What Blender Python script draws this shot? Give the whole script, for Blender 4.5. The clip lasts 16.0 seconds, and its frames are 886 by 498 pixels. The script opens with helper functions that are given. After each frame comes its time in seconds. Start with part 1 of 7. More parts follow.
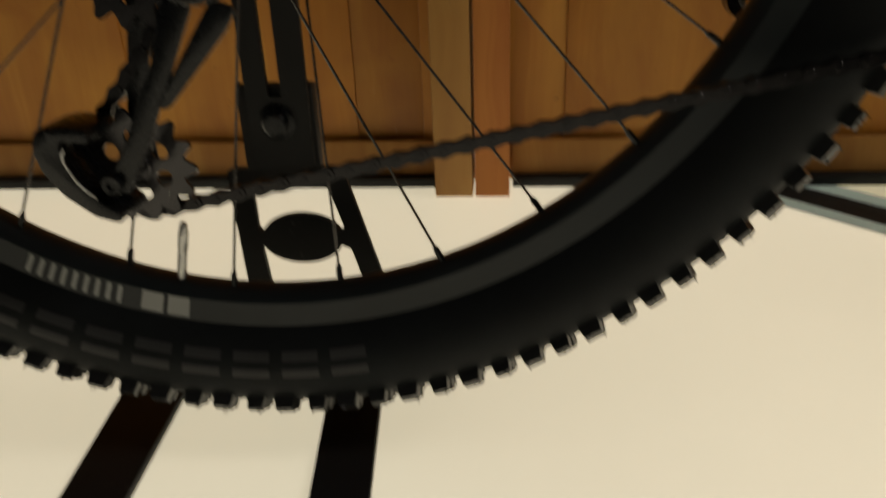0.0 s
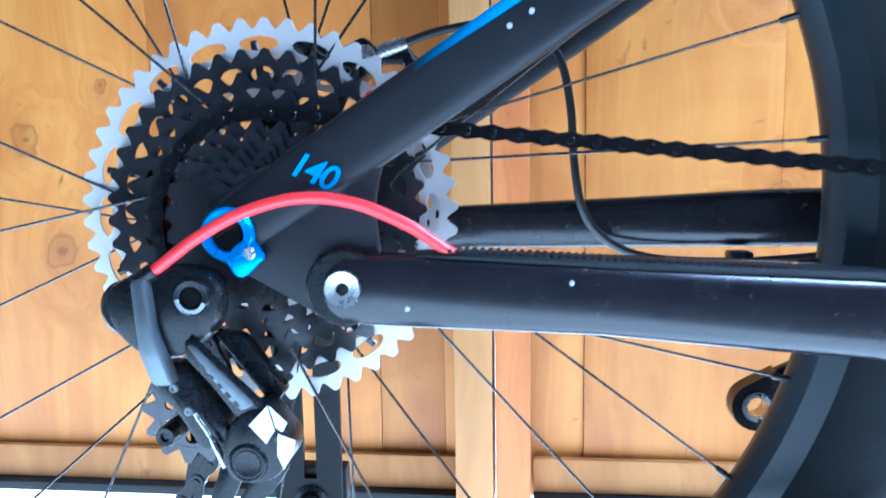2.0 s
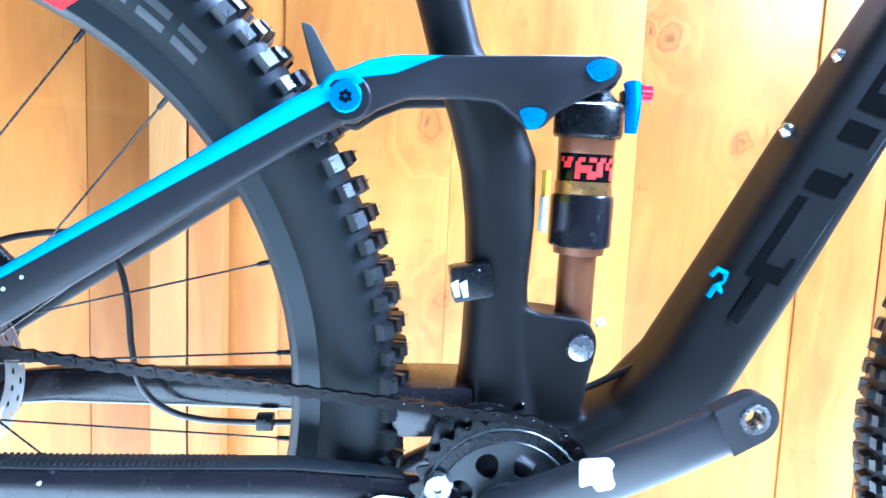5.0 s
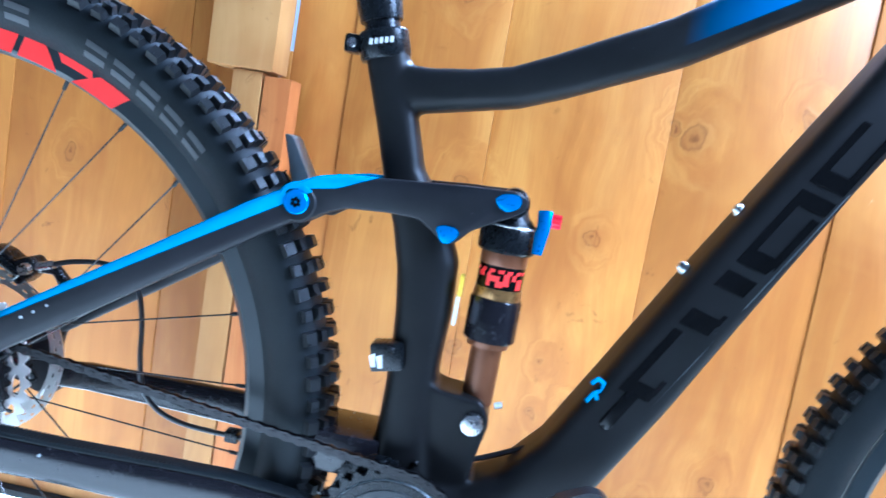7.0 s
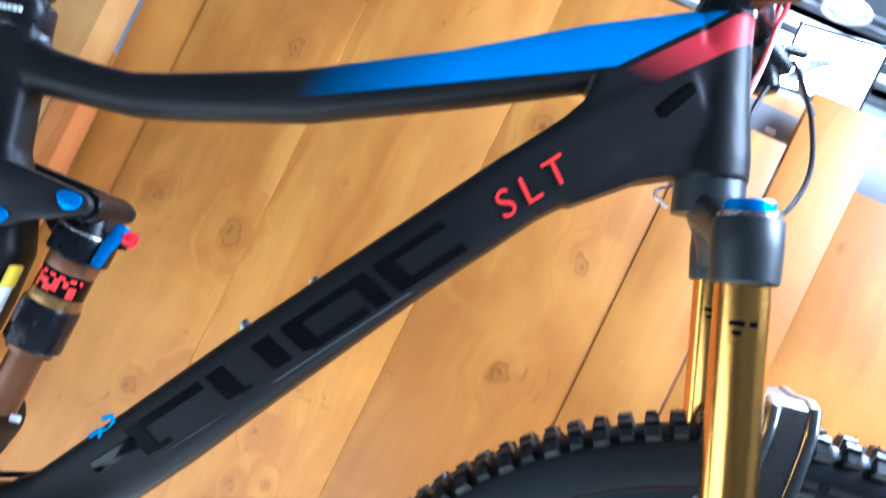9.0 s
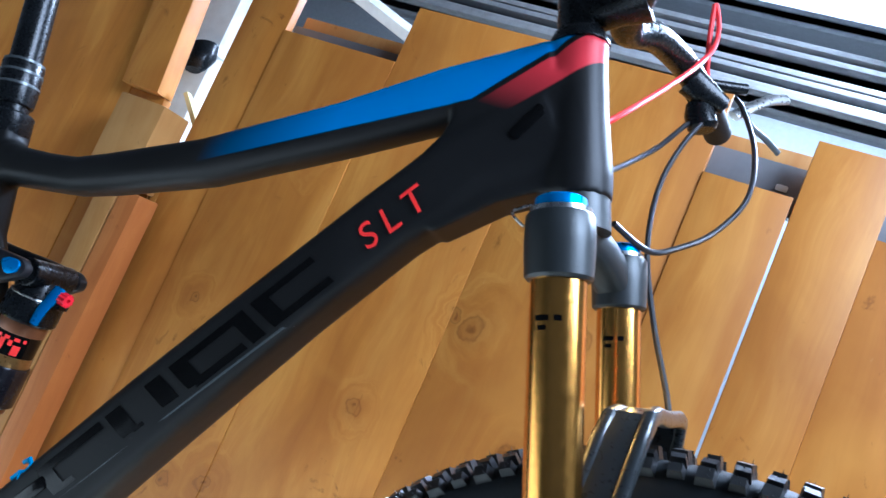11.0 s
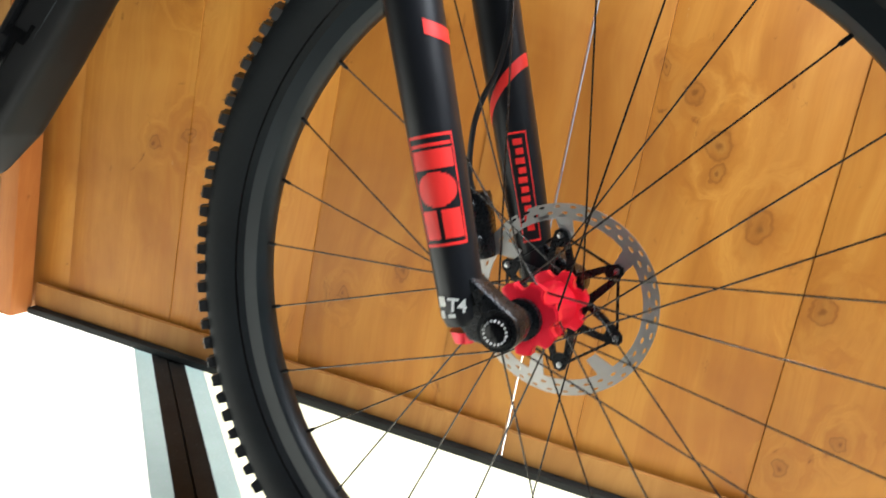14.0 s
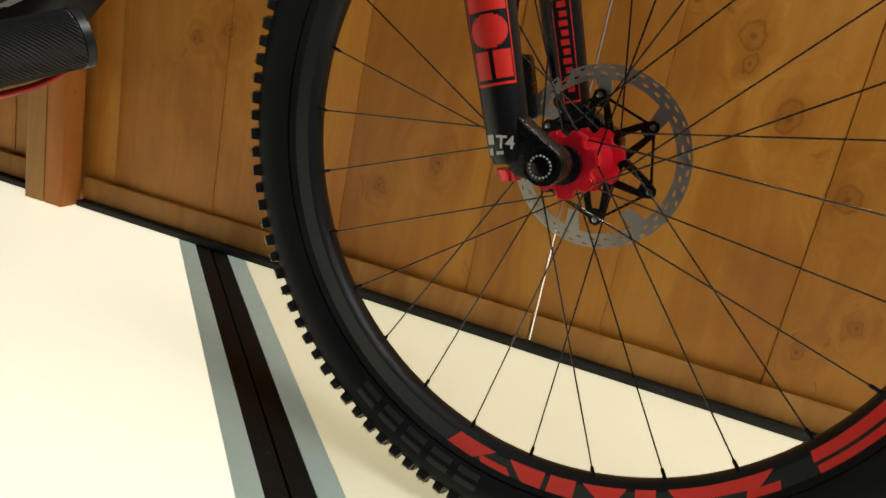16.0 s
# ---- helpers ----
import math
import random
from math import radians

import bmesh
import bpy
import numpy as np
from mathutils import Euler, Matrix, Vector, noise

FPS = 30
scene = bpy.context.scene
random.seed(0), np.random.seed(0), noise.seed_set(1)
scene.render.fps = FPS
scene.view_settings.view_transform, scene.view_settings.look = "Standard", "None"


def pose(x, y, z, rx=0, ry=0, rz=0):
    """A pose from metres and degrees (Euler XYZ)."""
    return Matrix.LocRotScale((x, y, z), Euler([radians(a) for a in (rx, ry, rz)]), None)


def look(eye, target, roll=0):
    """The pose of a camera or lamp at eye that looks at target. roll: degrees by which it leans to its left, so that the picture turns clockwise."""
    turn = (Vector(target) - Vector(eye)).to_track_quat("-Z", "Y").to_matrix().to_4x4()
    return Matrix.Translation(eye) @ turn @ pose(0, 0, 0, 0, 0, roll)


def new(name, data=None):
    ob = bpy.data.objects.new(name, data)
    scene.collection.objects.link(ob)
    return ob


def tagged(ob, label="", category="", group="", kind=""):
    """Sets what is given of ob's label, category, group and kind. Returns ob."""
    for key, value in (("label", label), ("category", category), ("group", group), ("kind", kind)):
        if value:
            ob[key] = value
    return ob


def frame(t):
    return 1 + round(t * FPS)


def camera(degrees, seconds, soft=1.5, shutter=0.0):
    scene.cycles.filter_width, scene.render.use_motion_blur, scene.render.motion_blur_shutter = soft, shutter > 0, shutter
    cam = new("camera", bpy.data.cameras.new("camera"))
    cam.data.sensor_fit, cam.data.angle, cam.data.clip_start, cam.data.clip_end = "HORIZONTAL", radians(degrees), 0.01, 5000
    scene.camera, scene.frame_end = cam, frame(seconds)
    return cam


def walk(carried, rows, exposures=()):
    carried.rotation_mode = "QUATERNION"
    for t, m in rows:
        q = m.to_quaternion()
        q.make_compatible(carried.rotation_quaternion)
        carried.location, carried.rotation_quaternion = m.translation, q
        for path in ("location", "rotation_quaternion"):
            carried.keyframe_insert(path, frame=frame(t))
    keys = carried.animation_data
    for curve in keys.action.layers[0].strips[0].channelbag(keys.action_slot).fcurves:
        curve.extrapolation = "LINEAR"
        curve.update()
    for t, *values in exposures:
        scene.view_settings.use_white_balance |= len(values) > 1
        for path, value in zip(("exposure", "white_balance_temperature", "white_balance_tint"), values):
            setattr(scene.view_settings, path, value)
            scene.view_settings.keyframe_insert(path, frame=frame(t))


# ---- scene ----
cam = camera(61.7, 16.0, shutter=0.5)

PATH = [
    (0, (0.129, -0.407, 0.33), (0.006, 1.399, -0.52), -2.2),
    (0.5, (0.114, -0.404, 0.364), (-0.102, 1.493, -0.231), -2.2),
    (1, (0.113, -0.401, 0.393), (-0.125, 1.539, -0.029), -2.1),
    (1.5, (0.115, -0.405, 0.42), (-0.078, 1.561, 0.106), -1.6),
    (2, (0.125, -0.414, 0.442), (-0.039, 1.563, 0.188), -1.0),
    (2.5, (0.145, -0.434, 0.481), (-0.018, 1.537, 0.182), -0.4),
    (3, (0.174, -0.445, 0.523), (0.004, 1.521, 0.196), 0.2),
    (3.5, (0.211, -0.459, 0.549), (0.09, 1.516, 0.258), 0.7),
    (4, (0.258, -0.481, 0.561), (0.252, 1.506, 0.328), 1.3),
    (4.5, (0.314, -0.507, 0.574), (0.445, 1.477, 0.352), 2.0),
    (4.7, (0.329, -0.515, 0.579), (0.531, 1.461, 0.342), 2.3),
    (6.8, (0.481, -0.63, 0.671), (0.327, 1.346, 0.403), 8.2),
    (7, (0.495, -0.637, 0.677), (0.347, 1.343, 0.437), 9.6),
    (7.5, (0.551, -0.645, 0.66), (0.466, 1.345, 0.477), 14.6),
    (8, (0.642, -0.589, 0.663), (0.567, 1.402, 0.485), 20.5),
    (8.5, (0.745, -0.563, 0.707), (0.712, 1.433, 0.577), 25.0),
    (9, (0.818, -0.569, 0.732), (0.625, 1.421, 0.766), 26.1),
    (9.2, (0.85, -0.573, 0.74), (0.544, 1.401, 0.845), 25.7),
    (11.3, (1.066, -0.523, 0.747), (0.349, 1.333, 0.95), 22.9),
    (11.5, (1.084, -0.513, 0.737), (0.372, 1.351, 0.873), 21.9),
    (12, (1.12, -0.47, 0.694), (0.421, 1.405, 0.681), 22.3),
    (12.5, (1.1723, -0.4815, 0.6566), (0.5366, 1.4064, 0.4610), 19.38),
    (13, (1.2006, -0.5150, 0.6245), (0.6741, 1.3883, 0.3078), 16.85),
    (13.5, (1.2202, -0.5530, 0.5762), (0.7387, 1.3529, 0.2081), 14.01),
    (14, (1.2218, -0.5966, 0.5340), (0.7096, 1.2949, 0.1342), 10.54),
    (14.5, (1.2210, -0.6268, 0.5088), (0.6708, 1.2503, 0.0918), 10.66),
    (15, (1.2260, -0.6350, 0.4995), (0.6693, 1.2209, 0.0040), 12.40),
    (15.5, (1.2207, -0.6452, 0.4821), (0.7148, 1.2060, -0.0811), 12.20),
    (16, (1.2307, -0.6569, 0.4677), (0.7091, 1.1890, -0.0986), 11.29),
]

EXPOSURES = [(0.0, -2.3, 7200, 12), (0.5, -1.0, 6000, 10), (1.0, 0.2, 4500, 10), (1.5, 0.55, 4100, 10), (2.0, 0.85, 3900, 10), (3.0, 1.15, 4000, 10), (4.0, 1.38, 4000, 10), (4.7, 1.7, 4000, 10),
             (6.8, 0.84, 4000, 10), (8.0, 0.42, 4500, 10), (9.2, 0.4, 4400, 10), (11.3, -0.6, 4600, 10), (12.5, 0.05, 4500, 10), (13.0, 0.2, 4600, 10), (14.0, -0.45, 5700, 10), (14.5, -1.0, 6200, 10),
             (15.2, -1.6, 6600, 10), (16.0, -1.75, 6700, 10)]
walk(cam, [(t, look(eye, target, roll)) for t, eye, target, roll in PATH], EXPOSURES)

# ---------------------------------------------------------------- light
world = bpy.data.worlds.new("hall_air")
scene.world = world
world.use_nodes = True
world.node_tree.nodes["Background"].inputs[0].default_value = (0.9, 0.95, 1.0, 1)
world.node_tree.nodes["Background"].inputs[1].default_value = 0.03


def area_lamp(name, eye, target, size, power, colour):
    data = bpy.data.lights.new(name, "AREA")
    data.shape, data.size, data.size_y = "RECTANGLE", size[0], size[1]
    data.energy, data.color = power, colour
    ob = new(name, data)
    ob.matrix_world = look(eye, target)
    return ob


area_lamp("hall_light_front", (1.95, -0.35, 1.85), (1.0, 0.45, 0.7), (0.9, 0.8), 88, (1.0, 0.97, 0.92))
area_lamp("hall_light_back", (1.9, 2.6, 3.5), (0.9, 0.0, 0.7), (0.9, 0.9), 760, (1.0, 0.99, 0.97))
# added unseen fill that brightens the hall behind the boards
area_lamp("hall_fill_far", (1.5, 5.0, 4.9), (1.5, 5.2, 0.0), (3.0, 1.5), 1300, (0.95, 0.98, 1.0))

# ---------------------------------------------------------------- materials
MATS = {}


def nodes_of(m):
    m.use_nodes = True
    nt = m.node_tree
    return nt, nt.nodes["Principled BSDF"]


def link(nt, a, b):
    nt.links.new(a, b)


def math_node(nt, op, a, b=None, clamp=False):
    n = nt.nodes.new("ShaderNodeMath")
    n.operation, n.use_clamp = op, clamp
    for k, v in enumerate((a, b)):
        if v is None:
            continue
        if isinstance(v, (int, float)):
            n.inputs[k].default_value = v
        else:
            nt.links.new(v, n.inputs[k])
    return n.outputs[0]


def mixed(nt, fac, a, b):
    n = nt.nodes.new("ShaderNodeMix")
    n.data_type = "RGBA"
    for k, v in ((0, fac), (6, a), (7, b)):
        if isinstance(v, (int, float)):
            n.inputs[k].default_value = v
        elif isinstance(v, tuple):
            n.inputs[k].default_value = (*v, 1)
        else:
            nt.links.new(v, n.inputs[k])
    return n.outputs[2]


def coords(nt, scale=(1, 1, 1)):
    t = nt.nodes.new("ShaderNodeTexCoord")
    m = nt.nodes.new("ShaderNodeMapping")
    m.inputs["Scale"].default_value = scale
    nt.links.new(t.outputs["Object"], m.inputs["Vector"])
    return m.outputs["Vector"]


def noise_tex(nt, vec, scale, detail=3.0, rough=0.55, distortion=0.0):
    n = nt.nodes.new("ShaderNodeTexNoise")
    n.inputs["Scale"].default_value, n.inputs["Detail"].default_value = scale, detail
    n.inputs["Roughness"].default_value, n.inputs["Distortion"].default_value = rough, distortion
    nt.links.new(vec, n.inputs["Vector"])
    return n.outputs["Fac"]


def ramp(nt, fac, stops):
    n = nt.nodes.new("ShaderNodeValToRGB")
    el = n.color_ramp.elements
    while len(el) < len(stops):
        el.new(0.5)
    for e, (p, c) in zip(el, stops):
        e.position = p
        e.color = (*c, 1) if len(c) == 3 else c
    nt.links.new(fac, n.inputs[0])
    return n.outputs[0]


def bump(nt, bsdf, height, strength, distance=0.001):
    n = nt.nodes.new("ShaderNodeBump")
    n.inputs["Strength"].default_value, n.inputs["Distance"].default_value = strength, distance
    nt.links.new(height, n.inputs["Height"])
    nt.links.new(n.outputs[0], bsdf.inputs["Normal"])


def surface(name, colour, rough=0.5, metal=0.0, vary=0.25, grain=300.0, relief=0.15, coat=0.0, wear=None, spec=0.5):
    """A plain worn surface: colour varied at two scales, uneven gloss and fine relief."""
    if name in MATS:
        return MATS[name]
    m = bpy.data.materials.new(name)
    nt, b = nodes_of(m)
    v = coords(nt)
    big, fine = noise_tex(nt, v, 18.0, 4), noise_tex(nt, v, grain, 3)
    dark = tuple(c * (1 - vary) for c in colour)
    lite = tuple(min(1.0, c * (1 + vary * 0.6)) for c in colour)
    col = ramp(nt, big, [(0.3, dark), (0.55, colour), (0.75, lite)])
    if wear:
        scr = noise_tex(nt, coords(nt, (1, 1, 1)), 90.0, 6, 0.75)
        col = mixed(nt, ramp(nt, scr, [(0.64, (0, 0, 0)), (0.72, (0.6, 0.6, 0.6))]), col, wear)
    link(nt, col, b.inputs["Base Color"])
    r = math_node(nt, "MULTIPLY_ADD", fine, 0.22)
    r.node.inputs[2].default_value = rough - 0.11
    link(nt, r, b.inputs["Roughness"])
    b.inputs["Metallic"].default_value = metal
    b.inputs["Coat Weight"].default_value = coat
    b.inputs["Coat Roughness"].default_value = 0.12
    b.inputs["Specular IOR Level"].default_value = spec
    if relief:
        bump(nt, b, fine, relief, 0.0006)
    MATS[name] = m
    return m


# knots of the board wall: x from the wall's middle, height, radius
KNOTS = ((-0.178, 0.636, 0.017), (-0.150, 0.388, 0.014), (-0.216, 0.368, 0.010), (0.595, 0.624, 0.009), (0.636, 0.595, 0.015), (0.683, 0.538, 0.020), (0.690, 0.500, 0.012),
         (0.760, 0.440, 0.021), (0.862, 0.346, 0.018), (0.866, 0.118, 0.012), (0.925, 0.176, 0.012), (0.268, 0.252, 0.013), (0.176, 0.190, 0.011), (0.033, 0.334, 0.008),
         (0.030, 0.594, 0.011), (0.148, 0.768, 0.018), (0.118, 0.772, 0.010), (0.263, 0.629, 0.014), (0.165, 0.975, 0.014), (0.300, 0.815, 0.013), (-0.013, 0.310, 0.007),
         (-0.013, 0.394, 0.007), (-0.815, 0.588, 0.011), (-0.99, 0.535, 0.009), (-1.10, 0.469, 0.020), (-1.06, 0.322, 0.022), (-0.216, 0.925, 0.014), (-0.310, 0.638, 0.010))


def wood(name, light, mid, dark, rough=0.42, knots=(), coat=0.15):
    """Varnished softwood: long grain along z, tone by board, knots and scuffs."""
    m = bpy.data.materials.new(name)
    nt, b = nodes_of(m)
    info = nt.nodes.new("ShaderNodeObjectInfo")
    t = nt.nodes.new("ShaderNodeTexCoord")
    shift = nt.nodes.new("ShaderNodeVectorMath")
    shift.operation = "MULTIPLY_ADD"
    shift.inputs[1].default_value = (7.3, 3.1, 5.7)
    link(nt, info.outputs["Random"], shift.inputs[0])
    link(nt, t.outputs["Object"], shift.inputs[2])
    # slow wander of the grain
    wander = nt.nodes.new("ShaderNodeTexNoise")
    wander.inputs["Scale"].default_value = 2.6
    wander.inputs["Detail"].default_value = 2
    link(nt, shift.outputs[0], wander.inputs["Vector"])
    add = nt.nodes.new("ShaderNodeVectorMath")
    add.operation = "MULTIPLY_ADD"
    add.inputs[1].default_value = (0.10, 0.10, 0.0)
    link(nt, wander.outputs["Color"], add.inputs[0])
    link(nt, shift.outputs[0], add.inputs[2])
    # distance to the nearest knot, in knot radii, with a ragged outline
    near = None
    if knots:
        rag = nt.nodes.new("ShaderNodeTexNoise")
        rag.inputs["Scale"].default_value, rag.inputs["Detail"].default_value = 34.0, 3
        link(nt, t.outputs["Object"], rag.inputs["Vector"])
        wob = nt.nodes.new("ShaderNodeVectorMath")
        wob.operation = "MULTIPLY_ADD"
        wob.inputs[1].default_value = (0.030, 0.0, 0.036)
        link(nt, rag.outputs["Color"], wob.inputs[0])
        link(nt, t.outputs["Object"], wob.inputs[2])
        for kx, kz, kr in knots:
            sc = nt.nodes.new("ShaderNodeVectorMath")
            sc.operation = "MULTIPLY_ADD"
            sc.inputs[1].default_value = (1 / kr, 0.0, 0.8 / kr)
            sc.inputs[2].default_value = (-(kx + 0.015) / kr, 0.0, -0.8 * (kz + 0.018) / kr)
            link(nt, wob.outputs[0], sc.inputs[0])
            ln = nt.nodes.new("ShaderNodeVectorMath")
            ln.operation = "LENGTH"
            link(nt, sc.outputs[0], ln.inputs[0])
            near = ln.outputs["Value"] if near is None else math_node(nt, "MINIMUM", near, ln.outputs["Value"])
    # rings bend round the knots
    mp2 = nt.nodes.new("ShaderNodeMapping")
    mp2.inputs["Scale"].default_value = (20, 20, 0.9)
    link(nt, add.outputs[0], mp2.inputs["Vector"])
    vec = mp2.outputs[0]
    if knots:
        pull = ramp(nt, math_node(nt, "MULTIPLY", near, 0.25), [(0.0, (1, 1, 1)), (1.0, (0, 0, 0))])
        bend = nt.nodes.new("ShaderNodeVectorMath")
        bend.operation = "MULTIPLY_ADD"
        bend.inputs[1].default_value = (1.5, 1.5, 1.5)
        link(nt, pull, bend.inputs[0])
        link(nt, vec, bend.inputs[2])
        vec = bend.outputs[0]
    grain = noise_tex(nt, vec, 1.0, 5, 0.6, 0.6)
    fine = nt.nodes.new("ShaderNodeMapping")
    fine.inputs["Scale"].default_value = (240, 240, 6)
    link(nt, add.outputs[0], fine.inputs["Vector"])
    pores = noise_tex(nt, fine.outputs[0], 1.0, 3, 0.6)
    soft = tuple((a + c) / 2 for a, c in zip(mid, dark))
    col = ramp(nt, grain, [(0.28, soft), (0.47, mid), (0.64, light), (0.80, mid)])
    col = mixed(nt, math_node(nt, "MULTIPLY", pores, 0.22), col, dark)
    # broad blotches in the varnish
    blot = noise_tex(nt, coords(nt, (5.0, 5.0, 2.6)), 1.0, 4, 0.6, 0.4)
    col = mixed(nt, ramp(nt, blot, [(0.34, (0.7, 0.7, 0.7)), (0.62, (0, 0, 0))]), col, dark)
    pale = noise_tex(nt, coords(nt, (3.1, 3.1, 3.6)), 1.0, 3, 0.55, 0.8)
    col = mixed(nt, ramp(nt, pale, [(0.55, (0, 0, 0)), (0.75, (0.55, 0.55, 0.55))]), col, light)
    # small dark smears and resin spots
    spot = noise_tex(nt, coords(nt, (16.0, 16.0, 11.0)), 1.0, 5, 0.7, 1.2)
    col = mixed(nt, ramp(nt, spot, [(0.27, (0.7, 0.7, 0.7)), (0.36, (0, 0, 0))]), col, tuple(c * 0.5 for c in dark))
    if knots:
        core = ramp(nt, near, [(0.12, (0.75, 0.75, 0.75)), (0.34, (0.25, 0.25, 0.25)), (0.62, (0.18, 0.18, 0.18)), (0.84, (0.50, 0.50, 0.50)), (1.02, (0.1, 0.1, 0.1))])
        core.node.color_ramp.elements[-1].color = (0, 0, 0, 1)
        col = mixed(nt, core, col, tuple(c * 0.40 for c in dark))
        halo = ramp(nt, math_node(nt, "MULTIPLY", near, 0.4), [(0.36, (0.26, 0.26, 0.26)), (0.90, (0, 0, 0))])
        col = mixed(nt, halo, col, tuple(c * 0.9 for c in dark))
    # tone of the single board
    hsv = nt.nodes.new("ShaderNodeHueSaturation")
    link(nt, col, hsv.inputs["Color"])
    val = nt.nodes.new("ShaderNodeMapRange")
    val.inputs["To Min"].default_value, val.inputs["To Max"].default_value = 0.84, 1.12
    link(nt, info.outputs["Random"], val.inputs["Value"])
    link(nt, val.outputs[0], hsv.inputs["Value"])
    # pale scuffs
    scuff = noise_tex(nt, coords(nt, (60, 60, 22)), 1.0, 4, 0.7)
    out = mixed(nt, ramp(nt, scuff, [(0.70, (0, 0, 0)), (0.78, (0.28, 0.28, 0.28))]), hsv.outputs[0], (0.62, 0.45, 0.26))
    link(nt, out, b.inputs["Base Color"])
    r = math_node(nt, "MULTIPLY_ADD", grain, 0.25)
    r.node.inputs[2].default_value = rough - 0.12
    link(nt, r, b.inputs["Roughness"])
    b.inputs["Coat Weight"].default_value = coat
    b.inputs["Coat Roughness"].default_value = 0.34
    b.inputs["Specular IOR Level"].default_value = 0.28
    h = math_node(nt, "ADD", math_node(nt, "MULTIPLY", grain, 0.8), math_node(nt, "MULTIPLY", pores, 0.4))
    if knots:
        ridge = ramp(nt, math_node(nt, "MULTIPLY", near, 0.5), [(0.30, (0.4, 0.4, 0.4)), (0.50, (1, 1, 1)), (0.66, (0, 0, 0))])
        h = math_node(nt, "ADD", h, math_node(nt, "MULTIPLY", ridge, 0.6))
    bump(nt, b, h, 0.3, 0.0012)
    return m


def painted(name, base, rough, regions):
    """Satin frame paint with colour fields; a field is (colour, [(a, b, c, sharp), ...]) and lies where every a*x + b*z + c > 0."""
    m = bpy.data.materials.new(name)
    nt, b = nodes_of(m)
    t = nt.nodes.new("ShaderNodeTexCoord")
    sep = nt.nodes.new("ShaderNodeSeparateXYZ")
    link(nt, t.outputs["Object"], sep.inputs[0])
    fine, big = noise_tex(nt, t.outputs["Object"], 900.0, 2), noise_tex(nt, t.outputs["Object"], 14.0, 5, 0.65)
    col = ramp(nt, big, [(0.3, tuple(c * 0.75 for c in base)), (0.7, tuple(c * 1.25 for c in base))])
    for colour, planes in regions:
        mask = None
        for a, bb, c, sharp in planes:
            v = math_node(nt, "ADD", math_node(nt, "ADD", math_node(nt, "MULTIPLY", sep.outputs[0], a), math_node(nt, "MULTIPLY", sep.outputs[2], bb)), c)
            v = math_node(nt, "MULTIPLY", v, sharp, clamp=True)
            mask = v if mask is None else math_node(nt, "MULTIPLY", mask, v)
        col = mixed(nt, mask, col, colour)
    dust = noise_tex(nt, t.outputs["Object"], 260.0, 5, 0.8)
    col = mixed(nt, ramp(nt, dust, [(0.66, (0, 0, 0)), (0.76, (0.22, 0.22, 0.22))]), col, (0.3, 0.29, 0.28))
    link(nt, col, b.inputs["Base Color"])
    r = math_node(nt, "MULTIPLY_ADD", big, 0.2)
    r.node.inputs[2].default_value = rough - 0.1
    link(nt, r, b.inputs["Roughness"])
    b.inputs["Specular IOR Level"].default_value = 0.20
    bump(nt, b, fine, 0.06, 0.0004)
    return m


def line_plane(p, q, sharp=1500.0, flip=False):
    """Half plane above the line through p and q (x, z)."""
    dx, dz = q[0] - p[0], q[1] - p[1]
    n = math.hypot(dx, dz)
    a, b = -dz / n, dx / n
    c = -(a * p[0] + b * p[1])
    if flip:
        a, b, c = -a, -b, -c
    return (a, b, c, sharp)


CYAN = (0.0, 0.30, 0.62)
M_WALL = wood("varnished_boards", (0.54, 0.250, 0.038), (0.45, 0.183, 0.022), (0.275, 0.092, 0.011), rough=0.46, knots=KNOTS, coat=0.10)
M_POST = wood("pine_post", (0.56, 0.32, 0.10), (0.47, 0.24, 0.062), (0.32, 0.135, 0.034), rough=0.5, coat=0.05)
M_POST_RED = wood("reddish_pine_post", (0.48, 0.185, 0.042), (0.40, 0.138, 0.028), (0.27, 0.080, 0.016), rough=0.5, coat=0.0)
M_BASE = wood("base_rail_wood", (0.46, 0.235, 0.062), (0.36, 0.165, 0.038), (0.22, 0.088, 0.018), rough=0.55, coat=0.0)
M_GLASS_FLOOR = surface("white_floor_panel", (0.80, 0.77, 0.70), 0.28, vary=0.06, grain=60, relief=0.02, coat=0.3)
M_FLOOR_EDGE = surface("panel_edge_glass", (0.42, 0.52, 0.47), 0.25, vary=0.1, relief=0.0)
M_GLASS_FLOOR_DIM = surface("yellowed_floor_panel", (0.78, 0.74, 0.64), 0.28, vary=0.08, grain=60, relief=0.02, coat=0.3)
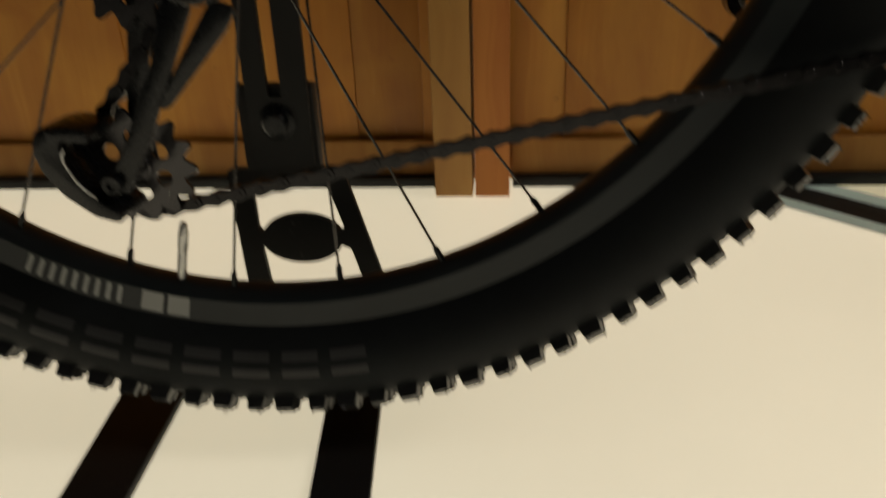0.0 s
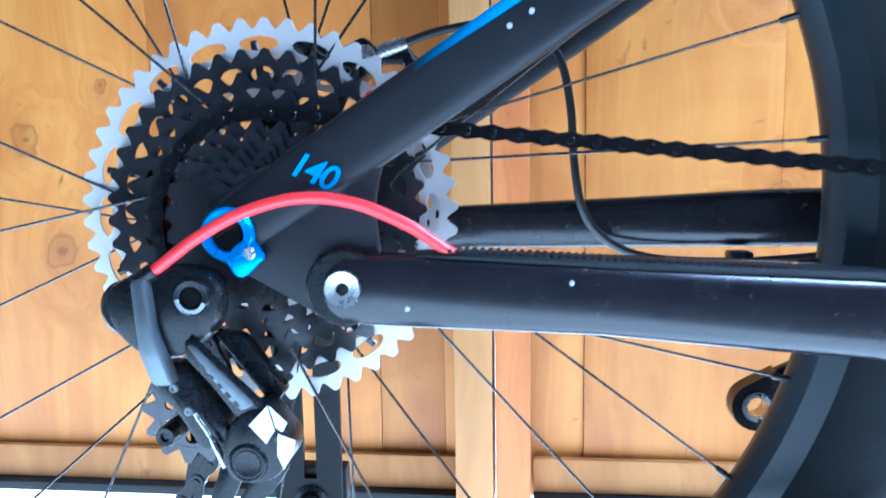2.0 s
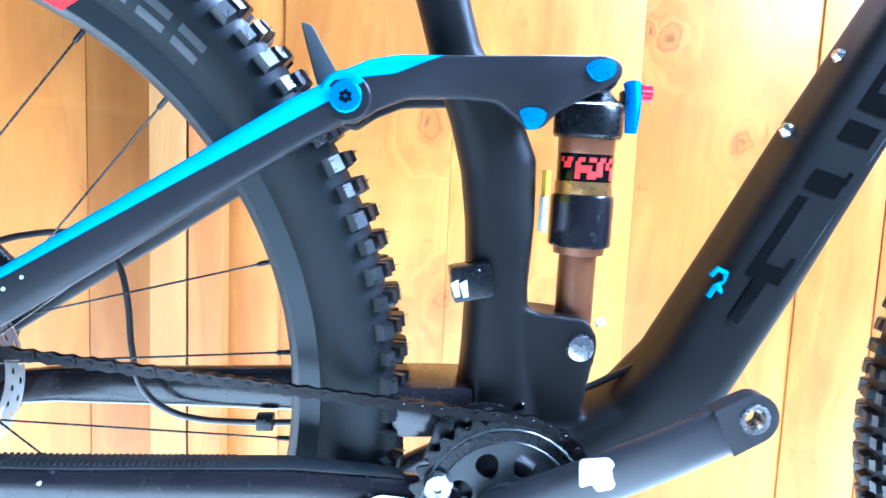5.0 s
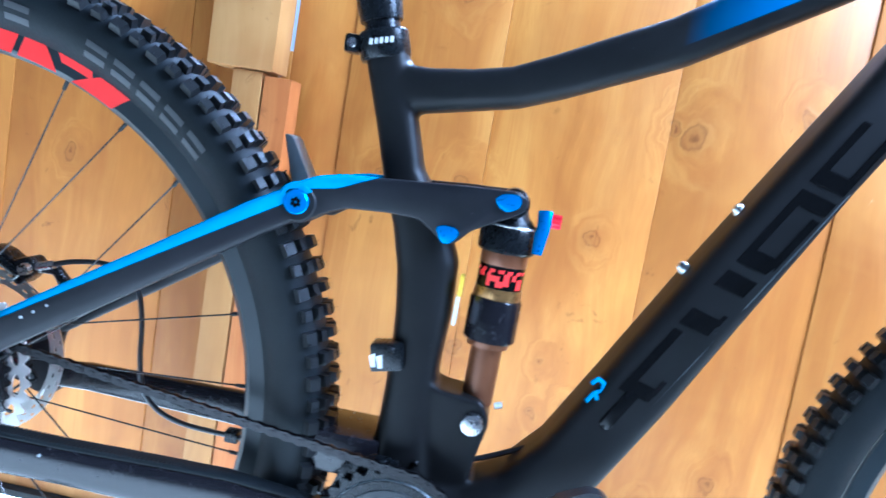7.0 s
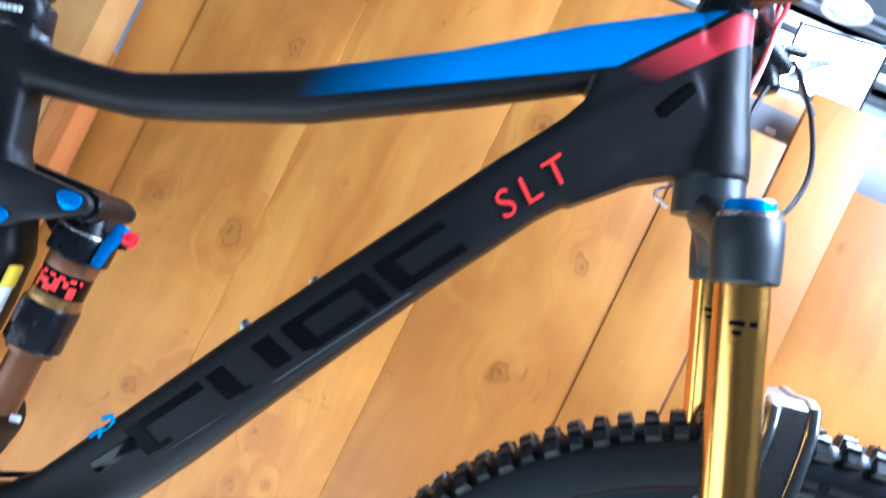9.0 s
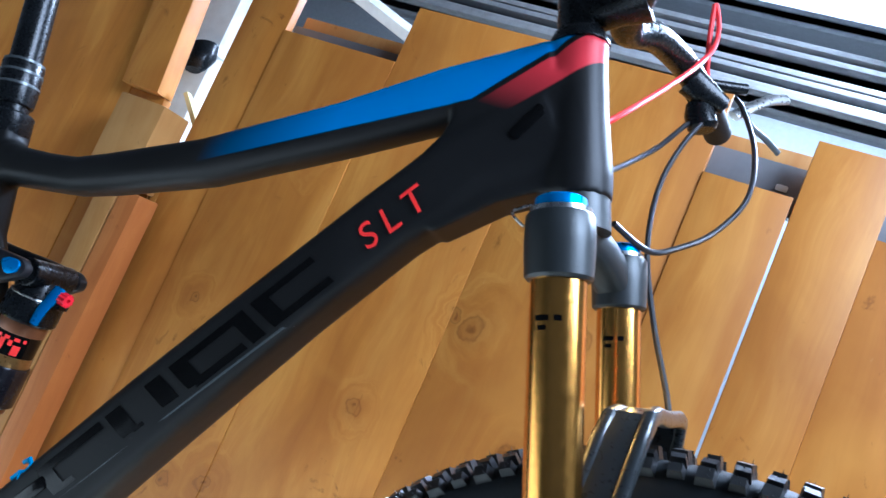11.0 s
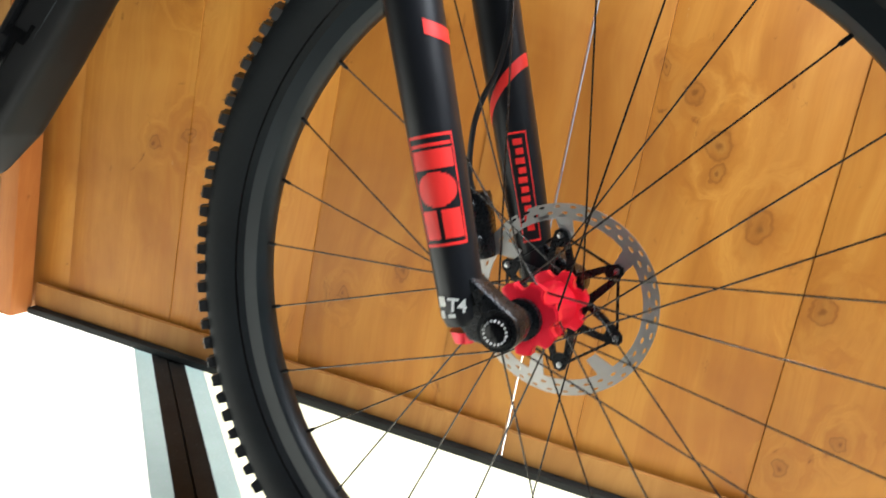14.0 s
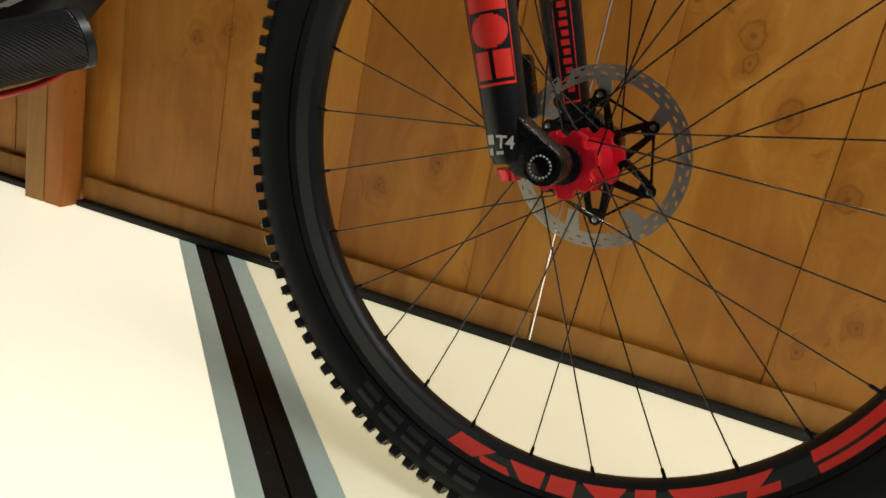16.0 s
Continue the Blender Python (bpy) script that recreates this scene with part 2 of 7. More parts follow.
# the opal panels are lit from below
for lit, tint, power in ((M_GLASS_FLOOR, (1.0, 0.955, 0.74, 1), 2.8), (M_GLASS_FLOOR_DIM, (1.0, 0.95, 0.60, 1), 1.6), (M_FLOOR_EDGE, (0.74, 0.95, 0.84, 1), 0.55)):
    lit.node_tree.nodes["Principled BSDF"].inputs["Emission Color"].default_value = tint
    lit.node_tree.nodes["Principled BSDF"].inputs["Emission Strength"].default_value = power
M_FLOOR_FRAME = surface("black_floor_frame", (0.016, 0.017, 0.016), 0.62, vary=0.4, wear=(0.2, 0.2, 0.2), spec=0.25)
M_CARBON = painted("matt_carbon_paint", (0.008, 0.008, 0.008), 0.44, [
    ((0.0, 0.19, 0.52), [line_plane((0.64, 0.812), (0.839, 0.929), 1200), (1, 0, -0.610, 9.0), line_plane((0.824, 0.922), (0.8655, 0.974), 1200)]),
    ((0.50, 0.030, 0.040), [line_plane((0.848, 0.913), (0.908, 0.984), 900), line_plane((0.829, 0.922), (0.8705, 0.974), 1200, True), (0, 1, -0.918, 26)]),
])
M_STAY = painted("stay_paint", (0.014, 0.014, 0.016), 0.42, [
    (CYAN, [line_plane((0.096, 0.4835), (0.301, 0.6085), 1500), (1, 0, -0.085, 25)])])
M_LINK = painted("link_paint", (0.014, 0.014, 0.016), 0.4, [
    (CYAN, [line_plane((0.342, 0.631), (0.36, 0.639)), line_plane((0.36, 0.639), (0.407, 0.647)), (-1, 0.86, 0.407 - 0.647 * 0.86, 2000)])])
M_GLOSSBLACK = surface("gloss_black_paint", (0.009, 0.008, 0.010), 0.24, vary=0.3, grain=120, relief=0.03, coat=0.2, spec=0.35, wear=(0.14, 0.13, 0.13))
M_DECAL_BLACK = surface("gloss_black_decal", (0.003, 0.003, 0.003), 0.16, vary=0.2, relief=0.0, spec=0.25)
M_RUBBER = surface("tyre_rubber", (0.0065, 0.0085, 0.0098), 0.60, vary=0.35, grain=420, relief=0.25, spec=0.22)
M_TREAD = surface("tread_rubber", (0.010, 0.0105, 0.011), 0.36, vary=0.45, grain=300, relief=0.4, spec=0.5)
M_GRIP = surface("mesh_grip_rubber", (0.020, 0.021, 0.022), 0.42, vary=0.2, relief=0.0, spec=0.5)
M_HOSE = surface("black_hose", (0.014, 0.014, 0.016), 0.38, vary=0.2, relief=0.05)
M_REDHOSE = surface("red_cable_housing", (0.80, 0.03, 0.03), 0.4, vary=0.12, relief=0.03)
M_RIM = surface("carbon_rim", (0.011, 0.016, 0.019), 0.40, vary=0.25, relief=0.03, spec=0.42)
M_GREY_DECAL = surface("grey_decal", (0.30, 0.31, 0.30), 0.5, vary=0.15, relief=0.0)
M_CHIP = surface("pale_paint_chip", (0.42, 0.45, 0.47), 0.5, vary=0.1, relief=0.0)
M_DARKGREY_DECAL = surface("dark_grey_decal", (0.024, 0.025, 0.027), 0.5, vary=0.2, relief=0.0)
M_WHITE = surface("white_decal", (0.75, 0.76, 0.74), 0.45, vary=0.08, relief=0.0)
M_REDDECAL = surface("red_decal", (0.88, 0.032, 0.024), 0.42, vary=0.08, relief=0.0)
M_BLUEPAINT = surface("cyan_decal", (0.0, 0.27, 0.62), 0.4, vary=0.1, relief=0.0)
M_YELLOW = surface("yellow_decal", (0.75, 0.55, 0.02), 0.5, vary=0.1, relief=0.0)
M_STEEL = surface("bright_steel", (0.52, 0.52, 0.51), 0.28, metal=1.0, vary=0.15, relief=0.06)
M_SPOKE = surface("black_spoke", (0.060, 0.056, 0.053), 0.26, metal=0.8, vary=0.12, relief=0.0)
M_COG = surface("black_cog_steel", (0.060, 0.058, 0.060), 0.22, metal=0.75, vary=0.4, relief=0.1, wear=(0.40, 0.39, 0.38))
M_COG_SILVER = surface("silver_cog", (0.60, 0.57, 0.53), 0.40, metal=0.35, vary=0.15, relief=0.08)
M_CHAIN = surface("oiled_chain", (0.020, 0.019, 0.020), 0.20, metal=0.7, vary=0.5, relief=0.15, wear=(0.35, 0.33, 0.31))
M_BLACK_ALLOY = surface("black_alloy", (0.006, 0.007, 0.008), 0.28, metal=0.15, vary=0.3, relief=0.08, wear=(0.12, 0.12, 0.12), spec=0.32)
M_GREY_ALLOY = surface("grey_alloy", (0.12, 0.135, 0.14), 0.36, metal=0.6, vary=0.25, relief=0.08)
M_DARK_ALLOY = surface("dark_anodised", (0.030, 0.033, 0.035), 0.36, metal=0.4, vary=0.3, relief=0.08, wear=(0.12, 0.12, 0.12))
M_BLUE_ANO = surface("blue_anodised", (0.01, 0.22, 0.62), 0.3, metal=0.55, vary=0.15, relief=0.04)
M_RED_ANO = surface("red_anodised", (0.94, 0.020, 0.045), 0.18, metal=0.2, vary=0.12, relief=0.04)
M_GOLD = surface("gold_stanchion", (0.86, 0.44, 0.085), 0.20, metal=1.0, vary=0.06, relief=0.0)
M_BRONZE = surface("bronze_band", (0.30, 0.17, 0.05), 0.3, metal=0.7, vary=0.15, relief=0.0)
M_BROWN = surface("bronze_shaft", (0.17, 0.068, 0.026), 0.32, metal=0.35, vary=0.1, relief=0.0)
M_BLADE = surface("polished_lever", (0.62, 0.62, 0.61), 0.3, metal=1.0, vary=0.05, relief=0.0)
M_ROTOR = surface("rotor_steel", (0.55, 0.54, 0.51), 0.34, metal=0.8, vary=0.2, relief=0.06)
M_STAND = surface("black_powder_coat", (0.012, 0.012, 0.012), 0.55, vary=0.35, grain=700, relief=0.3, wear=(0.1, 0.1, 0.1), spec=0.3)
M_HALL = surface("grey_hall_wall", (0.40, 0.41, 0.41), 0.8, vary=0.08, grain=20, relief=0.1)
# darker copy of the hall wall: the front room's dimness put into colour
M_HALL_DIM = surface("dimmed_hall_wall", (0.09, 0.09, 0.10), 0.8, vary=0.2, grain=20, relief=0.1)
M_CEIL = surface("grey_hall_ceiling", (0.25, 0.255, 0.26), 0.8, vary=0.08, grain=20, relief=0.1)
M_TRUSS = surface("grey_steel_beam", (0.30, 0.305, 0.31), 0.5, metal=0.3, vary=0.2, relief=0.1)
M_STRIP = surface("dark_steel_strip", (0.13, 0.13, 0.135), 0.5, metal=0.2, vary=0.25, relief=0.1)
M_COLUMN = surface("white_column_paint", (0.68, 0.68, 0.65), 0.6, vary=0.1, relief=0.08)


def glow(name, colour, strength):
    m = bpy.data.materials.new(name)
    nt, b = nodes_of(m)
    b.inputs["Base Color"].default_value = (*colour, 1)
    b.inputs["Emission Color"].default_value = (*colour, 1)
    b.inputs["Emission Strength"].default_value = strength
    return m


# ---------------------------------------------------------------- building helpers
def finish(bm, name, material, smooth=True, angle=35):
    bmesh.ops.recalc_face_normals(bm, faces=bm.faces)
    me = bpy.data.meshes.new(name)
    bm.to_mesh(me)
    bm.free()
    me.materials.append(material)
    if smooth:
        me.shade_smooth()
        me.set_sharp_from_angle(angle=radians(angle))
    return me


def part(name, bm, material, parent, label="", m=None, smooth=True, angle=35):
    ob = new(name, finish(bm, name, material, smooth, angle) if isinstance(bm, bmesh.types.BMesh) else bm)
    ob.parent = parent
    if m is not None:
        ob.matrix_local = m
    if label:
        tagged(ob, label)
    return ob


def thing(name, label, category, group=""):
    return tagged(new(name), label, category, group)


def box(bm, lo, hi, bevel=0.0):
    r = bmesh.ops.create_cube(bm, size=1)
    for v in r["verts"]:
        v.co = Vector([(lo[k] + hi[k]) / 2 + v.co[k] * (hi[k] - lo[k]) for k in range(3)])
    if bevel:
        es = {e for v in r["verts"] for e in v.link_edges}
        bmesh.ops.bevel(bm, geom=list(es), offset=bevel, segments=2, affect="EDGES", profile=0.6)
    return bm


def sweep(bm, pts, sizes, n=16, power=2.0, side=(0, 1, 0), caps=True):
    """A tube through pts; sizes are (across side, across the other way), full widths; power > 2 flattens the flanks."""
    P = [Vector(p) for p in pts]
    rings = []
    for i, p in enumerate(P):
        d = (P[min(i + 1, len(P) - 1)] - P[max(i - 1, 0)]).normalized()
        a = Vector(side)
        a = (a - d * a.dot(d))
        if a.length < 1e-4:
            a = Vector((1, 0, 0)) - d * d.x
        a.normalize()
        b = d.cross(a)
        s = sizes[i] if isinstance(sizes, list) else sizes
        w, h = s if isinstance(s, tuple) else (s, s)
        ring = []
        for k in range(n):
            t = 2 * math.pi * k / n
            c, q = math.cos(t), math.sin(t)
            e = 2 / power
            ring.append(bm.verts.new(p + a * (w / 2 * math.copysign(abs(c) ** e, c)) + b * (h / 2 * math.copysign(abs(q) ** e, q))))
        rings.append(ring)
    for r, s in zip(rings, rings[1:]):
        for k in range(n):
            bm.faces.new((r[k], r[(k + 1) % n], s[(k + 1) % n], s[k]))
    if caps:
        bm.faces.new(rings[0][::-1])
        bm.faces.new(rings[-1])
    return bm


def smooth_path(pts, steps=6):
    """A Catmull-Rom line through the points."""
    P = [Vector(p) for p in pts]
    out = []
    for i in range(len(P) - 1):
        a, b, c, d = P[max(i - 1, 0)], P[i], P[i + 1], P[min(i + 2, len(P) - 1)]
        for k in range(steps):
            t = k / steps
            out.append(0.5 * ((2 * b) + (c - a) * t + (2 * a - 5 * b + 4 * c - d) * t * t + (3 * b - a - 3 * c + d) * t ** 3))
    return out + [P[-1]]


def cable(name, pts, r, material, parent, label="", n=10, steps=8):
    return part(name, sweep(bmesh.new(), smooth_path(pts, steps), 2 * r, n), material, parent, label)


def plate(bm, pts, y0, y1, bevel=0.0, seg=2, bend=None):
    """An outline in x and z, drawn out from y0 to y1."""
    lo = [bm.verts.new((x, y0, z)) for x, z in pts]
    hi = [bm.verts.new((x, y1, z)) for x, z in pts]
    f = [bm.faces.new(lo), bm.faces.new(hi[::-1])]
    n = len(pts)
    for k in range(n):
        f.append(bm.faces.new((lo[k], hi[k], hi[(k + 1) % n], lo[(k + 1) % n])))
    if bevel:
        es = {e for q in f[:2] for e in q.edges}
        bmesh.ops.recalc_face_normals(bm, faces=f)
        bmesh.ops.bevel(bm, geom=list(es), offset=bevel, segments=seg, affect="EDGES", profile=0.5, clamp_overlap=True)
    if bend:
        for v in bm.verts:
            v.co.y += bend(v.co.x, v.co.z)
    return bm


def rounded(pts, r, seg=4):
    """The outline with its corners rounded."""
    out, n = [], len(pts)
    for i in range(n):
        p, a, b = (Vector(pts[k % n]) for k in (i, i - 1, i + 1))
        da, db = (a - p), (b - p)
        q = min(r, da.length * 0.45, db.length * 0.45)
        s, e = p + da.normalized() * q, p + db.normalized() * q
        for k in range(seg + 1):
            t = k / seg
            out.append(tuple((1 - t) ** 2 * s + 2 * t * (1 - t) * p + t * t * e))
    return out


def circle2(cx, cz, r, n=24, a0=0.0):
    return [(cx + r * math.cos(a0 + 2 * math.pi * k / n), cz + r * math.sin(a0 + 2 * math.pi * k / n)) for k in range(n)]


def lathe(bm, profile, n=48, close=False, at=(0, 0, 0)):
    """Spins (radius, y) about the y axis through at."""
    rings = []
    for r, y in profile:
        rings.append([bm.verts.new((at[0] + r * math.cos(2 * math.pi * k / n), at[1] + y, at[2] + r * math.sin(2 * math.pi * k / n))) for k in range(n)])
    pairs = list(zip(rings, rings[1:])) + ([(rings[-1], rings[0])] if close else [])
    for a, b in pairs:
        for k in range(n):
            bm.faces.new((a[k], a[(k + 1) % n], b[(k + 1) % n], b[k]))
    if not close:
        for ring in (rings[0], rings[-1]):
            bm.faces.new(ring)
    return bm


def drum(bm, cx, cz, r, y0, y1, n=32, chamfer=0.0008):
    return lathe(bm, [(r - chamfer, y0), (r, y0 + chamfer), (r, y1 - chamfer), (r - chamfer, y1)], n, at=(cx, 0, cz))


def ring_cells(bm, r0, r1, cells, y0, y1, hole=0.0, sub=4, phase=0.0):
    """A flat ring about the y axis, of equal cells, each with an oval hole of that share of it; 0: a plain ring."""
    def co(r, t, y):
        return bm.verts.new((r * math.cos(t), y, r * math.sin(t)))
    da = 2 * math.pi / cells
    for c in range(cells):
        a = phase + c * da
        peri = [(r0, a + da * k / sub) for k in range(sub)] + [(r0 + (r1 - r0) * k / sub, a + da) for k in range(sub)]
        peri += [(r1, a + da * (1 - k / sub)) for k in range(sub)] + [(r1 - (r1 - r0) * k / sub, a) for k in range(sub)]
        n = len(peri)
        out = [[co(r, t, y) for r, t in peri] for y in (y0, y1)]
        if hole:
            mr, mt = (r0 + r1) / 2, a + da / 2
            inn = []
            for y in (y0, y1):
                ring = []
                for r, t in peri:
                    u, v = (r - mr) / ((r1 - r0) / 2), (t - mt) / (da / 2)
                    q = math.hypot(u, v)
                    ring.append(co(mr + u / q * hole * (r1 - r0) / 2, mt + v / q * hole * da / 2, y))
                inn.append(ring)
            for k in range(n):
                j = (k + 1) % n
                bm.faces.new((out[0][k], out[0][j], inn[0][j], inn[0][k]))
                bm.faces.new((out[1][j], out[1][k], inn[1][k], inn[1][j]))
                bm.faces.new((inn[0][k], inn[0][j], inn[1][j], inn[1][k]))
        else:
            bm.faces.new(out[0])
            bm.faces.new(out[1][::-1])
        for k in list(range(sub)) + list(range(2 * sub, 3 * sub)):
            j = (k + 1) % n
            bm.faces.new((out[0][j], out[0][k], out[1][k], out[1][j]))
    return bm


def tooth_ring(bm, teeth, rt, r0, y0, y1, depth=0.0055, phase=0.0, tip=0.26):
    """A toothed ring about the y axis; rt is the radius at the tips."""
    prof = [(0.0, rt - depth), (0.16, rt - depth * 0.72), (0.5 - tip / 2, rt - depth * 0.08), (0.5, rt), (0.5 + tip / 2, rt - depth * 0.08), (0.84, rt - depth * 0.72)]
    n = teeth * len(prof)
    lay = []
    for y in (y0, y1):
        o, i = [], []
        for t in range(teeth):
            for f, r in prof:
                a = phase + 2 * math.pi * (t + f) / teeth
                o.append(bm.verts.new((r * math.cos(a), y, r * math.sin(a))))
                i.append(bm.verts.new((r0 * math.cos(a), y, r0 * math.sin(a))))
        lay.append((o, i))
    (o0, i0), (o1, i1) = lay
    for k in range(n):
        j = (k + 1) % n
        bm.faces.new((o0[k], o0[j], i0[j], i0[k]))
        bm.faces.new((o1[j], o1[k], i1[k], i1[j]))
        bm.faces.new((o0[j], o0[k], o1[k], o1[j]))
        bm.faces.new((i0[k], i0[j], i1[j], i1[k]))
    return bm


def rod_matrix(a, b):
    """Lays a unit rod along z from a to b."""
    a, b = Vector(a), Vector(b)
    d = b - a
    return Matrix.Translation(a) @ d.to_track_quat("Z", "Y").to_matrix().to_4x4() @ Matrix.Diagonal((1, 1, d.length, 1))


def unit_rod(name, r, material, n=8, ends=((0, 1.0), (1, 1.0))):
    bm = bmesh.new()
    rings = [[bm.verts.new((r * s * math.cos(2 * math.pi * k / n), r * s * math.sin(2 * math.pi * k / n), z)) for k in range(n)] for z, s in ends]
    for a, b in zip(rings, rings[1:]):
        for k in range(n):
            bm.faces.new((a[k], a[(k + 1) % n], b[(k + 1) % n], b[k]))
    bm.faces.new(rings[0][::-1])
    bm.faces.new(rings[-1])
    return finish(bm, name, material)


def lettering(name, text, size, m, material, parent, label="", shear=0.0, thick=0.0003, bold=0.0, space=1.0):
    cu = bpy.data.curves.new(name, "FONT")
    cu.offset, cu.space_character = bold * size, space
    cu.body, cu.size, cu.extrude, cu.shear = text, size, thick, shear
    cu.align_x, cu.align_y = "CENTER", "CENTER"
    tmp = new(name, cu)
    me = bpy.data.meshes.new_from_object(tmp.evaluated_get(bpy.context.evaluated_depsgraph_get()))
    bpy.data.objects.remove(tmp)
    me.materials.clear()
    me.materials.append(material)
    return part(name, me, None, parent, label, m)


def side_text(x, y, z, angle):
    """Writing that faces -y, turned by that angle in the x-z plane."""
    return Matrix.Translation((x, y, z)) @ Matrix.Rotation(radians(-angle), 4, "Y") @ Matrix.Rotation(radians(90), 4, "X")

# ---------------------------------------------------------------- the place
WALL = Matrix.Translation((0.6, 0.4921, 0)) @ Matrix.Rotation(math.atan(-0.0277), 4, "Z")


def wx(x):
    return x - 0.6


def board_mesh(name, x0, x1, top, material, y0=0.0, y1=0.02, z0=0.0, bevel=0.0016):
    bm = box(bmesh.new(), (wx(x0), y0, z0), (wx(x1), y1, top), bevel)
    return finish(bm, name, material, True, 40)


def build_wall():
    bm = bmesh.new()
    for z0, z1, x0, x1 in ((0.20, 0.26, 0.10, 0.14), (1.0, 1.05, -0.10, 0.14)):
        box(bm, (-2.2, 0.0205, z0), (wx(x0), 0.05, z1), 0.002)
        box(bm, (wx(x1), 0.0205, z0), (wx(1.080), 0.05, z1), 0.002)
        box(bm, (wx(1.089), 0.0205, z0), (1.75, 0.05, z1), 0.002)
    box(bm, (wx(0.20), 0.07, 1.152), (wx(1.5), 0.10, 1.176), 0.002)
    for x in (0.35, 0.9, 1.3):
        box(bm, (wx(x), 0.0505, 0.0), (wx(x) + 0.05, 0.0695, 1.074), 0.002)
        box(bm, (wx(x), 0.0702, 1.0), (wx(x) + 0.05, 0.0998, 1.151), 0.002)
    wall = new("wall_back", finish(bm, "wall_back", M_POST))
    wall.matrix_world = WALL
    tagged(wall, "board wall on battens behind the bicycle", "wall", kind="structure")
    boards = [(-1.60, -1.20, 1.35), (-1.20, -0.91, 1.30), (-0.91, -0.62, 1.36), (-0.62, -0.325, 1.33), (-0.325, -0.036, 1.36), (-0.036, 0.0480, 0.93),
              (0.0480, 0.1118, 0.80), (0.1152, 0.130, 0.80), (0.130, 0.2240, 1.30), (0.2240, 0.452, 1.115), (0.452, 0.712, 1.215), (0.712, 0.963, 1.21), (0.963, 1.0815, 1.087),
              (1.0852, 1.188, 1.172), (1.188, 1.435, 1.067), (1.435, 1.70, 1.16), (1.70, 1.98, 1.08), (1.98, 2.30, 1.17)]
    for k, (x0, x1, top) in enumerate(boards):
        proud = 0.0016 * ((k * 7) % 3 - 1)
        part("board", board_mesh("board", x0 + 0.00005, x1 - 0.00005, top, M_WALL, proud, 0.019 + proud, 0.0), None, wall)
    # plank that leans beside the slot
    bm = plate(bmesh.new(), [(wx(-0.040), 0.931), (wx(0.049), 0.931), (wx(0.004), 1.34), (wx(-0.085), 1.34)], -0.022, 0.019, 0.002)
    part("board", bm, M_WALL, wall)
    # added strip; its pale yellow paints the light on a plank edge
    bm = plate(bmesh.new(), [(wx(0.060), 0.955), (wx(0.068), 0.960), (wx(0.128), 0.902), (wx(0.120), 0.896)], 0.021, 0.034, 0.001)
    part("lit_edge_strip", bm, surface("lit_edge_yellow", (0.80, 0.68, 0.30), 0.6, vary=0.1), wall, "pale yellow strip in the slot, painted as a lit plank edge")
    strip = new("steel_strip", finish(box(bmesh.new(), (wx(0.20), 0.0515, 1.075), (wx(1.5), 0.0690, 1.148), 0.002), "steel_strip", M_STRIP))
    strip.matrix_world = WALL
    tagged(strip, "dark grey steel strip behind the board tops", "trim", kind="structure")
    for x in (0.262, 0.415, 1.055, 1.255):
        bm = plate(bmesh.new(), rounded([(wx(x), 1.108), (wx(x) + 0.016, 1.108), (wx(x) + 0.016, 1.117), (wx(x), 1.117)], 0.003), 0.0495, 0.0512)
        part("white_tag", bm, M_WHITE, strip)
    # base rail and its dark shoe, on both sides of the posts
    rail = bmesh.new()
    for x0, x1 in ((-1.6, 0.064), (0.160, 1.081), (1.0885, 2.3)):
        box(rail, (wx(x0), -0.015, 0.0125), (wx(x1), -0.0045, 0.0575), 0.003)
    base = new("baseboard", finish(rail, "baseboard", M_BASE))
    base.matrix_world = WALL
    tagged(base, "narrow wooden rail along the foot of the board wall", "baseboard", kind="structure")
    shoe = bmesh.new()
    for x0, x1 in ((-1.6, 0.0635), (0.1605, 2.3)):
        box(shoe, (wx(x0), -0.030, 0.0003), (wx(x1), -0.0050, 0.012), 0.001)
    trim = new("trim", finish(shoe, "trim", M_FLOOR_FRAME))
    trim.matrix_world = WALL
    tagged(trim, "black metal channel between wall and floor", "trim", kind="structure")


def build_posts():
    for x0, x1, top, label in ((0.066, 0.1118, 0.757, "pale scuffed pine post standing against the board wall"),
                               (0.1150, 0.1565, 0.752, "reddish pine post standing against the board wall")):
        ob = tagged(new("wooden_post", board_mesh("wooden_post", x0, x1, top, M_POST if "pale" in label else M_POST_RED, -0.064, -0.0165, 0.0004, 0.0022)), label, "post", "posts at the wall joint")
        ob.matrix_world = WALL
    ob = tagged(new("wooden_block", board_mesh("wooden_block", 0.026, 0.128, 0.905, M_POST, -0.070, -0.0045, 0.7585, 0.003)),
                "pale sawn wooden block on top of the posts", "block")
    ob.matrix_world = WALL


SEAM_D, SEAM_N = Vector((0.665, -0.747)), Vector((0.747, 0.665))


def seam_pt(n, s):
    """A floor point n metres across the seam and s along it."""
    return SEAM_N * n + SEAM_D * s


def floor_strip(bm, n0, n1, s0, s1, z0, z1):
    lo = [seam_pt(n0, s0), seam_pt(n1, s0), seam_pt(n1, s1), seam_pt(n0, s1)]
    a = [bm.verts.new((p.x, p.y, z0)) for p in lo]
    b = [bm.verts.new((p.x, p.y, z1)) for p in lo]
    bm.faces.new(a), bm.faces.new(b[::-1])
    for k in range(4):
        bm.faces.new((a[k], b[k], b[(k + 1) % 4], a[(k + 1) % 4]))


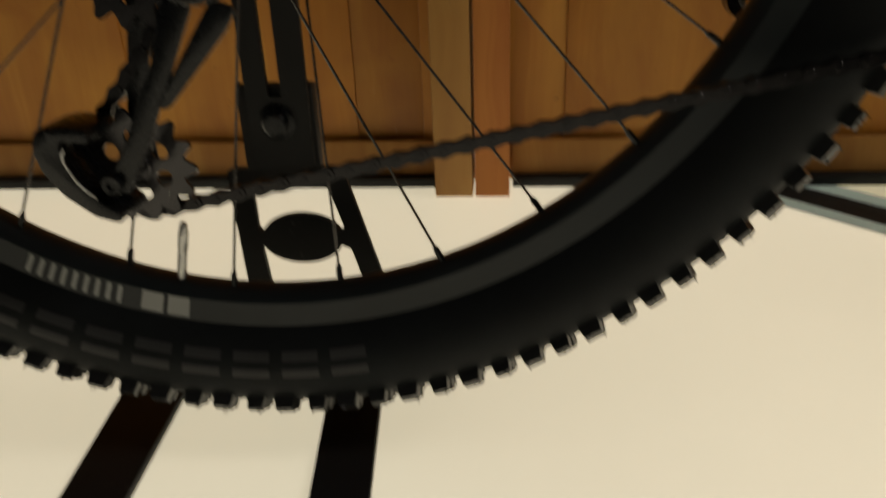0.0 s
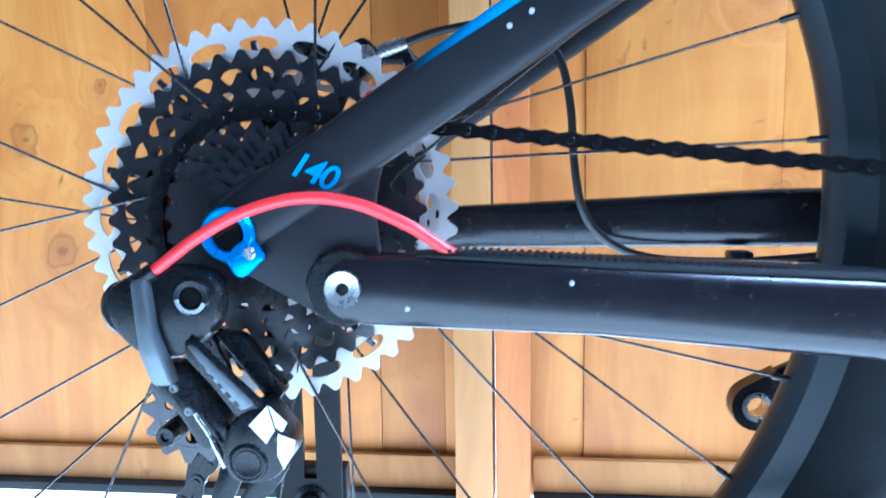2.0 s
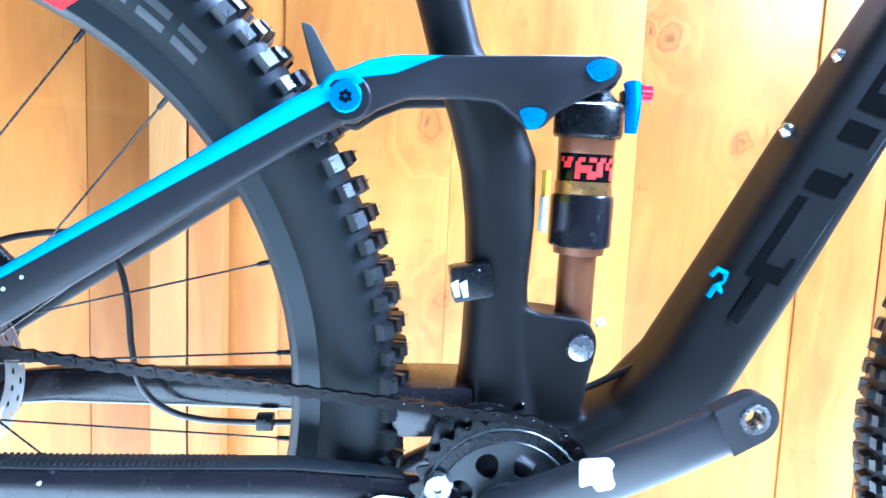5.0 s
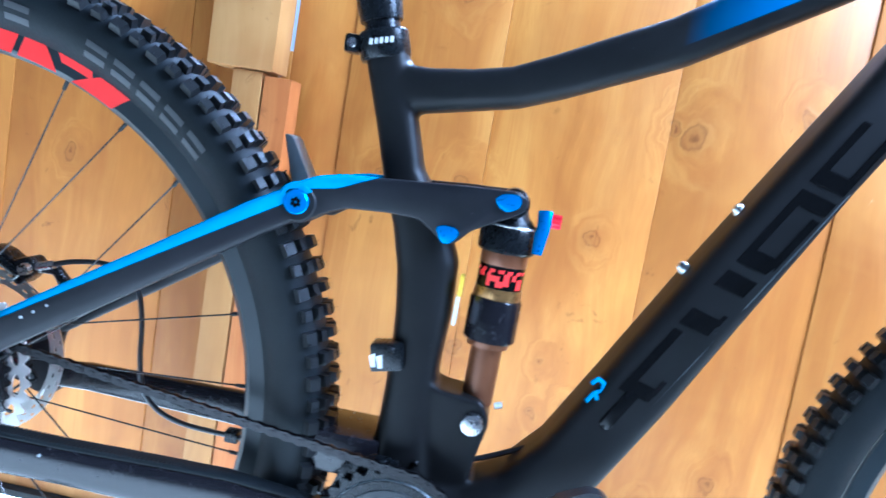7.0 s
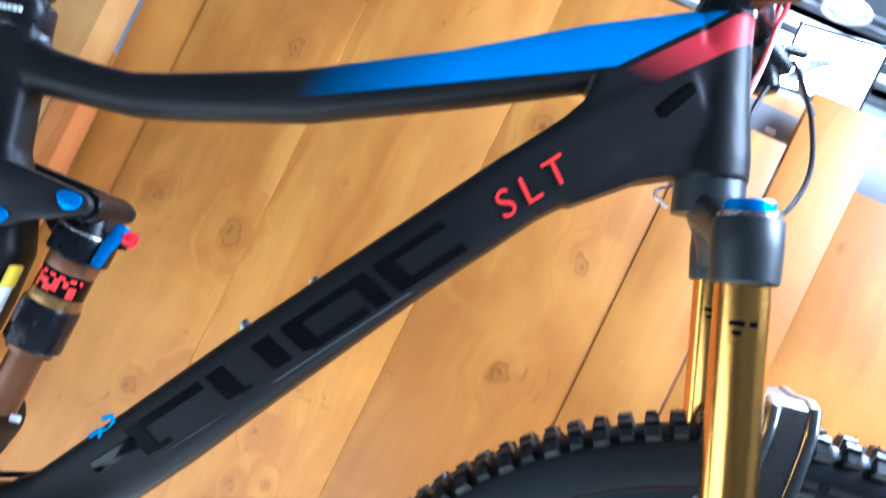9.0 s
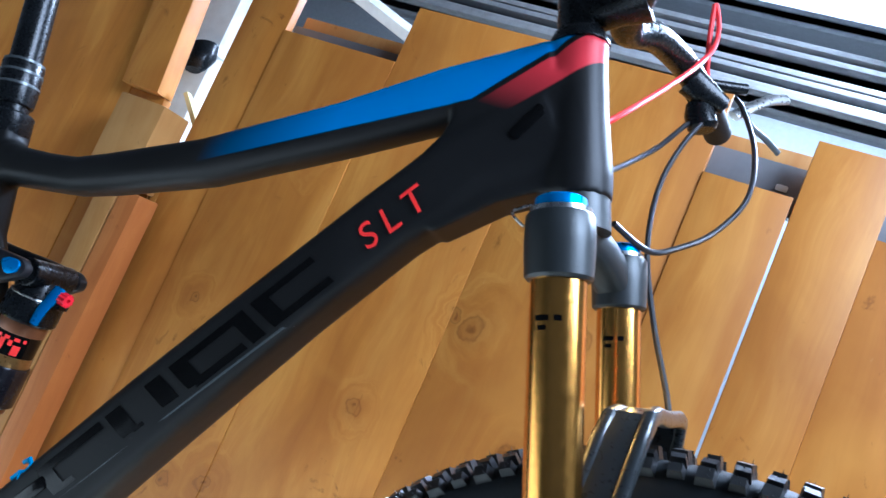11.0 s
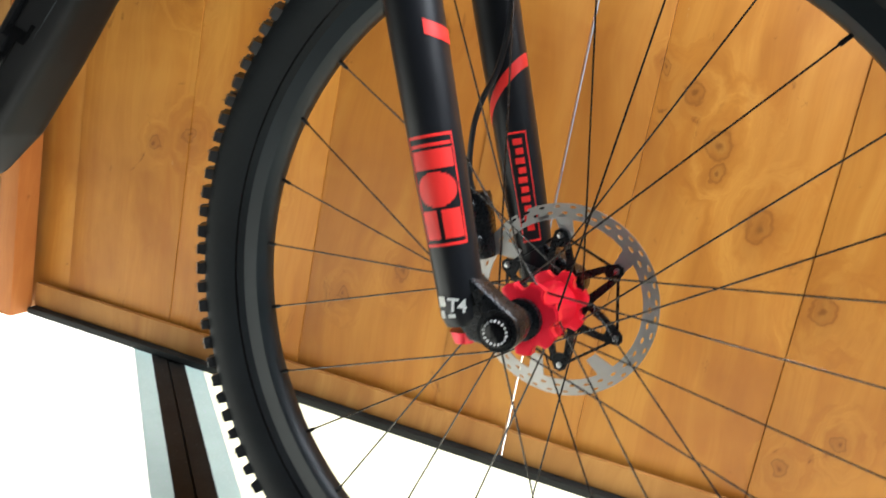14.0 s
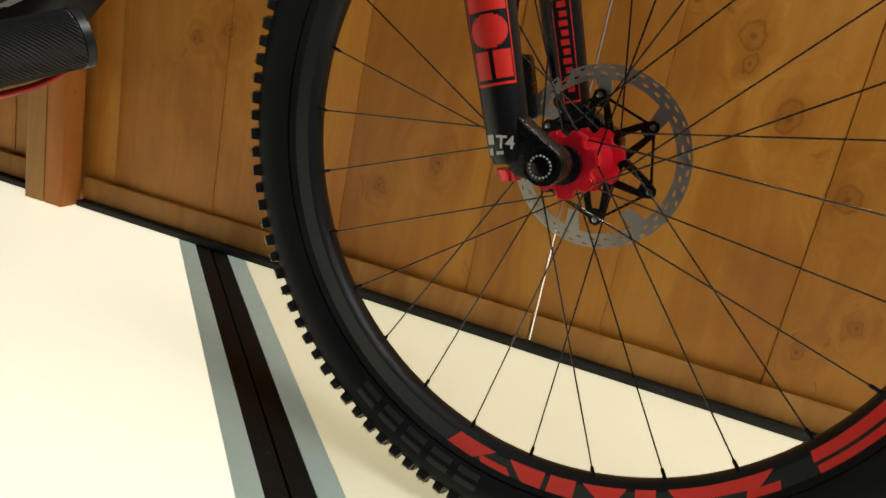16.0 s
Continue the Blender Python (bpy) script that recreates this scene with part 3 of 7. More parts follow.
def build_floor():
    bm = box(bmesh.new(), (-7, -6, -0.16), (9, 8, -0.06))
    tagged(new("floor", finish(bm, "floor", surface("hall_floor_paint", (0.09, 0.09, 0.09), 0.6))), "grey hall floor under the raised panels", "floor", kind="structure")
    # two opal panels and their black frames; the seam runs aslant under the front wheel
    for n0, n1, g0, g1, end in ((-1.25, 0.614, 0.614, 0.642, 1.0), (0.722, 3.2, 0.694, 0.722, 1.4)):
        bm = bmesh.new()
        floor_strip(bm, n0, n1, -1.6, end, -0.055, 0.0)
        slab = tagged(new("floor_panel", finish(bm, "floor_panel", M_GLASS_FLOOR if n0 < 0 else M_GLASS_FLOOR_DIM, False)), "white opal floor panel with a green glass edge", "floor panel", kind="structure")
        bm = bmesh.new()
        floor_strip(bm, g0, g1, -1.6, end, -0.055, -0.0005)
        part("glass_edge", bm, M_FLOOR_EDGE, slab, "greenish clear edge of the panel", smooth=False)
    bm = bmesh.new()
    floor_strip(bm, 0.6422, 0.6660, -1.6, 1.4, -0.055, -0.001)
    floor_strip(bm, 0.6690, 0.6938, -1.6, 1.4, -0.055, -0.002)
    floor_strip(bm, 0.6660, 0.6690, -1.6, 1.4, -0.055, -0.012)
    tagged(new("floor_frame", finish(bm, "floor_frame", M_FLOOR_FRAME, False)), "black metal frames between two floor panels", "floor frame", kind="structure")


def build_hall():
    def slab(name, lo, hi, material, label):
        tagged(new(name, finish(box(bmesh.new(), lo, hi), name, material, False)), label, "wall" if "wall" in name else "ceiling", kind="structure")
    slab("wall_north", (-7, 8, -0.16), (9, 8.2, 5.2), M_HALL, "plain grey hall wall far behind the boards")
    # unseen wall, coloured dark to keep fill and reflections on the bicycle low
    slab("wall_south", (-7, -6.2, -0.16), (9, -6, 5.2), M_HALL_DIM, "unseen hall wall behind the camera, darkened to stand for a dim room")
    slab("wall_west", (-7.2, -6.2, -0.16), (-7, 8.2, 5.2), M_HALL, "plain grey hall wall")
    slab("wall_east", (9, -6.2, -0.16), (9.2, 8.2, 5.2), M_HALL, "plain grey hall wall")
    slab("ceiling", (-7.2, -6.2, 5.2), (9.2, 8.2, 5.4), M_CEIL, "dark grey hall ceiling")
    for y, z, w in ((2.2, 3.35, 0.16), (3.0, 3.6, 0.22), (3.9, 3.8, 0.30), (5.2, 4.1, 0.4), (3.4, 2.545, 0.05), (3.45, 2.66, 0.07), (3.5, 2.83, 0.09), (4.4, 2.95, 0.10)):
        bm = box(bmesh.new(), (-6.9, y, z), (8.9, y + 0.12, z + w), 0.01)
        box(bm, (-6.9, y - 0.06, z), (8.9, y + 0.18, z + 0.03), 0.005)
        box(bm, (-6.9, y - 0.06, z + w - 0.03), (8.9, y + 0.18, z + w), 0.005)
        tagged(new("steel_beam", finish(bm, "steel_beam", M_TRUSS)), "grey steel beam under the hall ceiling", "beam", "hall beams", kind="structure")
    bm = box(bmesh.new(), (-1.300, 1.9, -0.06), (-1.140, 2.15, 5.2), 0.01)
    box(bm, (-1.45, 2.02, -0.06), (-1.301, 2.12, 5.2), 0.004)
    tagged(new("column", finish(bm, "column", M_COLUMN)), "white painted steel column behind the board wall", "column", kind="structure")
    # spotlight clamped to the column
    spot = thing("track_spotlight", "small black spotlight clamped to the white column", "spotlight")
    bm = sweep(bmesh.new(), [(-1.13, 1.80, 1.40), (-1.11, 1.79, 1.36), (-1.10, 1.78, 1.32), (-1.095, 1.775, 1.30)], [(0.10, 0.16), (0.11, 0.15), (0.08, 0.10), (0.05, 0.07)], 20)
    part("housing", bm, M_BLACK_ALLOY, spot)
    part("bracket", box(bmesh.new(), (-1.21, 1.80, 1.401), (-1.06, 1.899, 1.425), 0.006), M_WHITE, spot, "white bracket plate")
    # inclined pale brace and hanging lamp
    bm = sweep(bmesh.new(), [(-1.135, 2.05, 2.052), (-0.15, 2.05, 1.698)], [(0.07, 0.07), (0.07, 0.07)], 4)
    tagged(new("brace", finish(bm, "brace", M_COLUMN)), "pale steel brace behind the board wall", "brace", kind="structure")
    lamp = thing("hanging_lamp", "white dish lamp hanging under the hall beams", "lamp")
    rz = lambda bm: [setattr(v, "co", Vector((v.co.x + 1.71, v.co.z + 3.06, v.co.y + 2.66))) for v in bm.verts] and bm
    part("shade", rz(lathe(bmesh.new(), [(0.012, 0.10), (0.03, 0.08), (0.11, 0.02), (0.12, 0.0), (0.115, 0.0), (0.1, 0.02)], 32)), M_WHITE, lamp)
    part("bulb", rz(lathe(bmesh.new(), [(0.02, 0.05), (0.05, 0.03), (0.05, 0.01), (0.02, -0.01)], 24)), glow("warm_bulb", (1, 0.9, 0.75), 12), lamp)
    part("cord", sweep(bmesh.new(), [(1.71, 3.06, 2.75), (1.71, 3.06, 3.601)], 0.008, 8), M_HOSE, lamp)
    # the lamp that stands above the wall and blinds the camera
    flood = thing("floodlight", "lit square floodlight on a pole behind the board wall", "floodlight")
    m = look((1.75, 3.05, 2.38), (0.85, -0.5, 0.75))
    part("housing", box(bmesh.new(), (-0.21, -0.16, 0.004), (0.21, 0.16, 0.07), 0.01), M_BLACK_ALLOY, flood, m=m)
    part("lens", box(bmesh.new(), (-0.19, -0.14, -0.012), (0.19, 0.14, 0.003), 0.004), glow("flood_glow", (1.0, 0.98, 0.95), 60), flood, "glowing white lens", m=m)
    part("pole", sweep(bmesh.new(), [(1.78, 3.16, -0.06), (1.78, 3.16, 2.38)], 0.04, 16), M_TRUSS, flood)


def pierced_plate(bm, outer, holes, y0, y1):
    """A flat plate in the x, z plane with holes through it."""
    loops = []
    for pts in [outer] + holes:
        vs = [bm.verts.new((x, y0, z)) for x, z in pts]
        loops.append([bm.edges.new((vs[k], vs[(k + 1) % len(vs)])) for k in range(len(vs))])
    fill = bmesh.ops.triangle_fill(bm, use_beauty=True, edges=[e for l in loops for e in l])
    faces = [g for g in fill["geom"] if isinstance(g, bmesh.types.BMFace)]
    ext = bmesh.ops.extrude_face_region(bm, geom=faces)
    for v in ext["geom"]:
        if isinstance(v, bmesh.types.BMVert):
            v.co.y = y1
    bmesh.ops.recalc_face_normals(bm, faces=bm.faces)
    return bm


def build_stand():
    stand = thing("bicycle_stand", "black steel display stand under the rear wheel", "bicycle stand")
    # pierced foot plate behind the wheel
    y0, y1 = 0.096, 0.101

    def oval(a0, a1, n=14):
        return [(-0.011 + 0.031 * math.cos(radians(a0 + (a1 - a0) * k / n)), 0.103 + 0.020 * math.sin(radians(a0 + (a1 - a0) * k / n))) for k in range(n + 1)]
    outer = rounded([(-0.061, 0.159), (0.024, 0.159), (0.048, 0.070), (0.056, 0.0006), (-0.056, 0.0006)], 0.006)
    upper = [(-0.0435, 0.112)] + oval(163, 17) + [(0.0215, 0.112), (0.013, 0.142), (0.007, 0.147), (-0.038, 0.147), (-0.0435, 0.142)]
    lower = [(-0.0425, 0.094), (-0.0395, 0.058), (0.035, 0.058), (0.0255, 0.094)] + oval(-17, -163)
    bm = pierced_plate(bmesh.new(), outer, [upper, lower], y0, y1)
    part("foot_plate", bm, M_STAND, stand)
    bm = bmesh.new()
    box(bm, (-0.146, 0.041, 0.0006), (0.066, 0.102, 0.0052), 0.001)
    part("floor_plate", bm, M_STAND, stand)
    for pts in ([(-0.146, 0.040), (-0.098, 0.040), (-0.094, -0.07), (-0.092, -0.24), (-0.128, -0.24), (-0.136, -0.07)],
                [(0.010, 0.040), (0.050, 0.040), (0.056, -0.07), (0.064, -0.24), (0.028, -0.24), (0.019, -0.07)]):
        bm = bmesh.new()
        lo = [bm.verts.new((x, y, 0.0006)) for x, y in pts]
        hi = [bm.verts.new((x, y, 0.0065)) for x, y in pts]
        bm.faces.new(lo), bm.faces.new(hi[::-1])
        for k in range(6):
            bm.faces.new((lo[k], hi[k], hi[(k + 1) % 6], lo[(k + 1) % 6]))
        bmesh.ops.bevel(bm, geom=list(bm.edges), offset=0.001, segments=1, affect="EDGES")
        part("leg", bm, M_STAND, stand)
    # sliding upright with a slot, and its clamp
    bm = bmesh.new()
    pierced_plate(bm, [(-0.033, 0.166), (0.009, 0.166), (0.011, 0.432), (-0.032, 0.432)], [[(-0.0175, 0.215), (-0.0085, 0.215), (-0.0085, 0.405), (-0.0175, 0.405)]], 0.078, 0.082)
    part("upright", bm, M_STAND, stand)
    bm = bmesh.new()
    box(bm, (-0.041, 0.083, 0.162), (0.012, 0.0955, 0.222), 0.002)
    box(bm, (-0.030, 0.0832, 0.150), (0.000, 0.0953, 0.170), 0.001)
    part("sleeve", bm, M_STAND, stand)
    bm = bmesh.new()
    box(bm, (-0.026, 0.0715, 0.385), (0.006, 0.0955, 0.404), 0.002)
    part("axle_rest", bm, M_STAND, stand)
    bm = lathe(bmesh.new(), [(0.0065, 0.068), (0.0085, 0.070), (0.0085, 0.0755), (0.0125, 0.0765), (0.0125, 0.078)], 24, at=(-0.013, 0, 0.198))
    part("knob", bm, M_BLACK_ALLOY, stand)


def woven_sleeve(o, d, length, r, around=76, along=86):
    """A sleeve whose skin rises and falls in small diamonds."""
    u = d.orthogonal().normalized()
    w = d.cross(u)
    bm = bmesh.new()
    rows = []
    for k in range(along + 1):
        row = []
        for j in range(around):
            a = 2 * math.pi * j / around
            rr = r + (0.00075 if (j + k) % 2 and 0 < k < along else 0.0)
            row.append(bm.verts.new(o + d * length * k / along + (u * math.cos(a) + w * math.sin(a)) * rr))
        rows.append(row)
    for p, q in zip(rows, rows[1:]):
        for j in range(around):
            n = (j + 1) % around
            bm.faces.new((p[j], p[n], q[n], q[j]))
    bm.faces.new(rows[0]), bm.faces.new(rows[-1])
    bmesh.ops.recalc_face_normals(bm, faces=bm.faces)
    return bm


def build_near_grip():
    bar = thing("handlebar", "low black handlebar with a mesh rubber grip beside the bicycle", "handlebar")
    a, d = Vector((0.892, -0.300, 0.4225)), Vector((-0.42, -0.90, -0.34)).normalized()
    b = a + d * 0.13
    part("tube", sweep(bmesh.new(), [a + d * 0.01, b, b + d * 0.05, b + d * 0.06 + Vector((0, 0, -0.03)), Vector((b.x, b.y - 0.06, 0.008))], 0.022, 16), M_BLACK_ALLOY, bar)
    part("grip", woven_sleeve(a + d * 0.005, d, 0.115, 0.0163), M_GRIP, bar, "black rubber grip with a woven mesh pattern", smooth=False)
    part("end_ring", sweep(bmesh.new(), [a - d * 0.001, a, a + d * 0.005, a + d * 0.0055], [0.028, 0.0345, 0.0345, 0.033], 32), M_DARK_ALLOY, bar)
    cable("cable", [a + d * 0.016 + Vector((0.004, 0.008, -0.0125)), a + d * 0.04 + Vector((0.003, 0.008, -0.0195)), a + d * 0.09 + Vector((0, 0.006, -0.018)), b + Vector((0, 0, -0.012))], 0.002, M_REDHOSE, bar, "thin red cable under the grip")
    part("foot", lathe(bmesh.new(), [(0.05, -0.004), (0.055, 0.0), (0.055, 0.004), (0.05, 0.008)], 32), M_BLACK_ALLOY, bar,
         m=Matrix.Translation((b.x, b.y - 0.06, 0.0045)) @ Matrix.Rotation(radians(90), 4, "X"))


# ---------------------------------------------------------------- the bicycle
RH = Vector((0.0, 0.0, 0.408))
BB = Vector((0.445, 0.0, 0.351))
P0 = Vector((0.923, 0.0, 0.872))
U = Vector((-0.352, 0.0, 0.936)).normalized()
Q = Vector((0.936, 0.0, 0.352)).normalized()
STEER = Matrix.Translation(P0) @ Matrix.Rotation(radians(-9.4), 4, U) @ Matrix.Translation(-P0)
bike = thing("mountain_bike", "black carbon mountain bike with blue accents, raised on a stand", "bicycle")


def fork_pt(s, q, y):
    """A place on the fork, s along the steering axis, q ahead of it, wheels straight."""
    return P0 + U * s + Q * q + Vector((0, y, 0))


def arc_patches(bm, arcs, y_of, lift=0.0006, step=1.5):
    """Thin curved bars (a0, a1, r0, r1) in degrees on a ring about the y axis; y_of gives the flank."""
    for a0, a1, r0, r1 in arcs:
        n = max(2, int(abs(a1 - a0) / step) + 1)
        rows = []
        for k in range(n + 1):
            a = radians(a0 + (a1 - a0) * k / n)
            rows.append([bm.verts.new((r * math.cos(a), y_of(r) - lift, r * math.sin(a))) for r in (r0, (r0 + r1) / 2, r1)])
        for p, q in zip(rows, rows[1:]):
            bm.faces.new((p[0], q[0], q[1], p[1]))
            bm.faces.new((p[1], q[1], q[2], p[2]))
    return bm


TYRE = [(0.3135, 0.0125), (0.318, 0.0185), (0.326, 0.0255), (0.335, 0.0295), (0.344, 0.0300), (0.352, 0.0275), (0.358, 0.0215), (0.3613, 0.012), (0.3625, 0.0)]


def tyre_grown(k):
    """The tyre's section, its height above the bead scaled by k."""
    return [(0.3135 + (r - 0.3135) * k, y * (0.5 + 0.5 * k)) for r, y in TYRE]


def tyre_y(r):
    for (r0, y0), (r1, y1) in zip(TYRE, TYRE[1:]):
        if r0 <= r <= r1:
            return -(y0 + (y1 - y0) * (r - r0) / (r1 - r0))
    return -0.012


def rim_y(r):
    return -0.0145 + (0.3165 - r) * 0.11


def tread_mesh(grow):
    """Blocks of the tyre: a middle pair, two between and two on the shoulders for each pitch, with moulding hairs."""
    bm = bmesh.new()
    pitch = 116
    rnd = random.Random(4)

    def block(a, y, r, la, wy, h, lean, skew=0.0, hairs=0):
        t = Vector((-math.sin(a), 0, math.cos(a)))
        up0 = Vector((math.cos(a), 0, math.sin(a)))
        ax = Vector((0, 1, 0))
        up = (up0 * math.cos(lean) + ax * math.sin(lean)).normalized()
        side = ax * math.cos(lean) - up0 * math.sin(lean)
        c = up0 * (0.3135 + (r - 0.3135) * grow) + ax * y * (0.5 + 0.5 * grow)
        vs = []
        for z, k in ((-0.002, 1.12), (h, 0.86)):
            for u, v in ((-1, -1), (1, -1), (1, 1), (-1, 1)):
                vs.append(bm.verts.new(c + up * z + t * (u * la / 2 * k + skew * v * wy / 2) + side * (v * wy / 2 * k)))
        for q in ((4, 5, 6, 7), (0, 1, 5, 4), (1, 2, 6, 5), (2, 3, 7, 6), (3, 0, 4, 7)):
            bm.faces.new([vs[i] for i in q])
        for _ in range(hairs):
            p = c + up * h + t * rnd.uniform(-0.4, 0.4) * la + side * rnd.uniform(-0.4, 0.4) * wy
            w = 0.0005
            tri = [bm.verts.new(p + t * w), bm.verts.new(p - t * w * 0.5 + side * w), bm.verts.new(p - t * w * 0.5 - side * w)]
            tip = bm.verts.new(p + up * rnd.uniform(0.002, 0.0042))
            for k in range(3):
                bm.faces.new((tri[k], tri[(k + 1) % 3], tip))

    for k in range(pitch):
        a = 2 * math.pi * k / pitch
        if k % 2 == 0:
            for s in (-1, 1):
                block(a, s * 0.0060, 0.3622, 0.0112, 0.0090, 0.0088, s * 0.12, 0.15 * s, 1)
        else:
            block(a, 0.0, 0.3625, 0.0095, 0.0140, 0.0088, 0.0, 0.0, 1)
        for s in (-1, 1):
            block(a, s * 0.0152, 0.3598, 0.0112, 0.0072, 0.0084, s * 0.5, 0.12 * s * (1 if k % 2 else -1), 1)
            big = k % 2
            block(a + rnd.uniform(-0.002, 0.002), s * 0.0240, 0.3545, 0.0122 if big else 0.0105, 0.0105 if big else 0.0080, 0.0084, s * 0.90, 0.0, 2)
    return bm


def slant_patch(bm, i0, i1, o0, o1, f0, f1):
    """A red field on the rim, from angles i0 to i1 at its inner edge and o0 to o1 at its outer one; f0 and f1 are shares of the rim's depth."""
    n, rows = 6, []
    for k in range(n + 1):
        rows.append([])
        for j in range(3):
            f = f0 + (f1 - f0) * j / 2
            r = 0.2974 + 0.0188 * f
            lo, hi = i0 + (o0 - i0) * j / 2, i1 + (o1 - i1) * j / 2
            a = radians(lo + (hi - lo) * k / n)
            rows[-1].append(bm.verts.new((r * math.cos(a), rim_y(r) - 0.0004, r * math.sin(a))))
    for p, q in zip(rows, rows[1:]):
        for j in range(2):
            bm.faces.new((p[j], q[j], q[j + 1], p[j + 1]))
    return bm


RIM_FIELDS = [(-100.1, -92.0, -102.0, -96.5, 0, 1), (-95.2, -89.4, -94.4, -88.2, 0.55, 1), (-89.2, -81.9, -86.0, -82.6, 0, 1), (-80.8, -75.9, -81.6, -76.7, 0, 1),
              (-74.8, -66.6, -71.2, -70.2, 0, 1), (-65.2, -61.6, -66.0, -62.4, 0, 1), (-59.5, -41.7, -58.5, -45.0, 0, 0.55), (-47.0, -41.7, -48.0, -42.5, 0.55, 1),
              (-35.4, -20.0, -36.0, -22.0, 0, 0.45), (-35.8, -21.0, -36.2, -24.0, 0.6, 1)]


def spoked_wheel(name, label, m, phase, valve, rotor_y, flange, lacing, rim_decals, red_turn, tyre_bars, grow):
    """A wheel about the y axis: rim with its tyre, tread, spokes, hub, brake disc and valve."""
    prof = [(0.2948, -0.0075), (0.2933, 0.0), (0.2948, 0.0075), (0.300, 0.0125), (0.3155, 0.0145), (0.3175, 0.0125), (0.3150, 0.0105), (0.3150, -0.0105), (0.3175, -0.0125), (0.3155, -0.0145), (0.300, -0.0125)]
    rim = part(name, lathe(bmesh.new(), prof, 144, close=True), M_RIM, bike, label, m=m)
    sec = tyre_grown(grow)
    full = sec + [(r, -y) for r, y in sec[-2::-1]]
    part("tyre", lathe(bmesh.new(), full, 144, close=True), M_RUBBER, rim, "black knobbly tyre")
    part("tread", tread_mesh(grow), M_TREAD, rim, smooth=False)
    # thin moulded line at the foot of the sidewall
    part("bead_line", arc_patches(bmesh.new(), [(0, 360, 0.3190, 0.3205)], tyre_y, 0.0004, 3), M_DECAL_BLACK, rim)
    for mark in tyre_bars:
        part("tyre_mark", arc_patches(bmesh.new(), mark, lambda r: tyre_y(0.3135 + (r - 0.3135) / grow) * (0.5 + 0.5 * grow), 0.0005), M_DARKGREY_DECAL, rim, "raised dark grey tyre marking")
    for mark in rim_decals:
        part("rim_mark", arc_patches(bmesh.new(), mark, rim_y, 0.0004), M_GREY_DECAL, rim, "pale grey rim marking")
    for field in RIM_FIELDS:
        part("red_decal", slant_patch(bmesh.new(), *[v + red_turn for v in field[:4]], *field[4:]), M_REDDECAL, rim, "bright red rim decal")
    # hub
    yl, yr = flange
    bm = lathe(bmesh.new(), [(0.011, -0.076), (0.011, yl - 0.012), (0.0165, yl - 0.011), (0.0165, yl - 0.0055), (0.011, yl - 0.005), (0.011, yr + 0.005), (0.0165, yr + 0.0055), (0.0165, yr + 0.009), (0.011, yr + 0.010), (0.011, 0.066)], 40)
    part("hub", bm, M_BLACK_ALLOY, rim)
    bm = lathe(bmesh.new(), [(0.0205, yl + 0.002), (0.0195, yl + 0.008), (0.0175, yl + 0.014), (0.0175, yr - 0.014), (0.0195, yr - 0.008), (0.0205, yr - 0.002)], 40)
    part("hub_shell", bm, M_RED_ANO, rim, "glossy red hub shell")
    part("hub_print", arc_band(bmesh.new(), 0.01775, yl + 0.017, yr - 0.017, 150, 215), M_DECAL_BLACK, rim, "dark oval print on the hub")
    for y in (yl, yr):
        bm = tooth_ring(bmesh.new(), 7, 0.0295, 0.0150, y - 0.0050, y + 0.0050, depth=0.0070, tip=0.5)
        bmesh.ops.bevel(bm, geom=[e for e in bm.edges if abs(e.verts[0].co.y - e.verts[1].co.y) < 1e-6], offset=0.0012, segments=2, affect="EDGES")
        part("hub_flange", bm, M_RED_ANO, rim, "bright red hub flange")
    # spokes and nipples
    for k in range(28):
        ra = radians(phase + k * 360 / 28)
        s, lead = lacing[k % 4]
        ha = ra + lead * radians(60)
        a = Vector((0.0265 * math.cos(ha), (yl if s < 0 else yr) + lead * 0.003, 0.0265 * math.sin(ha)))
        b = Vector((0.2950 * math.cos(ra), s * 0.002, 0.2950 * math.sin(ra)))
        part("spoke", SPOKE, None, rim, m=rod_matrix(a, b))
        w = (b - a).normalized()
        part("nipple", NIPPLE, None, rim, m=rod_matrix(b - w * 0.011, b + w * 0.002))
    va = radians(valve)
    e = Vector((math.cos(va), 0, math.sin(va)))
    part("valve", VALVE, None, rim, "bare metal valve with a clear cap", m=rod_matrix(e * 0.256, e * 0.298))
    # brake disc
    bm = bmesh.new()
    ring_cells(bm, 0.0795, 0.0851, 36, rotor_y - 0.0009, rotor_y + 0.0009, 0.42)
    ring_cells(bm, 0.0741, 0.0796, 36, rotor_y - 0.0009, rotor_y + 0.0009, 0.46, phase=0.087)
    ring_cells(bm, 0.0715, 0.0741, 36, rotor_y - 0.0009, rotor_y + 0.0009)
    for k in range(6):
        a = radians(42 + 53.3 * k + 3 * (k > 2))
        d, t = Vector((math.cos(a), 0, math.sin(a))), Vector((-math.sin(a), 0, math.cos(a)))
        pts = [d * 0.0542 + t * 0.005, d * 0.0725 + t * 0.015, d * 0.0725 - t * 0.001, d * 0.0561 - t * 0.005]
        plate(bm, [(p.x, p.z) for p in pts], rotor_y - 0.0008, rotor_y + 0.0008)
    bmesh.ops.remove_doubles(bm, verts=bm.verts, dist=3e-5)
    disc = part("brake_rotor", bm, M_ROTOR, rim, "brushed steel brake disc")
    bolts, tips = [], []
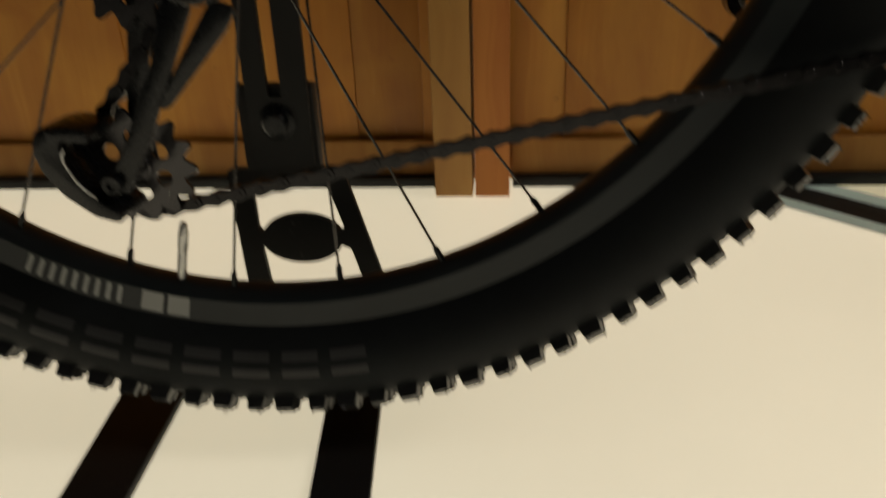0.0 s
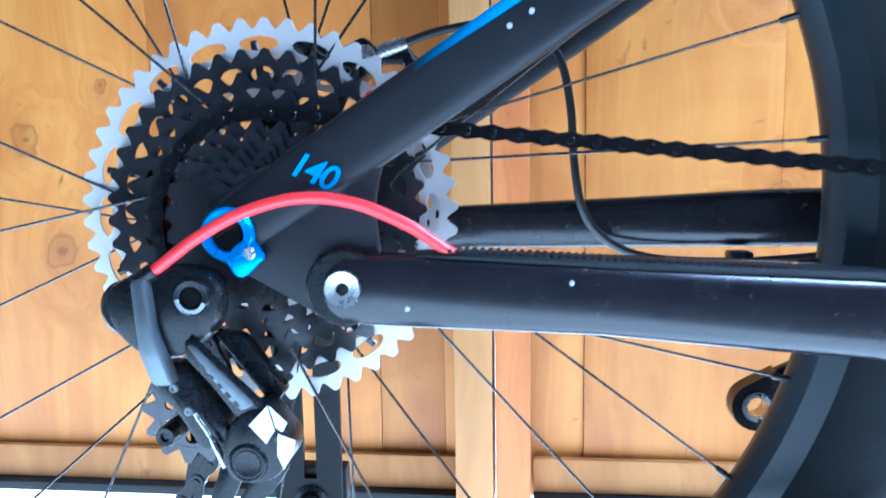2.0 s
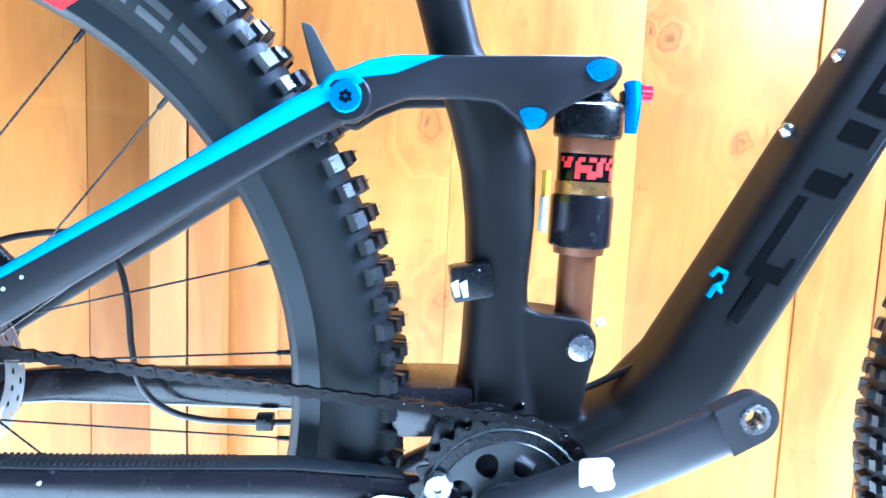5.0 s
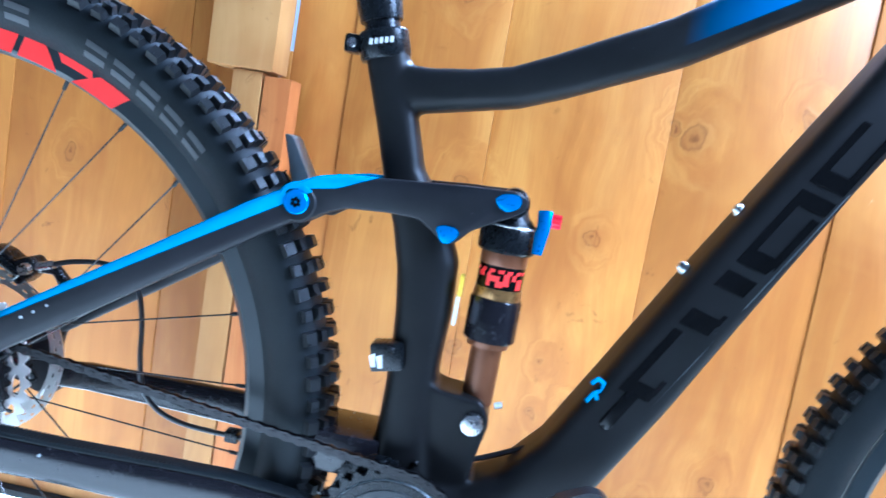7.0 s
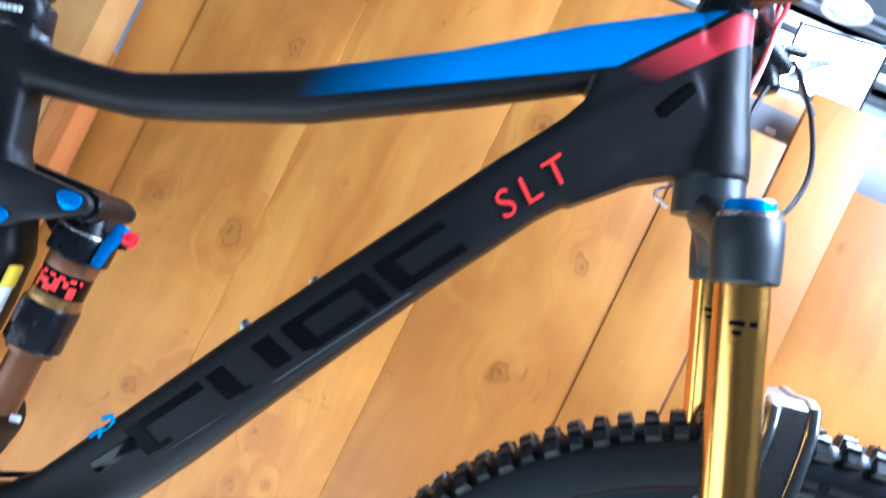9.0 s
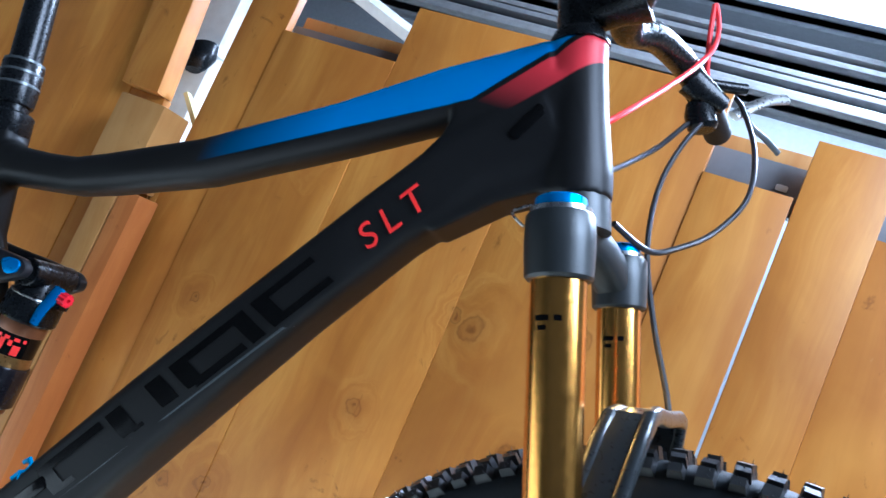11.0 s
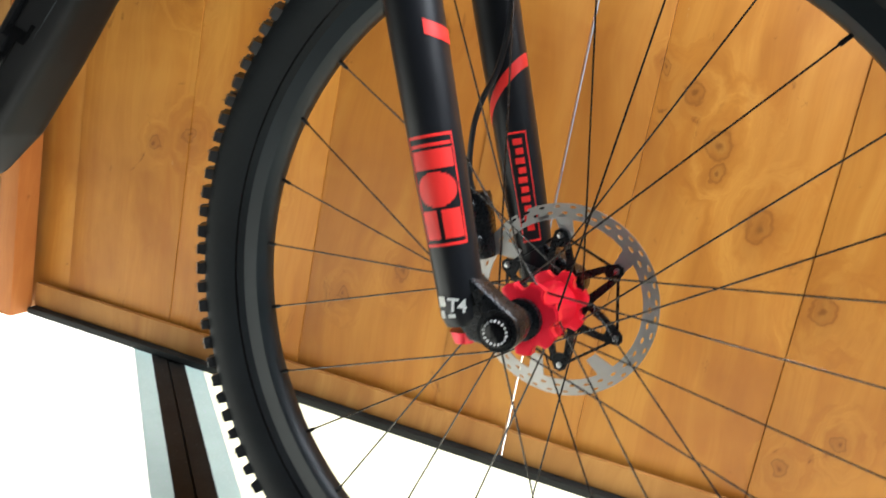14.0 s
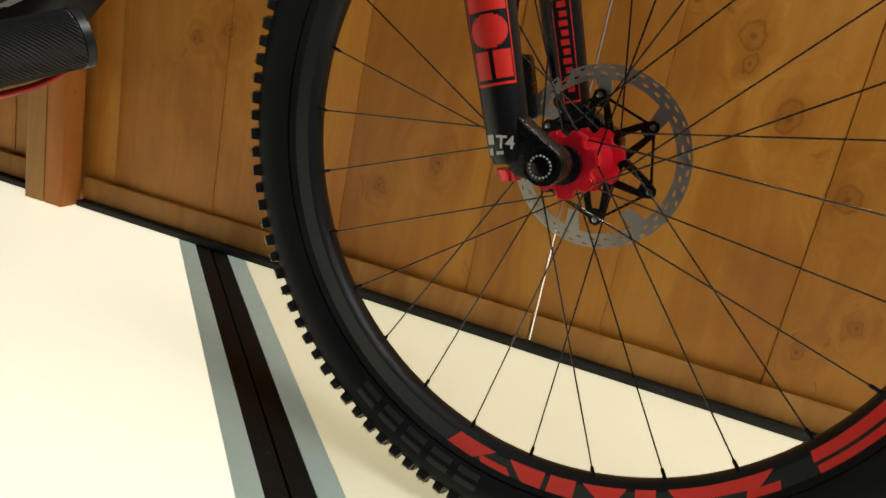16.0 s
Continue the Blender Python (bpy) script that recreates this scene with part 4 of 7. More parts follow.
    for k in range(6):
        a = radians(42 + 60 * k)
        d, t = Vector((math.cos(a), 0, math.sin(a))), Vector((-math.sin(a), 0, math.cos(a)))
        tips.append(d * 0.0584)
        bm = pierced_plate(bmesh.new(), [(v.x, v.z) for v in (d * 0.0187 + t * 0.016, d * 0.0524 + t * 0.0085, d * 0.0612 + t * 0.005, d * 0.0636, d * 0.0612 - t * 0.005, d * 0.0524 - t * 0.0085, d * 0.0187 - t * 0.016)],
                           [[(v.x, v.z) for v in (d * 0.0252 + t * 0.0068, d * 0.0468 + t * 0.0036, d * 0.0468 - t * 0.0036, d * 0.0252 - t * 0.0068)]], rotor_y - 0.0032, rotor_y - 0.0010)
        part("rotor_arm", bm, M_BLACK_ALLOY, rim, "black alloy arm of the brake disc", smooth=False)
        bolts.append(d * 0.0575)
    for p, q in zip(tips, tips[1:] + tips[:1]):
        d = (q - p).normalized()
        nrm = Vector((-d.z, 0, d.x)) * 0.0012
        part("rotor_strut", plate(bmesh.new(), [(v.x, v.z) for v in (p + nrm, q + nrm, q - nrm, p - nrm)], rotor_y - 0.0028, rotor_y - 0.0012), M_BLACK_ALLOY, rim)
    bm = lathe(bmesh.new(), [(0.018, rotor_y - 0.004), (0.024, rotor_y - 0.003), (0.024, rotor_y - 0.0005), (0.018, rotor_y)], 32)
    part("rotor_ring", bm, M_BLACK_ALLOY, rim)
    for p in bolts:
        bm = lathe(bmesh.new(), [(0.0012, rotor_y - 0.0050), (0.0026, rotor_y - 0.0048), (0.0028, rotor_y - 0.0036), (0.0028, rotor_y - 0.0030)], 14, at=(p.x, 0, p.z))
        part("rotor_rivet", bm, M_STEEL, rim)
    return rim


def arc_band(bm, r, y0, y1, a0, a1):
    """A thin curved field round the y axis, narrowed towards its ends."""
    n, rows = 10, []
    for k in range(n + 1):
        f = k / n
        a, w = radians(a0 + (a1 - a0) * f), math.sin(math.pi * (0.12 + 0.76 * f)) * (y1 - y0) / 2
        c = (y0 + y1) / 2
        rows.append([bm.verts.new((r * math.cos(a), y, r * math.sin(a))) for y in (c - w, c + w)])
    for p, q in zip(rows, rows[1:]):
        bm.faces.new((p[0], q[0], q[1], p[1]))
    return bm


def bar_pairs(a0, a1, r0, r1, count, gap=0.26):
    """Worn writing round a ring, as pairs of plain bars of its size."""
    w, h = (a1 - a0) / count, r1 - r0
    return [[(a0 + w * k, a0 + w * (k + 1 - gap), r1 - h * 0.36, r1), (a0 + w * k, a0 + w * (k + 1 - gap), r0, r0 + h * 0.36)] for k in range(count)]


def slim_bars(a0, a1, r0, r1, count, share):
    """A row of upright plain bars round a ring."""
    w = (a1 - a0) / count
    return [[(a0 + w * k, a0 + w * (k + share), r0, r1)] for k in range(count)]


def build_wheels():
    global SPOKE, NIPPLE, VALVE
    SPOKE = unit_rod("spoke", 0.00082, M_SPOKE)
    NIPPLE = unit_rod("nipple", 0.0019, M_BLACK_ALLOY, 8, ((0, 0.75), (0.1, 1), (1, 1)))
    VALVE = unit_rod("valve", 0.0031, M_STEEL, 12, ((0, 0.45), (0.05, 0.8), (0.12, 0.8), (0.16, 1.0), (0.42, 1.0), (0.46, 0.75), (0.5, 0.95), (1, 0.95)))
    rear = Matrix.Translation((0.002, -0.008, 0.4113)) @ Matrix.Rotation(radians(0.8), 4, "Z") @ Matrix.Rotation(radians(0.3), 4, "X")
    spoked_wheel("rear_wheel", "rear wheel held off the floor by the stand", rear, -108.85, -102.4, 0.0585, (-0.021, 0.034), ((1, -1), (-1, 1), (1, 1), (-1, -1)),
                 slim_bars(-119.0, -107.5, 0.301, 0.3120, 9, 0.42) + slim_bars(-106.0, -100.0, 0.300, 0.3125, 2, 0.82), 161.0,
                 bar_pairs(-121, -79.5, 0.3255, 0.3405, 8) + bar_pairs(45, 69, 0.324, 0.339, 5) + bar_pairs(77, 98, 0.324, 0.339, 4), 1.12)
    front = Matrix.Translation((1.154, 0.0, 0.3788)) @ Matrix.Rotation(radians(-11.5), 4, "Z") @ Matrix.Rotation(radians(0.71), 4, "X")
    spoked_wheel("front_wheel", "front wheel standing on the white floor, steered slightly", front, 183.74, 99.9, 0.044, (-0.040, 0.030), ((-1, -1), (1, -1), (-1, 1), (1, 1)),
                 slim_bars(86.5, 96.9, 0.3015, 0.3125, 9, 0.42) + slim_bars(98.2, 103.3, 0.3005, 0.3130, 2, 0.82), 0.0,
                 bar_pairs(-120.5, -91.5, 0.3235, 0.3385, 5) + bar_pairs(78, 117, 0.3245, 0.3385, 8), 1.06)


def build_frame():
    bm = bmesh.new()
    # down tube
    sweep(bm, [(0.452, 0, 0.362), (0.506, 0, 0.371), (0.547, 0, 0.395), (0.585, 0, 0.437), (0.629, 0, 0.5135), (0.6775, 0, 0.603), (0.742, 0, 0.718), (0.795, 0, 0.808), (0.842, 0, 0.876), (0.890, 0, 0.920)],
          [(0.075, 0.066), (0.074, 0.063), (0.070, 0.060), (0.068, 0.060), (0.066, 0.061), (0.064, 0.059), (0.060, 0.054), (0.056, 0.054), (0.052, 0.062), (0.048, 0.078)], 32, 4.6)
    # top tube
    sweep(bm, [(0.385, 0, 0.728), (0.415, 0, 0.731), (0.450, 0, 0.737), (0.485, 0, 0.7445), (0.520, 0, 0.759), (0.610, 0, 0.801), (0.720, 0, 0.868), (0.800, 0, 0.922), (0.870, 0, 0.965)],
          [(0.036, 0.044), (0.037, 0.038), (0.038, 0.035), (0.039, 0.035), (0.040, 0.037), (0.042, 0.041), (0.044, 0.044), (0.045, 0.050), (0.043, 0.052)], 24, 2.8)
    # seat tube
    sweep(bm, [(0.371, 0, 0.766), (0.377, 0, 0.745), (0.390, 0, 0.705), (0.404, 0, 0.658), (0.424, 0, 0.622), (0.437, 0, 0.585), (0.440, 0, 0.545), (0.440, 0, 0.500), (0.441, 0, 0.455), (0.444, 0, 0.40), (0.446, 0, 0.350)],
          [(0.037, 0.036), (0.037, 0.037), (0.037, 0.036), (0.040, 0.036), (0.046, 0.048), (0.050, 0.054), (0.054, 0.049), (0.056, 0.044), (0.060, 0.048), (0.066, 0.060), (0.070, 0.070)], 24, 2.8)
    # shock mount and bottom bracket
    plate(bm, rounded([(0.440, 0.492), (0.470, 0.482), (0.504, 0.4795), (0.5135, 0.462), (0.506, 0.430), (0.502, 0.395), (0.44, 0.37)], 0.008), -0.024, 0.024)
    drum(bm, BB.x, BB.z, 0.034, -0.044, 0.044, 32, 0.003)
    # head tube
    top = P0 + U * 0.128
    sweep(bm, [P0 + U * 0.002, P0 + U * 0.02, P0 + U * 0.07, P0 + U * 0.11, top], [0.055, 0.056, 0.048, 0.045, 0.046], 28)
    # gusset between the tubes
    plate(bm, [(0.785, 0.838), (0.802, 0.868), (0.811, 0.888), (0.812, 0.912), (0.840, 0.940), (0.880, 0.962), (0.915, 0.93), (0.905, 0.872), (0.872, 0.850), (0.835, 0.812)], -0.022, 0.022)
    me = finish(bm, "frame", M_CARBON)
    fr = new("frame", me)
    fr.parent = bike
    tagged(fr, "matt black carbon front triangle with blue and red paint")
    rm = fr.modifiers.new("melt", "REMESH")
    rm.mode, rm.voxel_size, rm.use_smooth_shade = "VOXEL", 0.0026, True
    sm = fr.modifiers.new("soften", "SMOOTH")
    sm.factor, sm.iterations = 0.5, 4
    dirx = Vector((0.509, 0, 0.861))
    nrm = Vector((0.861, 0, -0.509))

    def tube_quad(b, s0, s1, v0, v1, skew=0.0, w=0.0660):
        """A thin field on the flank of the down tube, s along it and v across, from its lower bottle boss."""
        o = Vector((0.640, 0, 0.541))
        n = max(2, int(abs(s1 - s0) / 0.012))
        rows = []
        for i in range(n + 1):
            s = s0 + (s1 - s0) * i / n
            row = []
            for k in range(4):
                v = v0 + (v1 - v0) * k / 3
                p = o + dirx * (s + skew * (v - v0)) + nrm * v
                q = min(0.97, abs(v) / 0.030)
                wid = w - 0.0055 * s / 0.2
                row.append(b.verts.new((p.x, -(wid / 2) * (1 - q ** 3.2) ** (1 / 3.2) - 0.0006, p.z)))
            rows.append(row)
        for p, q in zip(rows, rows[1:]):
            for k in range(3):
                b.faces.new((p[k], q[k], q[k + 1], p[k + 1]))

    # large gloss logo, drawn as plain strokes
    b = bmesh.new()
    T, B = -0.0120, 0.0165
    for s0, s1, v0, v1 in ((-0.036, -0.023, T, B), (-0.023, 0.031, T, T + 0.0075), (-0.023, -0.008, B - 0.006, B),
                           (0.037, 0.053, T, B), (0.053, 0.064, B - 0.006, B), (0.078, 0.094, T, B),
                           (0.103, 0.118, T, B), (0.118, 0.165, T, T + 0.0065), (0.118, 0.165, B - 0.0065, B), (0.165, 0.178, T, B),
                           (0.186, 0.200, T, B), (0.200, 0.246, T, T + 0.006), (0.200, 0.250, B - 0.006, B)):
        tube_quad(b, s0, s1, v0, v1, 0.25)
    part("down_tube_logo", b, M_DECAL_BLACK, fr, "gloss black logo strokes on the matt tube")
    # edge of the guard; the pale grey paints in its highlight line
    b = bmesh.new()
    sweep(b, [(0.604, -0.0320, 0.4440), (0.622, -0.0318, 0.4740), (0.664, -0.0308, 0.5440), (0.724, -0.0285, 0.6450), (0.757, -0.0262, 0.7010), (0.763, -0.0215, 0.7060)], 0.0026, 8)
    part("tube_guard_edge", b, M_GREY_ALLOY, fr, "edge of the tube guard, its highlight painted pale grey")
    g = bmesh.new()
    sweep(g, [(0.560, 0, 0.392), (0.601, 0, 0.442), (0.655, 0, 0.536), (0.712, 0, 0.634), (0.764, 0, 0.7085)], [(0.058, 0.006), (0.062, 0.010), (0.058, 0.010), (0.054, 0.009), (0.044, 0.006)], 20, 3)
    part("down_tube_guard", g, M_GLOSSBLACK, fr, "gloss black guard under the down tube")
    for p in ((0.687, 0.674), (0.652, 0.619)):
        o = Vector((p[0], 0, p[1])) - nrm * 0.002
        bmb = sweep(bmesh.new(), [o + nrm * 0.004, o, o - nrm * 0.002, o - nrm * 0.0045], [0.011, 0.011, 0.009, 0.007], 14)
        part("bottle_boss", bmb, M_STEEL, fr)
    lettering("model_number", "SLT", 0.0300, side_text(0.8045, -0.0288, 0.8090, 58), M_REDDECAL, fr, "red printed letters SLT", 0.12, space=1.42)
    b = plate(bmesh.new(), rounded([(0.8600, 0.9010), (0.8690, 0.8970), (0.8820, 0.9260), (0.8740, 0.9310)], 0.004), -0.0262, -0.0240, 0.0006)
    part("cable_port", b, M_DECAL_BLACK, fr, "black cable port beside the head tube")
    b = plate(bmesh.new(), rounded([(0.5997, 0.4835), (0.6091, 0.4779), (0.6294, 0.5124), (0.6200, 0.5180)], 0.005), -0.0345, -0.0315, 0.0006)
    part("cable_port", b, M_DECAL_BLACK, fr)
    b = bmesh.new()
    sweep(b, [(0.5885, -0.0275, 0.4985), (0.5935, -0.0275, 0.5065), (0.5995, -0.0280, 0.5095), (0.6005, -0.0275, 0.5160), (0.5950, -0.0255, 0.5185), (0.5905, -0.0250, 0.5135)], 0.0042, 8)
    sweep(b, [(0.5935, -0.0280, 0.5080), (0.5975, -0.0295, 0.5020)], 0.0042, 8)
    part("logo_mark", b, M_BLUEPAINT, fr, "small bright blue logo mark")
    b = bmesh.new()
    drum(b, 0.457, 0.418, 0.0028, -0.0338, -0.0300, 14)
    part("frame_plug", b, M_DECAL_BLACK, fr)
    b = box(bmesh.new(), (0.4675, -0.0235, 0.565), (0.4705, -0.0085, 0.583), 0.0005)
    part("label_top", b, M_YELLOW, fr, "yellow and white paper label")
    b = box(bmesh.new(), (0.4665, -0.0235, 0.540), (0.4695, -0.0085, 0.5648), 0.0005)
    part("label_foot", b, M_WHITE, fr)
    # small plate with white bars on the seat tube
    b = plate(bmesh.new(), rounded([(0.4025, 0.514), (0.4295, 0.519), (0.4335, 0.496), (0.4065, 0.490)], 0.0025), -0.034, -0.012, 0.001)
    part("cable_guide", b, M_BLACK_ALLOY, fr, "black cable guide with two white bars")
    b = bmesh.new()
    for x in (0.4065, 0.4125):
        plate(b, [(x, 0.4945), (x + 0.0034, 0.4952), (x + 0.0016, 0.5068), (x - 0.0032, 0.5040)], -0.0348, -0.0341)
    part("white_bars", b, M_WHITE, fr)
    b = drum(bmesh.new(), 0.4205, 0.512, 0.0032, -0.0362, -0.0338, 16)
    part("guide_screw", b, M_BLACK_ALLOY, fr)
    # seat clamp, post
    ax = Vector((-0.27, 0, 0.963)).normalized()
    o = Vector((0.3725, 0, 0.7525))
    clamp = part("seat_clamp", sweep(bmesh.new(), [o - ax * 0.002, o, o + ax * 0.020, o + ax * 0.022], [0.041, 0.0435, 0.0435, 0.040], 32), M_BLACK_ALLOY, bike, "black seat clamp ring")
    c = o + ax * 0.010
    part("clamp_lug", box(bmesh.new(), (c.x - 0.033, -0.012, c.z - 0.011), (c.x - 0.018, 0.006, c.z + 0.005), 0.004), M_BLACK_ALLOY, clamp)
    part("clamp_bolt", drum(bmesh.new(), c.x - 0.0255, c.z - 0.003, 0.0042, -0.0135, -0.0115, 16), M_STEEL, clamp)
    b = bmesh.new()
    for k in range(5):
        box(b, (c.x - 0.009 + 0.0042 * k, -0.0232, c.z - 0.0035 + 0.0011 * k), (c.x - 0.0062 + 0.0042 * k, -0.0215, c.z + 0.0012 + 0.0011 * k))
    part("clamp_print", b, M_WHITE, clamp, "small white print on the clamp")
    post = part("seat_post", sweep(bmesh.new(), [o, o + ax * 0.030, o + ax * 0.0301, o + ax * 0.036, o + ax * 0.045, o + ax * 0.072, o + ax * 0.075, o + ax * 0.0751, o + ax * 0.26],
                                   [0.0305, 0.0305, 0.036, 0.0375, 0.0385, 0.0385, 0.036, 0.0300, 0.0300], 32), M_BLACK_ALLOY, bike, "black telescopic seat post")
    for k, w in ((0.049, 0.0392), (0.062, 0.0392), (0.0735, 0.0375)):
        part("post_ring", sweep(bmesh.new(), [o + ax * k, o + ax * (k + 0.0025)], w, 32), M_GREY_ALLOY, post)


def mirror_y(bm):
    for v in bm.verts:
        v.co.y = -v.co.y
    bmesh.ops.reverse_faces(bm, faces=bm.faces)
    return bm


def stay_bm(far):
    bm = bmesh.new()
    sweep(bm, [(0.004, -0.081, 0.411), (0.035, -0.0805, 0.4315), (0.075, -0.0795, 0.4577), (0.108, -0.0780, 0.4795), (0.178, -0.073, 0.525), (0.240, -0.066, 0.566), (0.300, -0.056, 0.606), (0.330, -0.050, 0.6235)],
          [(0.012, 0.026), (0.014, 0.030), (0.016, 0.030), (0.018, 0.030), (0.018, 0.030), (0.018, 0.029), (0.017, 0.029), (0.014, 0.028)], 24, 3.4)
    drum(bm, 0.330, 0.6235, 0.0165, -0.0585, -0.043, 32, 0.002)
    # dropout down to the rear pivot
    plate(bm, rounded([(-0.016, 0.414), (0.010, 0.436), (0.075, 0.455), (0.066, 0.420), (0.070, 0.385), (0.056, 0.366), (0.040, 0.368), (0.010, 0.386), (-0.014, 0.398)], 0.010), -0.0835, -0.0755, 0.002)
    return mirror_y(bm) if far else bm


def chainstay_bm(far):
    bm = bmesh.new()
    if far:
        return sweep(bm, [(0.040, 0.0835, 0.3870), (0.060, 0.0830, 0.3890), (0.100, 0.0800, 0.3935), (0.200, 0.0700, 0.3965), (0.290, 0.0600, 0.3995), (0.350, 0.0500, 0.4005), (0.395, 0.0400, 0.4010)],
                     [(0.012, 0.024), (0.016, 0.027), (0.018, 0.029), (0.020, 0.032), (0.020, 0.036), (0.018, 0.036), (0.018, 0.034)], 24, 3.0)
    return sweep(bm, [(0.040, -0.0835, 0.3835), (0.053, -0.0845, 0.3825), (0.075, -0.0845, 0.3815), (0.110, -0.0815, 0.3795), (0.170, -0.0715, 0.3745), (0.240, -0.0570, 0.3665), (0.300, -0.0465, 0.3605), (0.345, -0.0435, 0.3540), (0.390, -0.0370, 0.3480), (0.420, -0.033, 0.343)],
                 [(0.012, 0.028), (0.016, 0.033), (0.018, 0.034), (0.020, 0.034), (0.021, 0.034), (0.022, 0.038), (0.021, 0.041), (0.018, 0.042), (0.022, 0.040), (0.026, 0.038)], 24, 3.0)


def build_rear_end():
    for far in (False, True):
        stay = part("seat_stay", stay_bm(far), M_STAY, bike, "black seat stay with a bright blue stripe")
        cs = part("chain_stay", chainstay_bm(far), M_GLOSSBLACK, bike, "gloss black chain stay")
        b = drum(bmesh.new(), 0.330, 0.6235, 0.0100, -0.0610, -0.0580, 32, 0.001)
        cap = part("pivot_cap", b if not far else mirror_y(b), M_BLUE_ANO, stay, "blue anodised pivot cap")
        b = tooth_ring(bmesh.new(), 6, 0.0042, 0.0012, -0.0616, -0.0608, 0.0012, tip=0.4)
        for v in b.verts:
            v.co += Vector((0.330, 0, 0.6235))
        part("pivot_socket", b if not far else mirror_y(b), M_DECAL_BLACK, stay)
        b = lathe(bmesh.new(), [(0.0165, -0.0905), (0.0175, -0.0895), (0.0175, -0.080)], 32, at=(0.053, 0, 0.383))
        part("pivot_boss", b if not far else mirror_y(b), M_BLACK_ALLOY, cs)
        b = lathe(bmesh.new(), [(0.0026, -0.0912), (0.0030, -0.0935), (0.0080, -0.0940), (0.0087, -0.0925), (0.0087, -0.0900)], 32, at=(0.053, 0, 0.383))
        part("pivot_bolt", b if not far else mirror_y(b), M_STEEL, cs, "bright steel pivot bolt")
    near = [o for o in bike.children if o.name.startswith("chain_stay")][0]
    # ribbed rubber on top of the chain stay
    b = sweep(bmesh.new(), [(0.085, -0.0835, 0.3975), (0.11, -0.0815, 0.3965), (0.170, -0.0710, 0.3915), (0.240, -0.0565, 0.3858), (0.300, -0.0460, 0.3815), (0.350, -0.0425, 0.3755), (0.375, -0.0390, 0.371)],
              [(0.012, 0.003), (0.016, 0.005), (0.018, 0.006), (0.018, 0.006), (0.018, 0.006), (0.016, 0.005), (0.014, 0.004)], 14, 2.5)
    part("chain_guard", b, M_RUBBER, near, "black rubber guard with ribs")
    b = bmesh.new()
    for k in range(46):
        x = 0.10 + 0.0036 * k
        y, z = -0.0825 + (x - 0.10) * 0.155 + max(0, x - 0.17) * 0.05, 0.4008 - (x - 0.10) * 0.082
        box(b, (x, y - 0.0075, z - 0.0022), (x + 0.0018, y + 0.0075, z - 0.0007))
    part("guard_ribs", b, M_RUBBER, near, smooth=False)
    b = plate(bmesh.new(), rounded([(0.330, 0.336), (0.339, 0.3555), (0.360, 0.363), (0.384, 0.358), (0.382, 0.338), (0.358, 0.334)], 0.004), -0.0575, -0.0565, bend=lambda x, z: (x - 0.345) * 0.16)
    part("reflective_sticker", b, M_STEEL, near, "wrinkled silver sticker with a red field")
    b = plate(bmesh.new(), [(0.350, 0.343), (0.350, 0.351), (0.358, 0.353), (0.358, 0.344)], -0.0582, -0.0577, bend=lambda x, z: (x - 0.345) * 0.16)
    part("sticker_field", b, M_REDDECAL, near)
    b = lathe(bmesh.new(), [(0.003, -0.058), (0.0035, -0.0600), (0.0085, -0.0605), (0.0095, -0.0590), (0.0095, -0.045)], 28, at=(0.398, 0, 0.3695))
    part("main_pivot_bolt", b, M_STEEL, near)
    b = bmesh.new()
    for x, z in ((0.082, 0.374), (0.100, 0.387), (0.155, 0.384)):
        drum(b, x, z, 0.0012, -0.0945 + (x - 0.07) * 0.1, -0.0915 + (x - 0.07) * 0.1, 8, 0.0002)
    part("paint_chips", b, M_CHIP, near)
    stay = [o for o in bike.children if o.name.startswith("seat_stay")][0]
    lettering("travel_number", "140", 0.0158, side_text(0.0405, -0.0886, 0.4352, -24), M_BLUEPAINT, stay, "bright blue figures 140", 0.2, bold=0.018, space=0.9)
    b = bmesh.new()
    for x, z in ((0.128, 0.496), (0.1375, 0.502), (0.1475, 0.509)):
        drum(b, x, z, 0.0013, -0.0866 + (x - 0.12) * 0.09, -0.0835 + (x - 0.12) * 0.09, 10, 0.0002)
    part("white_dots", b, M_CHIP, stay)
    # bridge between the chain stays behind the seat tube
    b = box(bmesh.new(), (0.366, -0.030, 0.392), (0.424, 0.036, 0.430), 0.006)
    part("stay_bridge", b, M_GLOSSBLACK, bike)
    # rocker link, two cheeks
    out = [(0.316, 0.629), (0.326, 0.6385), (0.345, 0.6475), (0.363, 0.6515), (0.410, 0.6545), (0.460, 0.6585), (0.503, 0.6605), (0.5125, 0.655), (0.5115, 0.646), (0.500, 0.6385), (0.470, 0.6225), (0.459, 0.6105), (0.4495, 0.6090), (0.440, 0.6165), (0.427, 0.6255), (0.403, 0.6265), (0.369, 0.6245), (0.350, 0.6165), (0.334, 0.6055), (0.322, 0.6095)]

    def inward(x, z):
        return min(0.020, max(0.0, (x - 0.34) * 0.15))
